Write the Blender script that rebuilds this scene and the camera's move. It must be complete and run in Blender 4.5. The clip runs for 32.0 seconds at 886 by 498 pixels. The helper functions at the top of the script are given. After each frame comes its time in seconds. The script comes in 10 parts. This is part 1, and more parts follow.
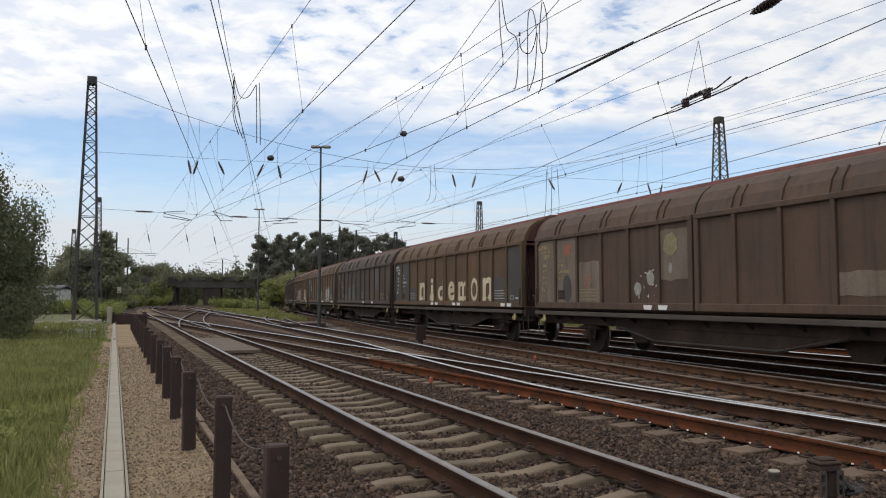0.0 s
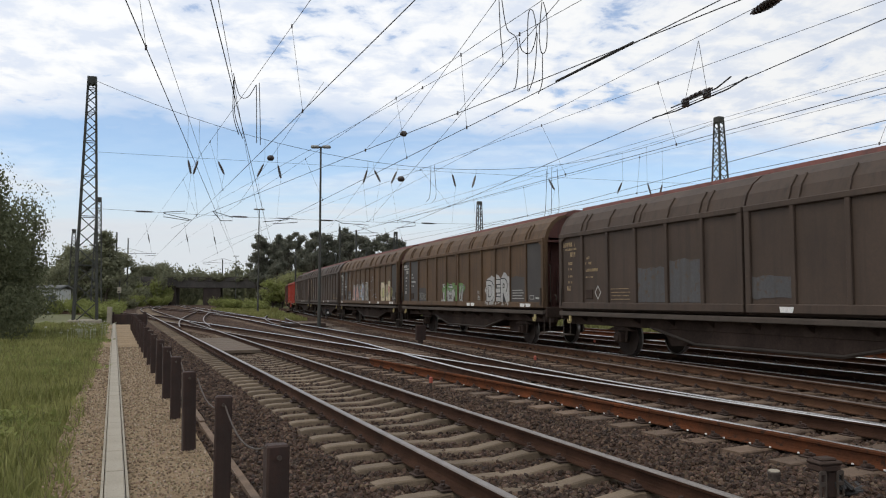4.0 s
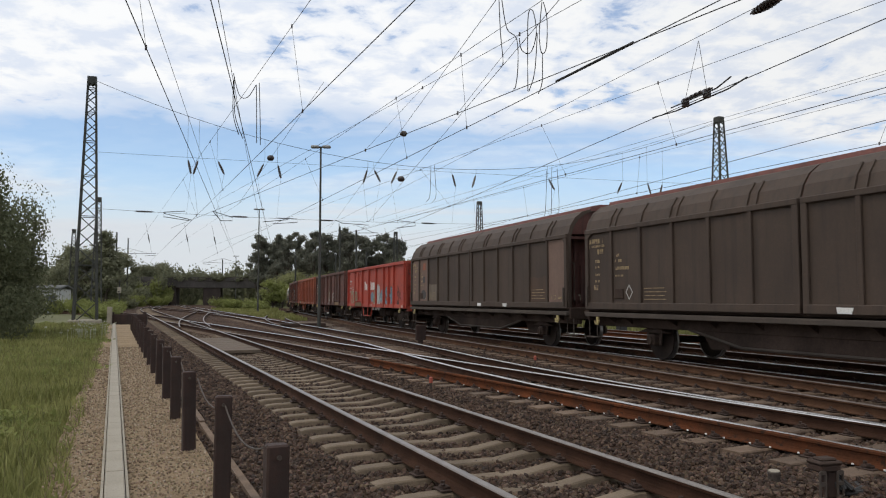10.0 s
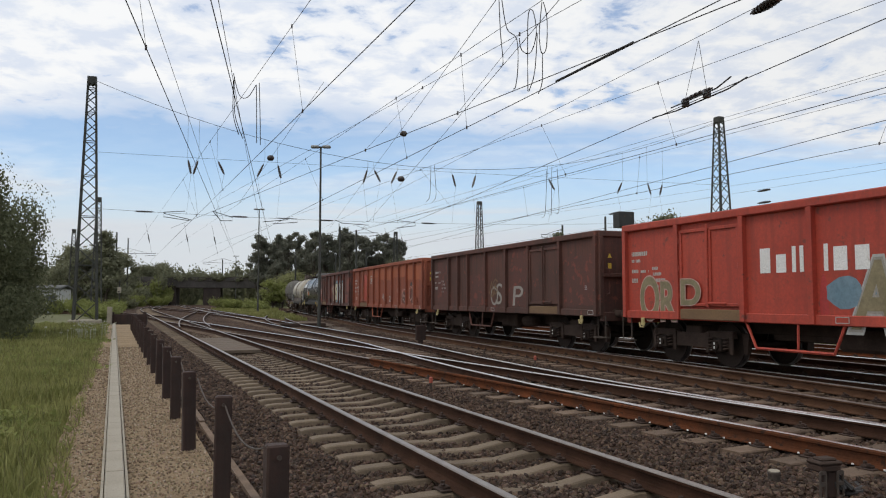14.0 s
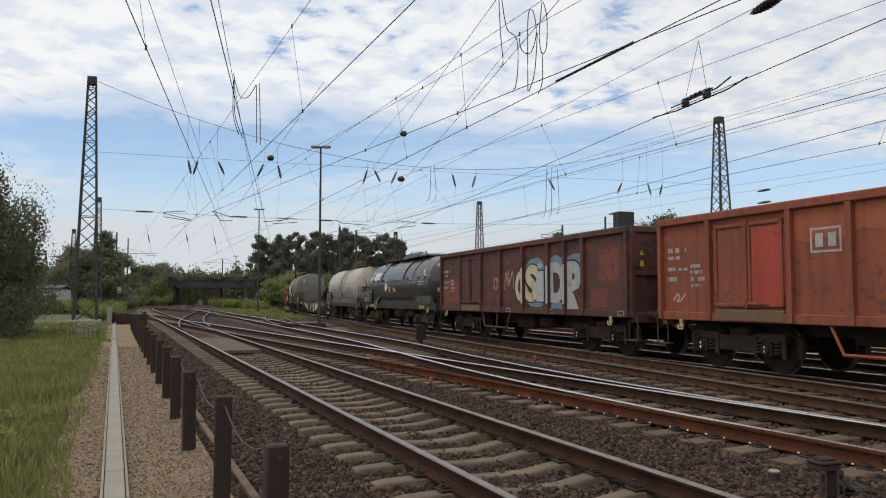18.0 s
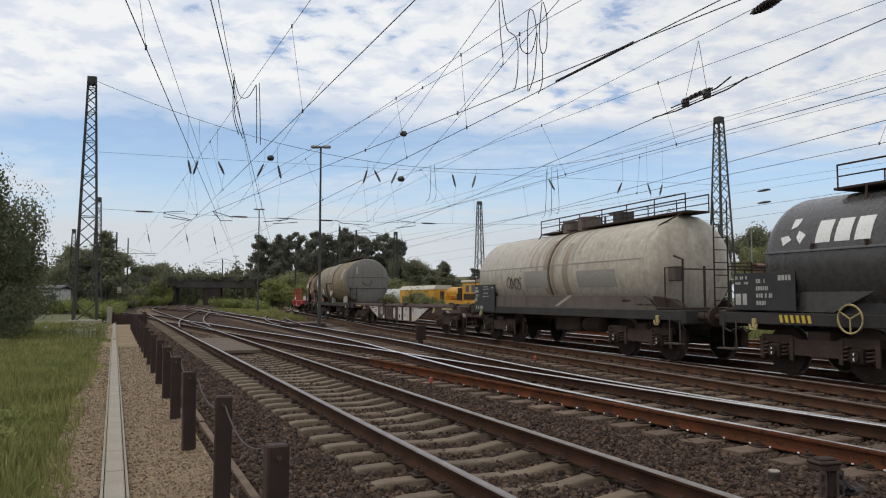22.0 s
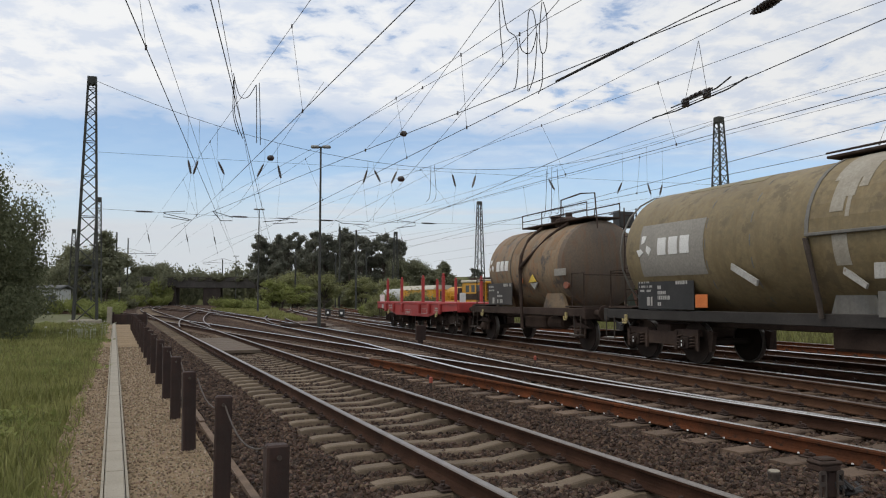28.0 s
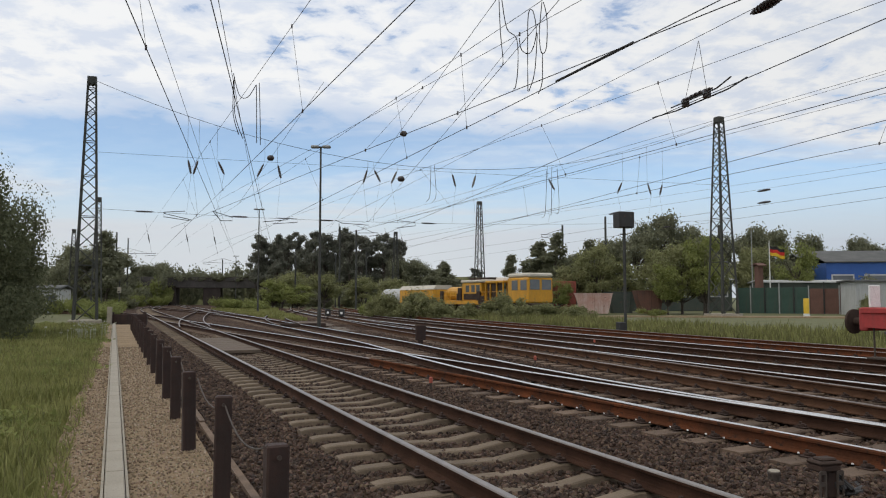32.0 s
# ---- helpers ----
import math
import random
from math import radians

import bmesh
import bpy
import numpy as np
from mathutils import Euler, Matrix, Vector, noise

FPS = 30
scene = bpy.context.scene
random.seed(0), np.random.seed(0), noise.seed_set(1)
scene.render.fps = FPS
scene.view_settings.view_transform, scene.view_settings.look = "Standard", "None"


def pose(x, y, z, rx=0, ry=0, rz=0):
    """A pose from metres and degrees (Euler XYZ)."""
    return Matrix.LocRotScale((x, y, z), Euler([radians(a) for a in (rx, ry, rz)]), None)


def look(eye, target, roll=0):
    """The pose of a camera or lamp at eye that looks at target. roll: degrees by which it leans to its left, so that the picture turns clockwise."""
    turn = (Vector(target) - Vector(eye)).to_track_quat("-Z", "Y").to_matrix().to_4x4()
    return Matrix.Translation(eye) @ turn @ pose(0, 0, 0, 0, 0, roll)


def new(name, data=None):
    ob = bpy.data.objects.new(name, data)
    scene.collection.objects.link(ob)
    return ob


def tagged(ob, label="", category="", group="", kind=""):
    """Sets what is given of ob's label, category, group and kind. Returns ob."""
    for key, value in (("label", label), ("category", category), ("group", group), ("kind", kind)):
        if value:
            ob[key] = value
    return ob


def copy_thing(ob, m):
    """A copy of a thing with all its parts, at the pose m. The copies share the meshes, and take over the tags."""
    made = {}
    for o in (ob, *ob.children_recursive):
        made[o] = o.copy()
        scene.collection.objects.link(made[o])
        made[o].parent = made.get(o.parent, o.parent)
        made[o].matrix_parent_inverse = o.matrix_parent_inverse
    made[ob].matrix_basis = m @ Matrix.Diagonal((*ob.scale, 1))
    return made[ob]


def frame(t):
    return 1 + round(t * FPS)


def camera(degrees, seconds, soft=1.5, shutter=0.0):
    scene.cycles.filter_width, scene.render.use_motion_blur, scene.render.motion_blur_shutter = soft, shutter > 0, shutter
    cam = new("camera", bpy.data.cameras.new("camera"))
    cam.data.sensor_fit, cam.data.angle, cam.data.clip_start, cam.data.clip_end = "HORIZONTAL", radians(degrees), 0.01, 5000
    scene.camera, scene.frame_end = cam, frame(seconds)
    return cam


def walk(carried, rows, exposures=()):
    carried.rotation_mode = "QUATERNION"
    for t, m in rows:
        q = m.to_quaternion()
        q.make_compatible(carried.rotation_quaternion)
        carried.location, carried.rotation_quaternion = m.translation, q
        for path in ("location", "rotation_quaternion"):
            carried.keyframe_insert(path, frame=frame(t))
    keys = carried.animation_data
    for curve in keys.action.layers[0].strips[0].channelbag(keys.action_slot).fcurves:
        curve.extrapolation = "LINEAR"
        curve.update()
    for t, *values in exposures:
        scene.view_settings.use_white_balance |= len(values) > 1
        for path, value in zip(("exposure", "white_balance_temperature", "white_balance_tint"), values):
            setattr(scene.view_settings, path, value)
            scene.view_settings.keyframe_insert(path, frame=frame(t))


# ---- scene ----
import functools
# ---- camera ----
FOV = 60.0
EYE = (0.0, 0.0, 1.61)
cam = camera(FOV, 32.0, soft=1.1)
TILT = 90 + 3.708
walk(cam, [(0.0, pose(*EYE, TILT, 0, 0)), (32.0, pose(*EYE, TILT, 0, 0))], exposures=[(0.0, 0.02), (8.0, 0.0), (13.0, -0.05), (17.0, -0.09), (24.0, -0.13), (32.0, -0.12)])

# ---- world and sun ----
SUN_EL, SUN_AZ = 60.0, -120.0   # degrees; azimuth from +Y, clockwise


def sky_world():
    w = bpy.data.worlds.new("sky")
    scene.world = w
    w.use_nodes = True
    nt = w.node_tree
    nt.nodes.clear()
    N, L = nt.nodes.new, nt.links.new

    def math_node(op, a, b=None, clamp=False):
        n = N("ShaderNodeMath")
        n.operation, n.use_clamp = op, clamp
        for i, q in enumerate((a, b)):
            if q is None:
                continue
            if isinstance(q, (int, float)):
                n.inputs[i].default_value = q
            else:
                L(q, n.inputs[i])
        return n.outputs[0]

    def ramp(x, a, b):
        n = N("ShaderNodeMapRange")
        n.interpolation_type = "SMOOTHSTEP"
        L(x, n.inputs["Value"])
        n.inputs["From Min"].default_value, n.inputs["From Max"].default_value = a, b
        return n.outputs["Result"]

    def fbm(vec, scale, detail, rough, dist=0.0):
        n = N("ShaderNodeTexNoise")
        L(vec, n.inputs["Vector"])
        n.inputs["Scale"].default_value, n.inputs["Detail"].default_value = scale, detail
        n.inputs["Roughness"].default_value, n.inputs["Distortion"].default_value = rough, dist
        return n.outputs["Fac"]

    tc = N("ShaderNodeTexCoord")
    sep = N("ShaderNodeSeparateXYZ")
    L(tc.outputs["Generated"], sep.inputs[0])
    up = math_node("ADD", math_node("MAXIMUM", sep.outputs["Z"], 0.0), 0.12)
    px = math_node("DIVIDE", sep.outputs["X"], up)
    py = math_node("DIVIDE", sep.outputs["Y"], up)
    com = N("ShaderNodeCombineXYZ")
    L(px, com.inputs[0]), L(py, com.inputs[1])
    plane = com.outputs[0]
    # a deck of broken small clouds that ends along a front, thin streaks below it, haze at the horizon
    puffs = fbm(plane, 7.5, 8.0, 0.58, 0.25)
    wide = fbm(plane, 1.5, 3.0, 0.5)
    body = ramp(math_node("ADD", math_node("MULTIPLY", puffs, 0.75), math_node("MULTIPLY", wide, 0.55)), 0.47, 0.575)
    edge = math_node("ADD", math_node("MULTIPLY", px, -0.15), py)
    edge = math_node("ADD", edge, math_node("MULTIPLY", wide, 0.8))
    edge = math_node("ADD", edge, math_node("MULTIPLY", puffs, 0.5))
    deck = ramp(edge, 3.66, 3.26)
    deck = math_node("MULTIPLY", deck, math_node("ADD", math_node("MULTIPLY", body, 0.76), 0.24))
    streak = N("ShaderNodeMapping")
    streak.inputs["Scale"].default_value = (0.35, 0.9, 1.0)
    L(plane, streak.inputs["Vector"])
    thin = ramp(fbm(streak.outputs[0], 1.0, 5.0, 0.55, 0.6), 0.47, 0.72)
    thin = math_node("ADD", math_node("MULTIPLY", thin, 0.72), 0.09)
    haze = math_node("MULTIPLY", ramp(math_node("ADD", sep.outputs["Z"], math_node("MULTIPLY", thin, -0.05)), 0.16, 0.05), 0.92)
    veil = math_node("MAXIMUM", deck, thin, True)
    sky = N("ShaderNodeTexSky")
    sky.sky_type, sky.sun_disc = "NISHITA", False
    sky.sun_elevation, sky.sun_rotation = radians(SUN_EL), radians(SUN_AZ)
    sky.air_density, sky.dust_density, sky.ozone_density = 1.0, 0.4, 1.5
    blue = N("ShaderNodeBackground")
    balance = N("ShaderNodeMix")
    balance.data_type, balance.blend_type = "RGBA", "MULTIPLY"
    balance.inputs["Factor"].default_value = 1.0
    L(sky.outputs[0], balance.inputs["A"])
    balance.inputs["B"].default_value = (1.0, 1.03, 1.07, 1)
    L(balance.outputs["Result"], blue.inputs["Color"])
    blue.inputs["Strength"].default_value = 0.15
    white = N("ShaderNodeBackground")
    tone = N("ShaderNodeMix")
    tone.data_type = "RGBA"
    L(ramp(puffs, 0.38, 0.60), tone.inputs["Factor"])
    tone.inputs["A"].default_value = (0.76, 0.82, 0.93, 1)
    tone.inputs["B"].default_value = (0.98, 0.99, 1.0, 1)
    L(tone.outputs["Result"], white.inputs["Color"])
    mix = N("ShaderNodeMixShader")
    L(veil, mix.inputs[0]), L(blue.outputs[0], mix.inputs[1]), L(white.outputs[0], mix.inputs[2])
    # the veil of cloud thins and greys towards the right-hand quarter of the sky
    aside = ramp(sep.outputs["X"], -0.15, 0.55)
    L(math_node("ADD", math_node("MULTIPLY", aside, -0.10), 1.0), white.inputs["Strength"])
    grey = N("ShaderNodeBackground")
    murk = N("ShaderNodeMix")
    murk.data_type = "RGBA"
    L(aside, murk.inputs["Factor"])
    murk.inputs["A"].default_value = (0.70, 0.735, 0.78, 1)
    murk.inputs["B"].default_value = (0.56, 0.61, 0.69, 1)
    L(murk.outputs["Result"], grey.inputs["Color"])
    low = N("ShaderNodeMixShader")
    L(haze, low.inputs[0]), L(mix.outputs[0], low.inputs[1]), L(grey.outputs[0], low.inputs[2])
    out = N("ShaderNodeOutputWorld")
    L(low.outputs[0], out.inputs["Surface"])


sky_world()
sun = new("sun", bpy.data.lights.new("sun", "SUN"))
sun.data.energy, sun.data.angle, sun.data.color = 0.85, radians(12), (1.0, 0.88, 0.72)
_e, _a = radians(SUN_EL), radians(SUN_AZ)
sun.matrix_basis = look((0, 0, 60), (-math.sin(_a) * math.cos(_e) * 10, -math.cos(_a) * math.cos(_e) * 10, 60 - math.sin(_e) * 10))


# ---- mesh building ----
class MB:
    """A plain list of points and faces that becomes one mesh."""

    def __init__(self):
        self.v, self.f = [], []

    def add(self, verts, faces):
        n = len(self.v)
        self.v += [tuple(p) for p in verts]
        self.f += [tuple(i + n for i in q) for q in faces]
        return self

    def box(self, x0, x1, y0, y1, z0, z1, m=None):
        p = [(x, y, z) for x in (x0, x1) for y in (y0, y1) for z in (z0, z1)]
        if m is not None:
            p = [m @ Vector(q) for q in p]
        return self.add(p, [(0, 1, 3, 2), (4, 6, 7, 5), (0, 4, 5, 1), (2, 3, 7, 6), (0, 2, 6, 4), (1, 5, 7, 3)])

    def cbox(self, x0, x1, y0, y1, z0, z1, c=0.01, m=None):
        """A box with all edges chamfered by c."""
        p, idx = [], {}
        for i, x in enumerate((x0, x1)):
            for j, y in enumerate((y0, y1)):
                for k, z in enumerate((z0, z1)):
                    sx, sy, sz = (c, -c)[i], (c, -c)[j], (c, -c)[k]
                    for a, q in enumerate(((x, y + sy, z + sz), (x + sx, y, z + sz), (x + sx, y + sy, z))):
                        idx[i, j, k, a] = len(p)
                        p.append(q)
        f = []
        for i in (0, 1):
            f.append([idx[i, j, k, 0] for j, k in ((0, 0), (0, 1), (1, 1), (1, 0))][:: 1 if i == 0 else -1])
            f.append([idx[j, i, k, 1] for j, k in ((0, 0), (1, 0), (1, 1), (0, 1))][:: 1 if i == 0 else -1])
            f.append([idx[j, k, i, 2] for j, k in ((0, 0), (0, 1), (1, 1), (1, 0))][:: 1 if i == 0 else -1])
            for j in (0, 1):
                f.append((idx[i, j, 0, 0], idx[i, j, 1, 0], idx[i, j, 1, 1], idx[i, j, 0, 1]))
                f.append((idx[i, 0, j, 0], idx[i, 1, j, 0], idx[i, 1, j, 2], idx[i, 0, j, 2]))
                f.append((idx[0, i, j, 1], idx[1, i, j, 1], idx[1, i, j, 2], idx[0, i, j, 2]))
                for k in (0, 1):
                    f.append((idx[i, j, k, 0], idx[i, j, k, 1], idx[i, j, k, 2]))
        if m is not None:
            p = [m @ Vector(q) for q in p]
        return self.add(p, f)

    def cyl(self, a, b, r, n=8, r2=None, caps=True):
        a, b = Vector(a), Vector(b)
        r2 = r if r2 is None else r2
        w = (b - a).normalized()
        u = w.orthogonal().normalized()
        v = w.cross(u)
        ring = [(math.cos(2 * math.pi * i / n), math.sin(2 * math.pi * i / n)) for i in range(n)]
        p = [a + (u * c + v * s) * r for c, s in ring] + [b + (u * c + v * s) * r2 for c, s in ring]
        f = [(i, (i + 1) % n, n + (i + 1) % n, n + i) for i in range(n)]
        if caps:
            f += [tuple(range(n))[::-1], tuple(range(n, 2 * n))]
        return self.add(p, f)

    def tube(self, pts, r, n=5):
        """A tube along a line of points."""
        pts = [Vector(q) for q in pts]
        base = len(self.v)
        for i, q in enumerate(pts):
            d = (pts[min(i + 1, len(pts) - 1)] - pts[max(i - 1, 0)]).normalized()
            u = d.cross(Vector((0, 0, 1)))
            u = u.normalized() if u.length > 1e-3 else Vector((1, 0, 0))
            w = u.cross(d)
            self.v += [tuple(q + (u * math.cos(2 * math.pi * j / n) + w * math.sin(2 * math.pi * j / n)) * r) for j in range(n)]
        for i in range(len(pts) - 1):
            for j in range(n):
                a, b = base + i * n + j, base + i * n + (j + 1) % n
                self.f.append((a, b, b + n, a + n))
        self.f.append(tuple(base + j for j in range(n))[::-1])
        self.f.append(tuple(base + (len(pts) - 1) * n + j for j in range(n)))
        return self

    def sweep(self, prof, pts, up=(0, 0, 1)):
        """A closed profile of (side, height) carried along a line of points; side is to the right of the way."""
        pts = [Vector(q) for q in pts]
        base, n = len(self.v), len(prof)
        for i, q in enumerate(pts):
            d = (pts[min(i + 1, len(pts) - 1)] - pts[max(i - 1, 0)]).normalized()
            s = d.cross(Vector(up)).normalized()
            self.v += [tuple(q + s * a + Vector(up) * b) for a, b in prof]
        for i in range(len(pts) - 1):
            for j in range(n):
                a, b = base + i * n + j, base + i * n + (j + 1) % n
                self.f.append((a, a + n, b + n, b))
        self.f.append(tuple(base + j for j in range(n)))
        self.f.append(tuple(base + (len(pts) - 1) * n + j for j in range(n))[::-1])
        return self

    def prism(self, poly, y0, y1, axis="y"):
        """A polygon of (a, b) pushed along an axis: (x, z) along y, (y, z) along x, (x, y) along z."""
        at = {"y": lambda a, b, t: (a, t, b), "x": lambda a, b, t: (t, a, b), "z": lambda a, b, t: (a, b, t)}[axis]
        n = len(poly)
        p = [at(a, b, y0) for a, b in poly] + [at(a, b, y1) for a, b in poly]
        return self.add(p, [tuple(range(n)), tuple(range(n, 2 * n))[::-1]] + [(i, n + i, n + (i + 1) % n, (i + 1) % n) for i in range(n)])

    def lathe(self, prof, n=24, axis="x", at=(0, 0, 0), caps=True):
        """A profile of (along, radius) turned about an axis."""
        base = len(self.v)
        for a, r in prof:
            for j in range(n):
                c, s = r * math.cos(2 * math.pi * j / n), r * math.sin(2 * math.pi * j / n)
                q = {"x": (a, c, s), "y": (c, a, s), "z": (c, s, a)}[axis]
                self.v.append((q[0] + at[0], q[1] + at[1], q[2] + at[2]))
        for i in range(len(prof) - 1):
            for j in range(n):
                a, b = base + i * n + j, base + i * n + (j + 1) % n
                self.f.append((a, b, b + n, a + n))
        if caps:
            self.f.append(tuple(base + j for j in range(n))[::-1])
            self.f.append(tuple(base + (len(prof) - 1) * n + j for j in range(n)))
        return self

    def data(self, name, material, smooth=False):
        me = bpy.data.meshes.new(name)
        me.from_pydata(self.v, [], self.f)
        bm = bmesh.new()
        bm.from_mesh(me)
        bmesh.ops.recalc_face_normals(bm, faces=bm.faces)
        bm.to_mesh(me)
        bm.free()
        me.materials.append(material)
        if smooth:
            me.polygons.foreach_set("use_smooth", [True] * len(me.polygons))
            me.set_sharp_from_angle(angle=radians(38))
        return me


def part(name, mb, material, parent=None, label="", smooth=False):
    """One mesh object, under a thing or a part if one is given."""
    ob = new(name, mb.data(name, material, smooth) if isinstance(mb, MB) else mb)
    if parent is not None:
        ob.parent = parent
    if label:
        ob["label"] = label
    return ob


def thing(name, label, category, group="", kind="", m=None):
    ob = new(name)
    ob.empty_display_size = 0.3
    if m is not None:
        ob.matrix_basis = m
    return tagged(ob, label, category, group, kind)


# ---- materials ----
def mat(name, c1, c2, scale=1.5, rough=0.7, metal=0.0, bump=0.3, fine=40.0, streak=None, c3=None, depth=0.02, spec=0.5, rand=0.0, cover=0.62):
    """Colour between c1 and c2 by wide patches, broken by fine grain; streak: dirt run down in that colour; c3: specks and wear."""
    m = bpy.data.materials.new(name)
    m.use_nodes = True
    nt = m.node_tree
    N, L = nt.nodes.new, nt.links.new
    b = nt.nodes["Principled BSDF"]
    b.inputs["Roughness"].default_value, b.inputs["Metallic"].default_value = rough, metal
    b.inputs["Specular IOR Level"].default_value = spec
    tc = N("ShaderNodeTexCoord")
    vec = tc.outputs["Object"]

    def noise_node(sc, detail=5.0, rough_=0.6, v=None):
        n = N("ShaderNodeTexNoise")
        L(v or vec, n.inputs["Vector"])
        n.inputs["Scale"].default_value, n.inputs["Detail"].default_value, n.inputs["Roughness"].default_value = sc, detail, rough_
        return n.outputs["Fac"]

    def rng(x, a, z, lo=0.0, hi=1.0):
        n = N("ShaderNodeMapRange")
        L(x, n.inputs["Value"])
        for key, val in (("From Min", a), ("From Max", z), ("To Min", lo), ("To Max", hi)):
            n.inputs[key].default_value = val
        return n.outputs["Result"]

    def mixc(fac, a, z, kind="MIX"):
        n = N("ShaderNodeMix")
        n.data_type, n.blend_type = "RGBA", kind
        for key, q in (("Factor", fac), ("A", a), ("B", z)):
            if isinstance(q, (int, float)):
                n.inputs[key].default_value = q
            elif isinstance(q, tuple):
                n.inputs[key].default_value = (*q[:3], 1)
            else:
                L(q, n.inputs[key])
        return n.outputs["Result"]

    wide = noise_node(scale)
    grain = noise_node(fine, 4.0, 0.7)
    col = mixc(rng(wide, 0.32, 0.68), tuple(c1), tuple(c2))
    g = N("ShaderNodeCombineColor")
    shade = rng(grain, 0.25, 0.75, 0.72, 1.22)
    for i in range(3):
        L(shade, g.inputs[i])
    col = mixc(1.0, col, g.outputs[0], "MULTIPLY")
    if streak:
        mp = N("ShaderNodeMapping")
        mp.inputs["Scale"].default_value = (1.0, 1.0, 0.07)
        L(vec, mp.inputs["Vector"])
        run = noise_node(5.0, 6.0, 0.65, mp.outputs[0])
        col = mixc(rng(run, 0.48, 0.72, 0.0, 0.85), col, tuple(streak))
    if c3:
        spot = noise_node(fine * 0.22, 6.0, 0.7)
        col = mixc(rng(spot, cover, cover + 0.07), col, tuple(c3))
    if rand:
        oi = N("ShaderNodeObjectInfo")
        k = N("ShaderNodeCombineColor")
        r = rng(oi.outputs["Random"], 0.0, 1.0, 1 - rand, 1 + rand)
        for i in range(3):
            L(r, k.inputs[i])
        col = mixc(1.0, col, k.outputs[0], "MULTIPLY")
    L(col, b.inputs["Base Color"])
    if bump:
        bp = N("ShaderNodeBump")
        bp.inputs["Strength"].default_value, bp.inputs["Distance"].default_value = bump, depth
        L(grain, bp.inputs["Height"])
        L(bp.outputs[0], b.inputs["Normal"])
    L(rng(grain, 0.2, 0.8, max(rough - 0.12, 0.05), min(rough + 0.12, 1.0)), b.inputs["Roughness"])
    return m


def leaf_mat(name, c1, c2):
    """Leaves: the colour varies from clump to clump, and a little light comes through."""
    m = bpy.data.materials.new(name)
    m.use_nodes = True
    nt = m.node_tree
    N, L = nt.nodes.new, nt.links.new
    b = nt.nodes["Principled BSDF"]
    b.inputs["Roughness"].default_value = 0.62
    b.inputs["Specular IOR Level"].default_value = 0.25
    ge = N("ShaderNodeNewGeometry")
    tc = N("ShaderNodeTexCoord")
    n = N("ShaderNodeTexNoise")
    n.inputs["Scale"].default_value = 0.7
    L(tc.outputs["Object"], n.inputs["Vector"])
    ad = N("ShaderNodeMath")
    ad.operation = "MULTIPLY_ADD"
    L(ge.outputs["Random Per Island"], ad.inputs[0])
    ad.inputs[1].default_value = 0.5
    L(n.outputs["Fac"], ad.inputs[2])
    mr = N("ShaderNodeMapRange")
    L(ad.outputs[0], mr.inputs["Value"])
    mr.inputs["From Min"].default_value, mr.inputs["From Max"].default_value = 0.35, 1.1
    mx = N("ShaderNodeMix")
    mx.data_type = "RGBA"
    L(mr.outputs[0], mx.inputs["Factor"])
    mx.inputs["A"].default_value, mx.inputs["B"].default_value = (*c1, 1), (*c2, 1)
    L(mx.outputs["Result"], b.inputs["Base Color"])
    tr = N("ShaderNodeBsdfTranslucent")
    L(mx.outputs["Result"], tr.inputs["Color"])
    ms = N("ShaderNodeMixShader")
    ms.inputs[0].default_value = 0.42
    L(b.outputs[0], ms.inputs[1]), L(tr.outputs[0], ms.inputs[2])
    L(ms.outputs[0], nt.nodes["Material Output"].inputs["Surface"])
    return m


def ballast_mat(name, dark, mid_, pale, scale):
    """A bed of broken stones: each cell has a tone of its own and stands proud of the gaps."""
    m = bpy.data.materials.new(name)
    m.use_nodes = True
    nt = m.node_tree
    N, L = nt.nodes.new, nt.links.new
    b = nt.nodes["Principled BSDF"]
    b.inputs["Roughness"].default_value, b.inputs["Specular IOR Level"].default_value = 0.95, 0.15
    tc, vo, wide, sep = N("ShaderNodeTexCoord"), N("ShaderNodeTexVoronoi"), N("ShaderNodeTexNoise"), N("ShaderNodeSeparateColor")
    vo.inputs["Scale"].default_value = scale
    wide.inputs["Scale"].default_value, wide.inputs["Detail"].default_value = 0.9, 5
    L(tc.outputs["Object"], vo.inputs["Vector"]), L(tc.outputs["Object"], wide.inputs["Vector"])
    L(vo.outputs["Color"], sep.inputs[0])
    cr = N("ShaderNodeValToRGB")
    cr.color_ramp.elements[0].color, cr.color_ramp.elements[0].position = (*dark, 1), 0.1
    cr.color_ramp.elements[1].color, cr.color_ramp.elements[1].position = (*pale, 1), 1.0
    cr.color_ramp.elements.new(0.7).color = (*mid_, 1)
    L(sep.outputs[0], cr.inputs[0])
    tone = N("ShaderNodeMapRange")
    tone.inputs["From Min"].default_value, tone.inputs["From Max"].default_value = 0.3, 0.7
    tone.inputs["To Min"].default_value, tone.inputs["To Max"].default_value = 0.72, 1.25
    L(wide.outputs["Fac"], tone.inputs["Value"])
    mx = N("ShaderNodeVectorMath")
    mx.operation = "SCALE"
    L(cr.outputs[0], mx.inputs[0]), L(tone.outputs[0], mx.inputs["Scale"])
    L(mx.outputs[0], b.inputs["Base Color"])
    bp = N("ShaderNodeBump")
    bp.invert = True
    bp.inputs["Strength"].default_value, bp.inputs["Distance"].default_value = 1.0, 0.03
    L(vo.outputs["Distance"], bp.inputs["Height"]), L(bp.outputs[0], b.inputs["Normal"])
    return m


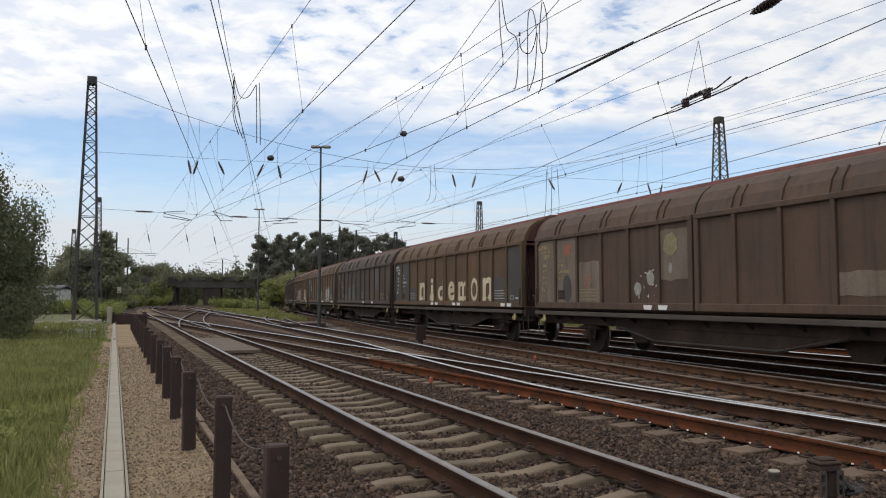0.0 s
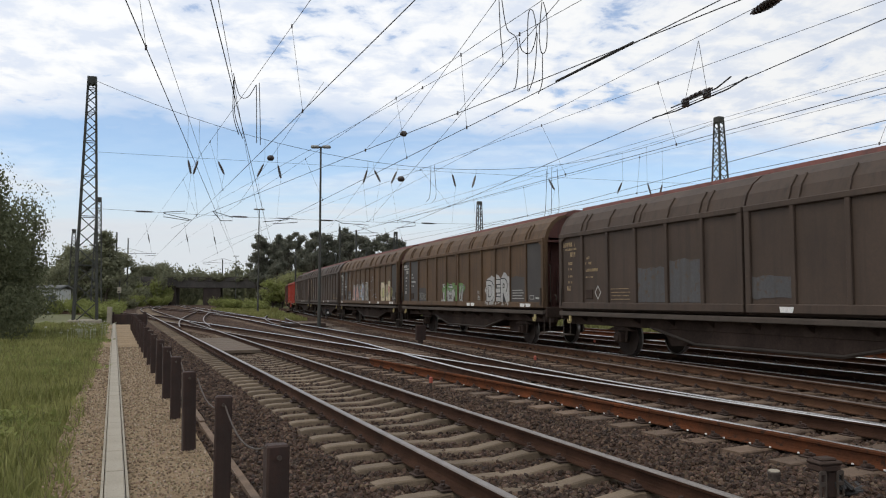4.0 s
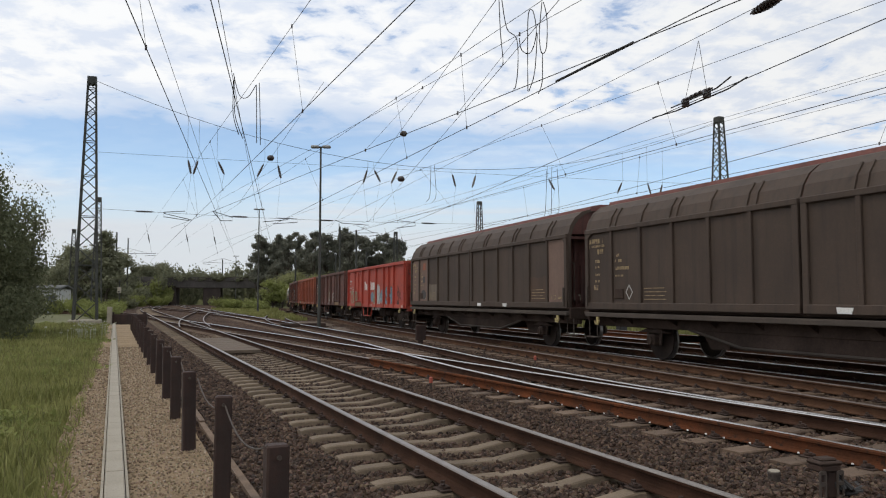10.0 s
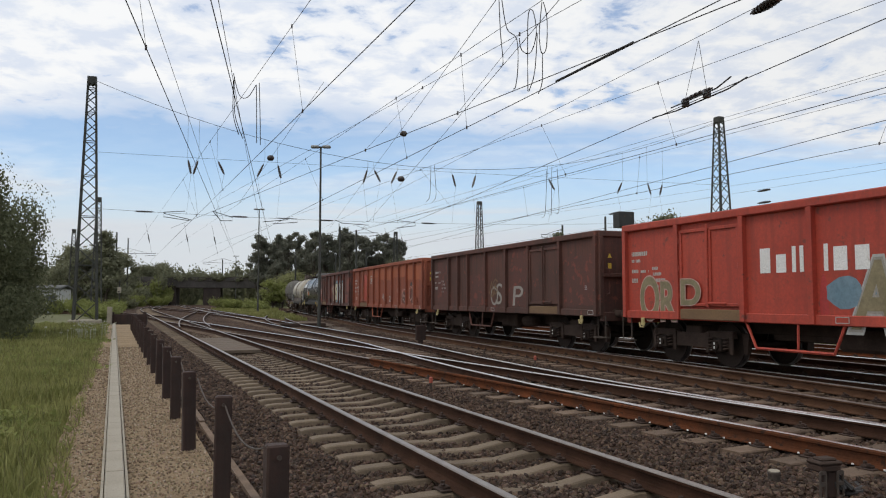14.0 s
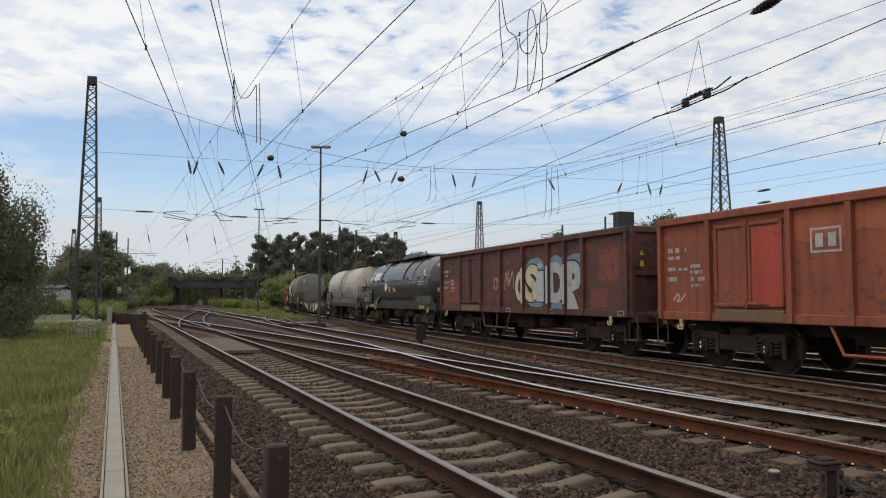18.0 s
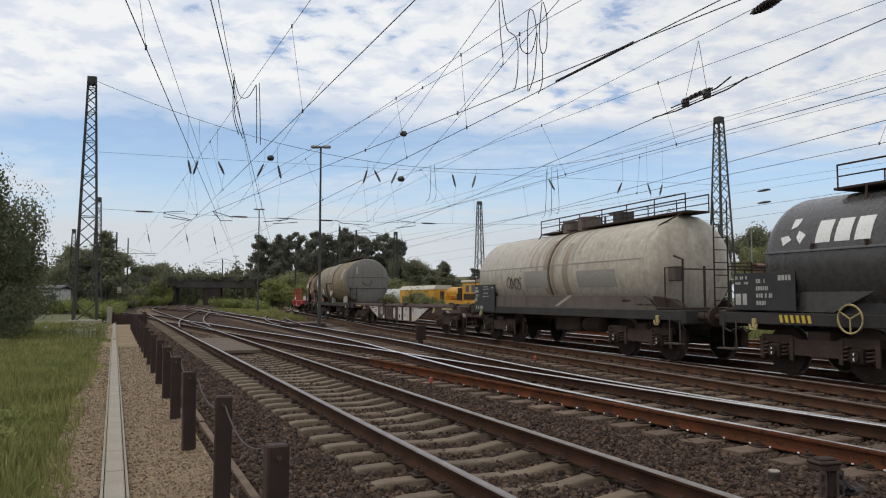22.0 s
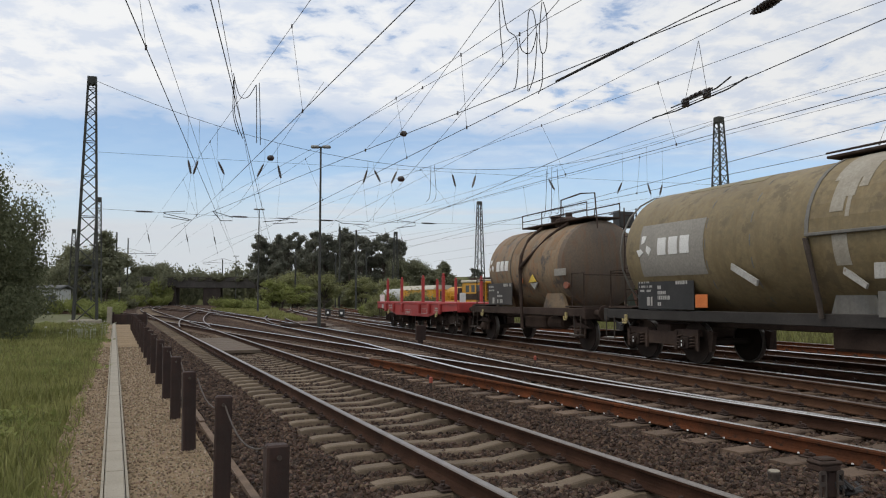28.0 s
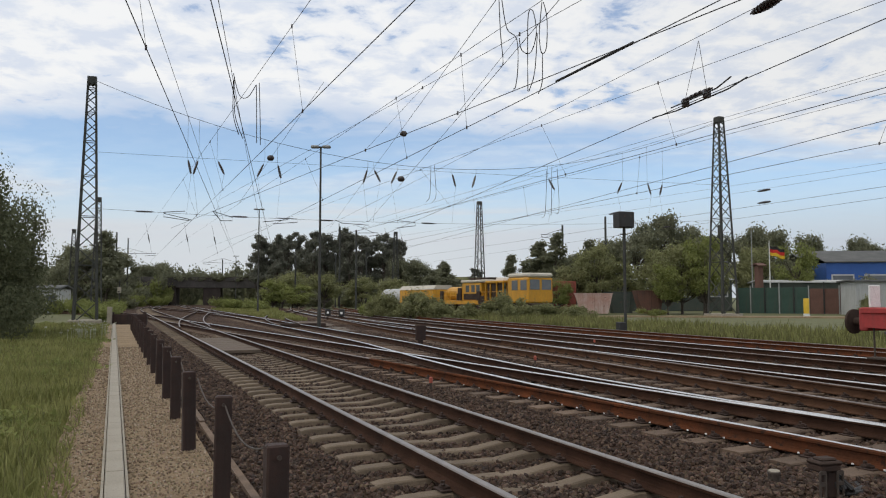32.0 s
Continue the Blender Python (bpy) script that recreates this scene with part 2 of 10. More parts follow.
M_BALLAST = ballast_mat("ballast", (0.036, 0.021, 0.014), (0.072, 0.043, 0.028), (0.130, 0.086, 0.060), 24)


def stone_mat(name, dark, mid_, pale):
    """Loose stones: each stone has a tone of its own."""
    m = bpy.data.materials.new(name)
    m.use_nodes = True
    nt = m.node_tree
    N, L = nt.nodes.new, nt.links.new
    b = nt.nodes["Principled BSDF"]
    b.inputs["Roughness"].default_value = 0.9
    ge, tc = N("ShaderNodeNewGeometry"), N("ShaderNodeTexCoord")
    cr = N("ShaderNodeValToRGB")
    cr.color_ramp.elements[0].color, cr.color_ramp.elements[0].position = (*dark, 1), 0.0
    cr.color_ramp.elements[1].color, cr.color_ramp.elements[1].position = (*pale, 1), 1.0
    e = cr.color_ramp.elements.new(0.62)
    e.color = (*mid_, 1)
    L(ge.outputs["Random Per Island"], cr.inputs[0])
    n = N("ShaderNodeTexNoise")
    n.inputs["Scale"].default_value, n.inputs["Detail"].default_value = 45, 4
    L(tc.outputs["Object"], n.inputs["Vector"])
    mx = N("ShaderNodeMix")
    mx.data_type, mx.blend_type = "RGBA", "MULTIPLY"
    mx.inputs["Factor"].default_value = 0.6
    L(cr.outputs[0], mx.inputs["A"]), L(n.outputs["Color"], mx.inputs["B"])
    L(mx.outputs["Result"], b.inputs["Base Color"])
    bp = N("ShaderNodeBump")
    bp.inputs["Strength"].default_value, bp.inputs["Distance"].default_value = 0.4, 0.01
    L(n.outputs["Fac"], bp.inputs["Height"]), L(bp.outputs[0], b.inputs["Normal"])
    return m


M_SAND = mat("gravel_path", (0.24, 0.172, 0.104), (0.34, 0.255, 0.162), 0.9, 0.95, bump=0.9, fine=55, c3=(0.36, 0.29, 0.22), depth=0.03, cover=0.60, spec=0.2)
M_STONE = stone_mat("ballast_stone", (0.032, 0.018, 0.012), (0.093, 0.055, 0.036), (0.185, 0.122, 0.084))
M_PEBBLE = stone_mat("path_pebble", (0.15, 0.102, 0.064), (0.35, 0.258, 0.165), (0.60, 0.49, 0.36))
M_SOIL = mat("grass_soil", (0.085, 0.092, 0.034), (0.14, 0.14, 0.055), 0.35, 0.95, bump=0.8, fine=9, c3=(0.19, 0.165, 0.085))
M_CONCRETE = mat("concrete", (0.285, 0.255, 0.20), (0.345, 0.31, 0.25), 2.0, 0.9, bump=0.3, fine=60, c3=(0.2, 0.18, 0.15))
M_SLEEPER = mat("sleeper_concrete", (0.13, 0.096, 0.064), (0.205, 0.155, 0.106), 2.5, 0.92, bump=0.5, fine=45, c3=(0.085, 0.066, 0.052), rand=0.18)
M_WOODSLEEPER = mat("sleeper_wood", (0.085, 0.056, 0.037), (0.180, 0.122, 0.082), 3.0, 0.95, bump=0.6, fine=40, rand=0.25)
M_RAIL = mat("rail_side", (0.032, 0.016, 0.010), (0.064, 0.032, 0.020), 3.0, 0.85, bump=0.3, fine=60, spec=0.12)
M_RUSTRAIL = mat("rail_rusty", (0.150, 0.052, 0.024), (0.070, 0.033, 0.020), 1.6, 0.9, bump=0.3, fine=50, spec=0.02, c3=(0.045, 0.026, 0.019), cover=0.55)
M_HEAD = mat("rail_head", (0.62, 0.60, 0.58), (0.74, 0.72, 0.70), 4.0, 0.30, metal=1.0, bump=0.05, fine=80)
M_RAILTAN = mat("rail_side_tan", (0.062, 0.031, 0.018), (0.108, 0.057, 0.033), 2.0, 0.9, bump=0.3, fine=50, spec=0.12, c3=(0.045, 0.028, 0.02))
M_HEADWORN = mat("rail_head_worn", (0.21, 0.182, 0.162), (0.31, 0.275, 0.248), 4.0, 0.42, metal=0.75, bump=0.05, fine=80)
M_HEADDULL = mat("rail_head_dull", (0.16, 0.125, 0.105), (0.24, 0.19, 0.165), 4.0, 0.45, metal=0.6, bump=0.05, fine=80)
M_CLIP = mat("fastening", (0.030, 0.017, 0.012), (0.058, 0.032, 0.022), 6.0, 0.9, fine=60)
M_POST = mat("post_brown", (0.026, 0.013, 0.010), (0.048, 0.024, 0.018), 3.0, 0.8, bump=0.3, fine=30, streak=(0.017, 0.011, 0.009))
M_CHAIN = mat("chain_steel", (0.055, 0.042, 0.035), (0.09, 0.07, 0.06), 5, 0.7, metal=0.3)
M_STEEL = mat("galvanised_steel", (0.26, 0.27, 0.26), (0.36, 0.37, 0.36), 2.0, 0.6, metal=0.3, fine=30, c3=(0.2, 0.15, 0.11))
M_MAST = mat("mast_paint", (0.032, 0.034, 0.030), (0.062, 0.063, 0.055), 2.0, 0.8, fine=30, c3=(0.14, 0.09, 0.06))
M_WIRE = mat("wire_copper", (0.035, 0.035, 0.035), (0.06, 0.058, 0.055), 2.0, 0.6, metal=0.3, bump=0)
M_INSUL = mat("insulator", (0.03, 0.02, 0.018), (0.05, 0.035, 0.03), 3.0, 0.35, bump=0)
M_BLACK = mat("black_box", (0.02, 0.02, 0.02), (0.035, 0.034, 0.033), 3.0, 0.6)
M_WHITE = mat("white_paint", (0.72, 0.72, 0.70), (0.80, 0.80, 0.78), 2.0, 0.7, c3=(0.5, 0.47, 0.42))
M_RED = mat("red_marker", (0.34, 0.07, 0.045), (0.40, 0.10, 0.06), 3.0, 0.6)

# ---- plan: tracks ----
R_TOP = 0.17                      # railhead above the ballast
D0, TH0, K0, K1 = 10.875, 0.385, 0.001445, 2.75e-6


def main_table():
    """Points and headings of the main line, every half metre; s counts away from the point nearest the eye."""
    rows = {}
    for sign in (1, -1):
        x, y = D0 * math.cos(TH0), D0 * math.sin(TH0)
        for i in range(0, 640 if sign > 0 else 160):
            s = sign * i * 0.5
            a = TH0 - (K0 * s + K1 * s * s / 2)
            rows[sign * i] = (x, y, a)
            m = TH0 - (K0 * (s + sign * 0.25) + K1 * (s + sign * 0.25) ** 2 / 2)
            x, y = x - math.sin(m) * 0.5 * sign, y + math.cos(m) * 0.5 * sign
    return rows


MAIN = main_table()


def main_at(s, off=0.0):
    """A point of the main line s metres away, off to its right, and its heading (left of +Y, radians)."""
    i = min(max(math.floor(s * 2), -158), 637)
    t = s * 2 - i
    (x0, y0, a0), (x1, y1, a1) = MAIN[i], MAIN[i + 1]
    a = a0 + (a1 - a0) * t
    return x0 + (x1 - x0) * t + off * math.cos(a), y0 + (y1 - y0) * t + off * math.sin(a), a


def run(t):
    """Metres that the train has gone by t seconds."""
    return 7.753 * t - 0.00874 * (t - 13) ** 2 - 0.000055 * (t - 13) ** 3 + 0.12 * max(0.0, t - 29.6)


def line(fx, y0, y1, n):
    return [(fx(y0 + (y1 - y0) * i / n), y0 + (y1 - y0) * i / n) for i in range(n + 1)]


def blend(a, b, t):
    t = min(max(t, 0), 1)
    t = t * t * (3 - 2 * t)
    return a + (b - a) * t


def x_t1(y):
    return 3.73 - 0.423 * y + (0.0 if y < 90 else 0.0011 * (y - 90) ** 2)


def x_t2(y):
    return blend(8.8 - 0.52 * y, x_t1(y), (y - 44) / 14)


def x_t2b(y):
    return blend(8.8 - 0.52 * y + 0.0, 8.2 - 0.392 * y, (y - 4) / 24)


def x_t3(y):
    x4 = x_main(y, 1.5)
    return blend(6.15 - 0.325 * (y - 12), x4, (y - 34) / 26)


def x_main(y, off):
    s = y
    for _ in range(12):
        s += (y - main_at(s, off)[1]) / math.cos(main_at(s, off)[2])
    return main_at(s, off)[0]


def x_t0(y):
    return x_t1(y) - 0.006 * max(y - 52, 0) ** 2


RAIL_PROF = [(-0.075, 0.0), (0.075, 0.0), (0.075, 0.012), (0.018, 0.03), (0.01, 0.05), (0.01, 0.115), (0.035, 0.128), (0.036, 0.15),
             (0.028, 0.160), (-0.028, 0.160), (-0.036, 0.15), (-0.035, 0.128), (-0.01, 0.115), (-0.01, 0.05), (-0.018, 0.03), (-0.075, 0.012)]


def offset_line(pts, off):
    out = []
    for i, p in enumerate(pts):
        a, b = Vector(pts[max(i - 1, 0)]), Vector(pts[min(i + 1, len(pts) - 1)])
        d = (b - a).normalized()
        out.append((p[0] + d.y * off, p[1] - d.x * off))
    return out


def along(pts, step):
    """Points every step metres along a line, with the heading there."""
    out, rest = [], 0.0
    for a, b in zip(pts, pts[1:]):
        a, b = Vector(a), Vector(b)
        l = (b - a).length
        t = rest
        while t < l:
            q = a + (b - a) * (t / l)
            out.append((q.x, q.y, math.atan2(b.y - a.y, b.x - a.x)))
            t += step
        rest = t - l
    return out


def sleeper_data(concrete):
    mb = MB()
    if concrete:
        prof = [(-1.3, -0.035), (-1.22, -0.02), (-0.62, 0.0), (-0.25, -0.055), (0.25, -0.055), (0.62, 0.0), (1.22, -0.02), (1.3, -0.035)]
    else:
        prof = [(-1.3, 0.0), (1.3, 0.0)]
    top, bot = (0.078, 0.13) if concrete else (0.125, 0.13)
    n = len(prof)
    v = []
    for y, z in prof:
        v += [(-bot, y, -0.2), (-top - 0.012, y, z - 0.014), (-top, y, z), (top, y, z), (top + 0.012, y, z - 0.014), (bot, y, -0.2)]
    f = []
    for i in range(n - 1):
        for j in range(5):
            a = i * 6 + j
            f.append((a, a + 1, a + 7, a + 6))
    f += [tuple(range(6))[::-1], tuple(range((n - 1) * 6, n * 6))]
    mb.add(v, f)
    return mb.data("sleeper", M_SLEEPER if concrete else M_WOODSLEEPER)


SLEEPERS = {True: sleeper_data(True), False: sleeper_data(False)}


HEADS = {"bright": (M_HEAD, "polished steel rail top"), "worn": (M_HEADWORN, "pale worn steel rail top"), "dull": (M_HEADDULL, "dull brown rail top"), "rust": (M_RUSTRAIL, "rusty rail top")}
HEAD_PROF = [(-0.0362, -0.012), (0.0362, -0.012), (0.0372, -0.009), (0.0300, 0.0010), (0.020, 0.0030), (-0.020, 0.0030), (-0.0300, 0.0010), (-0.0372, -0.009)]


def track(pts, label, dz=0.0, concrete=False, side_mat=(M_RAIL, M_RAIL), heads=("bright", "bright"), sleepers=(-30, 999), step=0.62, fast_to=26.0, tips=False):
    """Two rails with their worn heads, the sleepers and, near by, the fastenings."""
    t = thing("railway_track", label, "railway track", "tracks of the yard", "structure")
    for side in (0, 1):
        o = offset_line(pts, (-0.753, 0.753)[side])
        base = R_TOP - 0.162 + dz
        rail = part("rail", MB().sweep(RAIL_PROF, [(x, y, base) for x, y in o]), side_mat[side], t)
        head, words = HEADS[heads[side]]
        part("running_surface", MB().sweep(HEAD_PROF, [(x, y, base + 0.1605) for x, y in o]), head, rail, words)
    fast, white = MB(), MB()
    count = 0
    for i, (x, y, a) in enumerate(along(pts, step)):
        if not sleepers[0] <= y <= sleepers[1] or count >= 300:
            continue
        count += 1
        ob = new("sleeper", SLEEPERS[concrete])
        ob.parent = t
        jit = random.uniform(-0.012, 0.012)
        ob.matrix_basis = pose(x, y, R_TOP - 0.168 + dz + jit * 0.6 - (0.004 if dz else 0), 0, 0, math.degrees(a) + random.uniform(-0.8, 0.8))
        if 0 < y < fast_to:
            m = Matrix.Translation((x, y, R_TOP - 0.166 + dz)) @ Matrix.Rotation(a, 4, "Z")
            for r in (-0.753, 0.753):
                fast.cbox(-0.085, 0.085, r - 0.17, r + 0.17, 0.0, 0.014, 0.004, m)
                for q in (-0.112, 0.112):
                    fast.cbox(-0.055, 0.055, r + q - 0.038, r + q + 0.030, 0.010, 0.042, 0.010, m)
                    fast.cyl(m @ Vector((0.022, r + q, 0.04)), m @ Vector((0.022, r + q, 0.072)), 0.020, 6)
                    fast.cyl(m @ Vector((-0.03, r + q * 1.2, 0.03)), m @ Vector((-0.03, r + q * 1.2, 0.056)), 0.022, 6)
            # white bits stand for clip ends that catch the light
            if tips and y < 15:
                for q in (-0.15, 0.15):
                    q += random.uniform(-0.04, 0.05)
                    white.cbox(q - 0.013, q + 0.013, 0.825, 0.840, 0.004, 0.022, 0.004, m)
    if fast.v:
        tagged(part("rail_fastenings", fast, M_CLIP, t), kind="stuff")
    if white.v:
        tagged(part("pad_tips", white, M_WHITE, t, "rail clip ends coloured white as if lit"), kind="stuff")
    return t


track(line(x_t1, -8, 190, 60), "straight track with brown rails on concrete sleepers in ballast", concrete=True, heads=("worn", "worn"), step=0.6)
track(line(x_t2, -6, 19, 20), "diverging track with one rusty orange rail on dark sleepers", dz=0.003, side_mat=(M_RUSTRAIL, M_RAIL), heads=("rust", "bright"), sleepers=(-6, 19), tips=True)
track(line(x_t2, 19, 58, 30), "far end of the diverging track with dark brown rails", dz=0.003, heads=("dull", "bright"), sleepers=(19, 46))
track(line(x_t2b, 7.6, 180, 60), "curved turnout track with bright worn rails", dz=0.006, sleepers=(22, 180))
track(line(x_t3, -4, 60, 50), "track with brown rails on pale worn sleepers", dz=0.003, side_mat=(M_RAILTAN, M_RAILTAN), heads=("dull", "dull"), sleepers=(-4, 40))
track([main_at(s, 1.5)[:2] for s in range(-30, 280, 4)], "main track under the goods train with polished rails", sleepers=(-40, 150))
track([main_at(s, 4.9)[:2] for s in range(-30, 200, 4)], "neighbouring track with brown rails on dark sleepers", heads=("dull", "bright"), sleepers=(-40, 120))
track([main_at(s, 8.55)[:2] for s in range(-30, 200, 4)], "outer siding with rusty red rails", side_mat=(M_RUSTRAIL, M_RUSTRAIL), heads=("dull", "dull"), sleepers=(-40, 120))
track(line(x_t0, 56, 110, 24), "branch track bending away towards the trees", dz=0.006, heads=("dull", "dull"), sleepers=(75, 110))


def x_cross(y):
    return blend(x_t1(y), x_t2b(y), (y - 28) / 80)


def x_cross2(y):
    return blend(x_t2b(y), x_main(y, 1.5), (y - 34) / 70)


track(line(x_cross, 40, 108, 30), "crossover between two tracks with worn rails", dz=0.005, heads=("dull", "dull"), sleepers=(46, 52))
track(line(x_cross2, 44, 104, 30), "crossover towards the main track with dark rails", dz=0.004, heads=("dull", "dull"), sleepers=(56, 68))
track(line(lambda y: blend(x_t2b(y), x_t1(y), (y - 54) / 100), 64, 154, 30), "far crossover with dark rails", dz=0.004, heads=("dull", "dull"), sleepers=(80, 90))


# ---- ground ----
def sheet(name, xs, ys, place, material, label, category, kind="structure"):
    mb = MB()
    n = len(ys)
    for x in xs:
        for y in ys:
            mb.v.append(place(x, y))
    for i in range(len(xs) - 1):
        for j in range(n - 1):
            a = i * n + j
            mb.f.append((a, a + n, a + n + 1, a + 1))
    me = bpy.data.meshes.new(name)
    me.from_pydata(mb.v, [], mb.f)
    me.materials.append(material)
    me.polygons.foreach_set("use_smooth", [True] * len(me.polygons))
    ob = new(name, me)
    return tagged(ob, label, category, kind=kind)


def steps(*rows):
    """Values from runs of (start, end, count)."""
    out = []
    for a, b, n in rows:
        out += [a + (b - a) * i / n for i in range(n)]
    return out + [rows[-1][1]]


def ground_at(x, y):
    far = max(0.0, math.hypot(x, y) - 260)
    return (x, y, -0.16 + min(far * 0.004, 3.0))


sheet("ground", steps((-3000, -300, 9), (-300, 300, 60), (300, 3000, 9)), steps((-600, -60, 6), (-60, 300, 40), (300, 4000, 12)),
      ground_at, M_SOIL, "wide flat grassy ground around the railway yard", "ground")


def skew(u, y):
    """u metres to the right of the post line, at depth y."""
    return 0.9 - 0.425 * y + u


def ballast_at(u, y):
    x = skew(u, y)
    n = noise.noise((x * 1.1, y * 1.1, 0.0)) * 0.018 + noise.noise((x * 4.5, y * 4.5, 5.0)) * 0.016
    edge = min(1.0, (u + 0.1) / 0.7)
    up = 0.045 * blend(0, 1, (u - 4.3) / 0.6)
    return (x, y, -0.085 + up + n - 0.02 * (1 - max(edge, 0.0)))


sheet("ballast_bed", steps((-0.1, 9, 60), (9, 16, 24), (16, 28, 12)), steps((-12, 3, 12), (3, 20, 110), (20, 60, 80), (60, 200, 50)),
      ballast_at, M_BALLAST, "dark brown stone ballast between the tracks", "ballast")


def path_at(u, y):
    x = skew(u, y)
    n = noise.noise((x * 1.5, y * 1.5, 9.0)) * 0.012 + noise.noise((x * 7, y * 7, 2.0)) * 0.006
    wob = noise.noise((y * 0.8, 4.0, 0.0)) * 0.12
    return (x + ((wob + 0.25 * max(0.0, 1 - y / 40) * -1 + 0.22) if u < -1.5 else 0), y, -0.03 + n - (0.12 if u < -1.58 else 0))


sheet("gravel_path", steps((-1.62, 0.12, 22)), steps((-4, 3, 8), (3, 20, 120), (20, 49, 60)), path_at, M_SAND,
      "pale tan gravel path beside the posts", "path")


def loose_stones():
    """Ballast stones lying on the bed."""
    ico = [Vector(q).normalized() for q in ((0, 0, 1), (0.9, 0, 0.3), (0.2, 0.9, 0.35), (-0.8, 0.5, 0.3), (-0.7, -0.6, 0.3), (0.3, -0.9, 0.3), (0.5, 0.5, -0.6), (-0.6, 0.1, -0.7), (0.2, -0.6, -0.7))]
    faces = [(0, 1, 2), (0, 2, 3), (0, 3, 4), (0, 4, 5), (0, 5, 1), (1, 6, 2), (2, 7, 3), (3, 7, 4), (4, 8, 5), (5, 8, 1), (1, 8, 6), (6, 7, 2), (7, 8, 4), (6, 8, 7)]
    rng = random.Random(5)
    for name, mb, count, near in (("ballast_stones", MB(), 88000, True), ("path_pebbles", MB(), 20000, False)):
        for _ in range(count):
            y = 4.3 + (34 if near else 22) * rng.random() ** 1.75
            if near:
                u = rng.uniform(-0.05, min(13.0, 1.0 + 1.1 * y))
                r = rng.uniform(0.014, 0.034) * (1 + y * 0.012)
                x, y, z = ballast_at(u, y)
            else:
                u = rng.uniform(-1.5, 0.1)
                r = rng.uniform(0.004, 0.014) * (1 + y * 0.02)
                x, y, z = path_at(u, y)
            rot = Euler((rng.uniform(0, 6), rng.uniform(0, 6), rng.uniform(0, 6))).to_matrix()
            sc = Vector((r * rng.uniform(0.8, 1.3), r, r * rng.uniform(0.6, 0.9)))
            c = Vector((x, y, z + r * 0.3))
            mb.add([c + rot @ Vector((q.x * sc.x, q.y * sc.y, q.z * sc.z)) for q in ico], faces)
        me = bpy.data.meshes.new(name)
        me.from_pydata(mb.v, [], mb.f)
        me.materials.append(M_STONE if near else M_PEBBLE)
        tagged(new(name, me), "angular brown and grey ballast stones" if near else "small pale pebbles on the path", "stones", kind="stuff")


loose_stones()
M_DIRT = mat("bare_dirt", (0.10, 0.072, 0.05), (0.15, 0.115, 0.085), 0.7, 0.95, bump=0.6, fine=12, c3=(0.07, 0.05, 0.036))


def dirt_at(u, y):
    a, b = x_t2b(y) + 1.9, x_t3(y) - 1.7
    n = noise.noise((u * 7, y * 0.4, 0.0)) * 0.35
    x = a + (b - a) * u + (n if 0.01 < u < 0.99 else 0)
    return (x, y, -0.035 - (0.12 if u < 0.01 or u > 0.99 else 0) + noise.noise((x, y, 3.0)) * 0.012)


sheet("bare_ground", steps((0.0, 1.0, 12)), steps((26, 56, 40)), dirt_at, M_DIRT, "pale bare dirt patch between two tracks", "ground")


def crossing_boards():
    """Flat boards laid between the rails of the first track."""
    t = thing("crossing_panel", "flat weathered boards between the rails", "crossing panel")
    a = math.atan(0.423)
    for i in range(7):
        y = 23.6 + i * 1.02
        part("board", MB().cbox(-0.60, 0.60, -0.5, 0.5, 0.0, 0.11, 0.012), M_DIRT, t).matrix_basis = pose(x_t1(y), y, -0.03, 0, 0, math.degrees(a))


crossing_boards()


# ---- path furniture ----
def cable_trough():
    t = thing("cable_trough", "pale concrete cable trough with flat covers along the path", "cable trough", kind="structure")
    y, i = 3.0, 0
    cover = MB().cbox(-0.080, 0.080, -0.496, 0.496, 0.0, 0.05, 0.009).data("cover", M_CONCRETE)
    edge = MB()
    a = math.atan(0.428)
    while y < 49:
        ob = new("cover", cover)
        ob.parent = t
        ob.matrix_basis = pose(0.05 - 0.428 * y, y, -0.012 + random.uniform(-0.003, 0.003), 0, 0, math.degrees(a) + random.uniform(-0.25, 0.25))
        y += math.cos(a)
        i += 1
    for o in (-0.108, 0.108):
        edge.sweep([(-0.011, -0.1), (0.011, -0.1), (0.011, 0.012), (-0.011, 0.012)], [(0.05 - 0.428 * q + o, q, 0.0) for q in (2.5, 20, 49)])
    part("trough_wall", edge, M_CONCRETE, t)


cable_trough()


def guard_post():
    t = thing("guard_post", "dark brown upright post of the path barrier", "post", "row of posts beside the path")
    part("shaft", MB().cbox(-0.068, 0.068, -0.052, 0.052, -0.2, 0.80, 0.012), M_POST, t)
    part("eye_bolt", MB().cyl((0, -0.075, 0.73), (0, 0.02, 0.73), 0.014, 8), M_CHAIN, t)
    return t


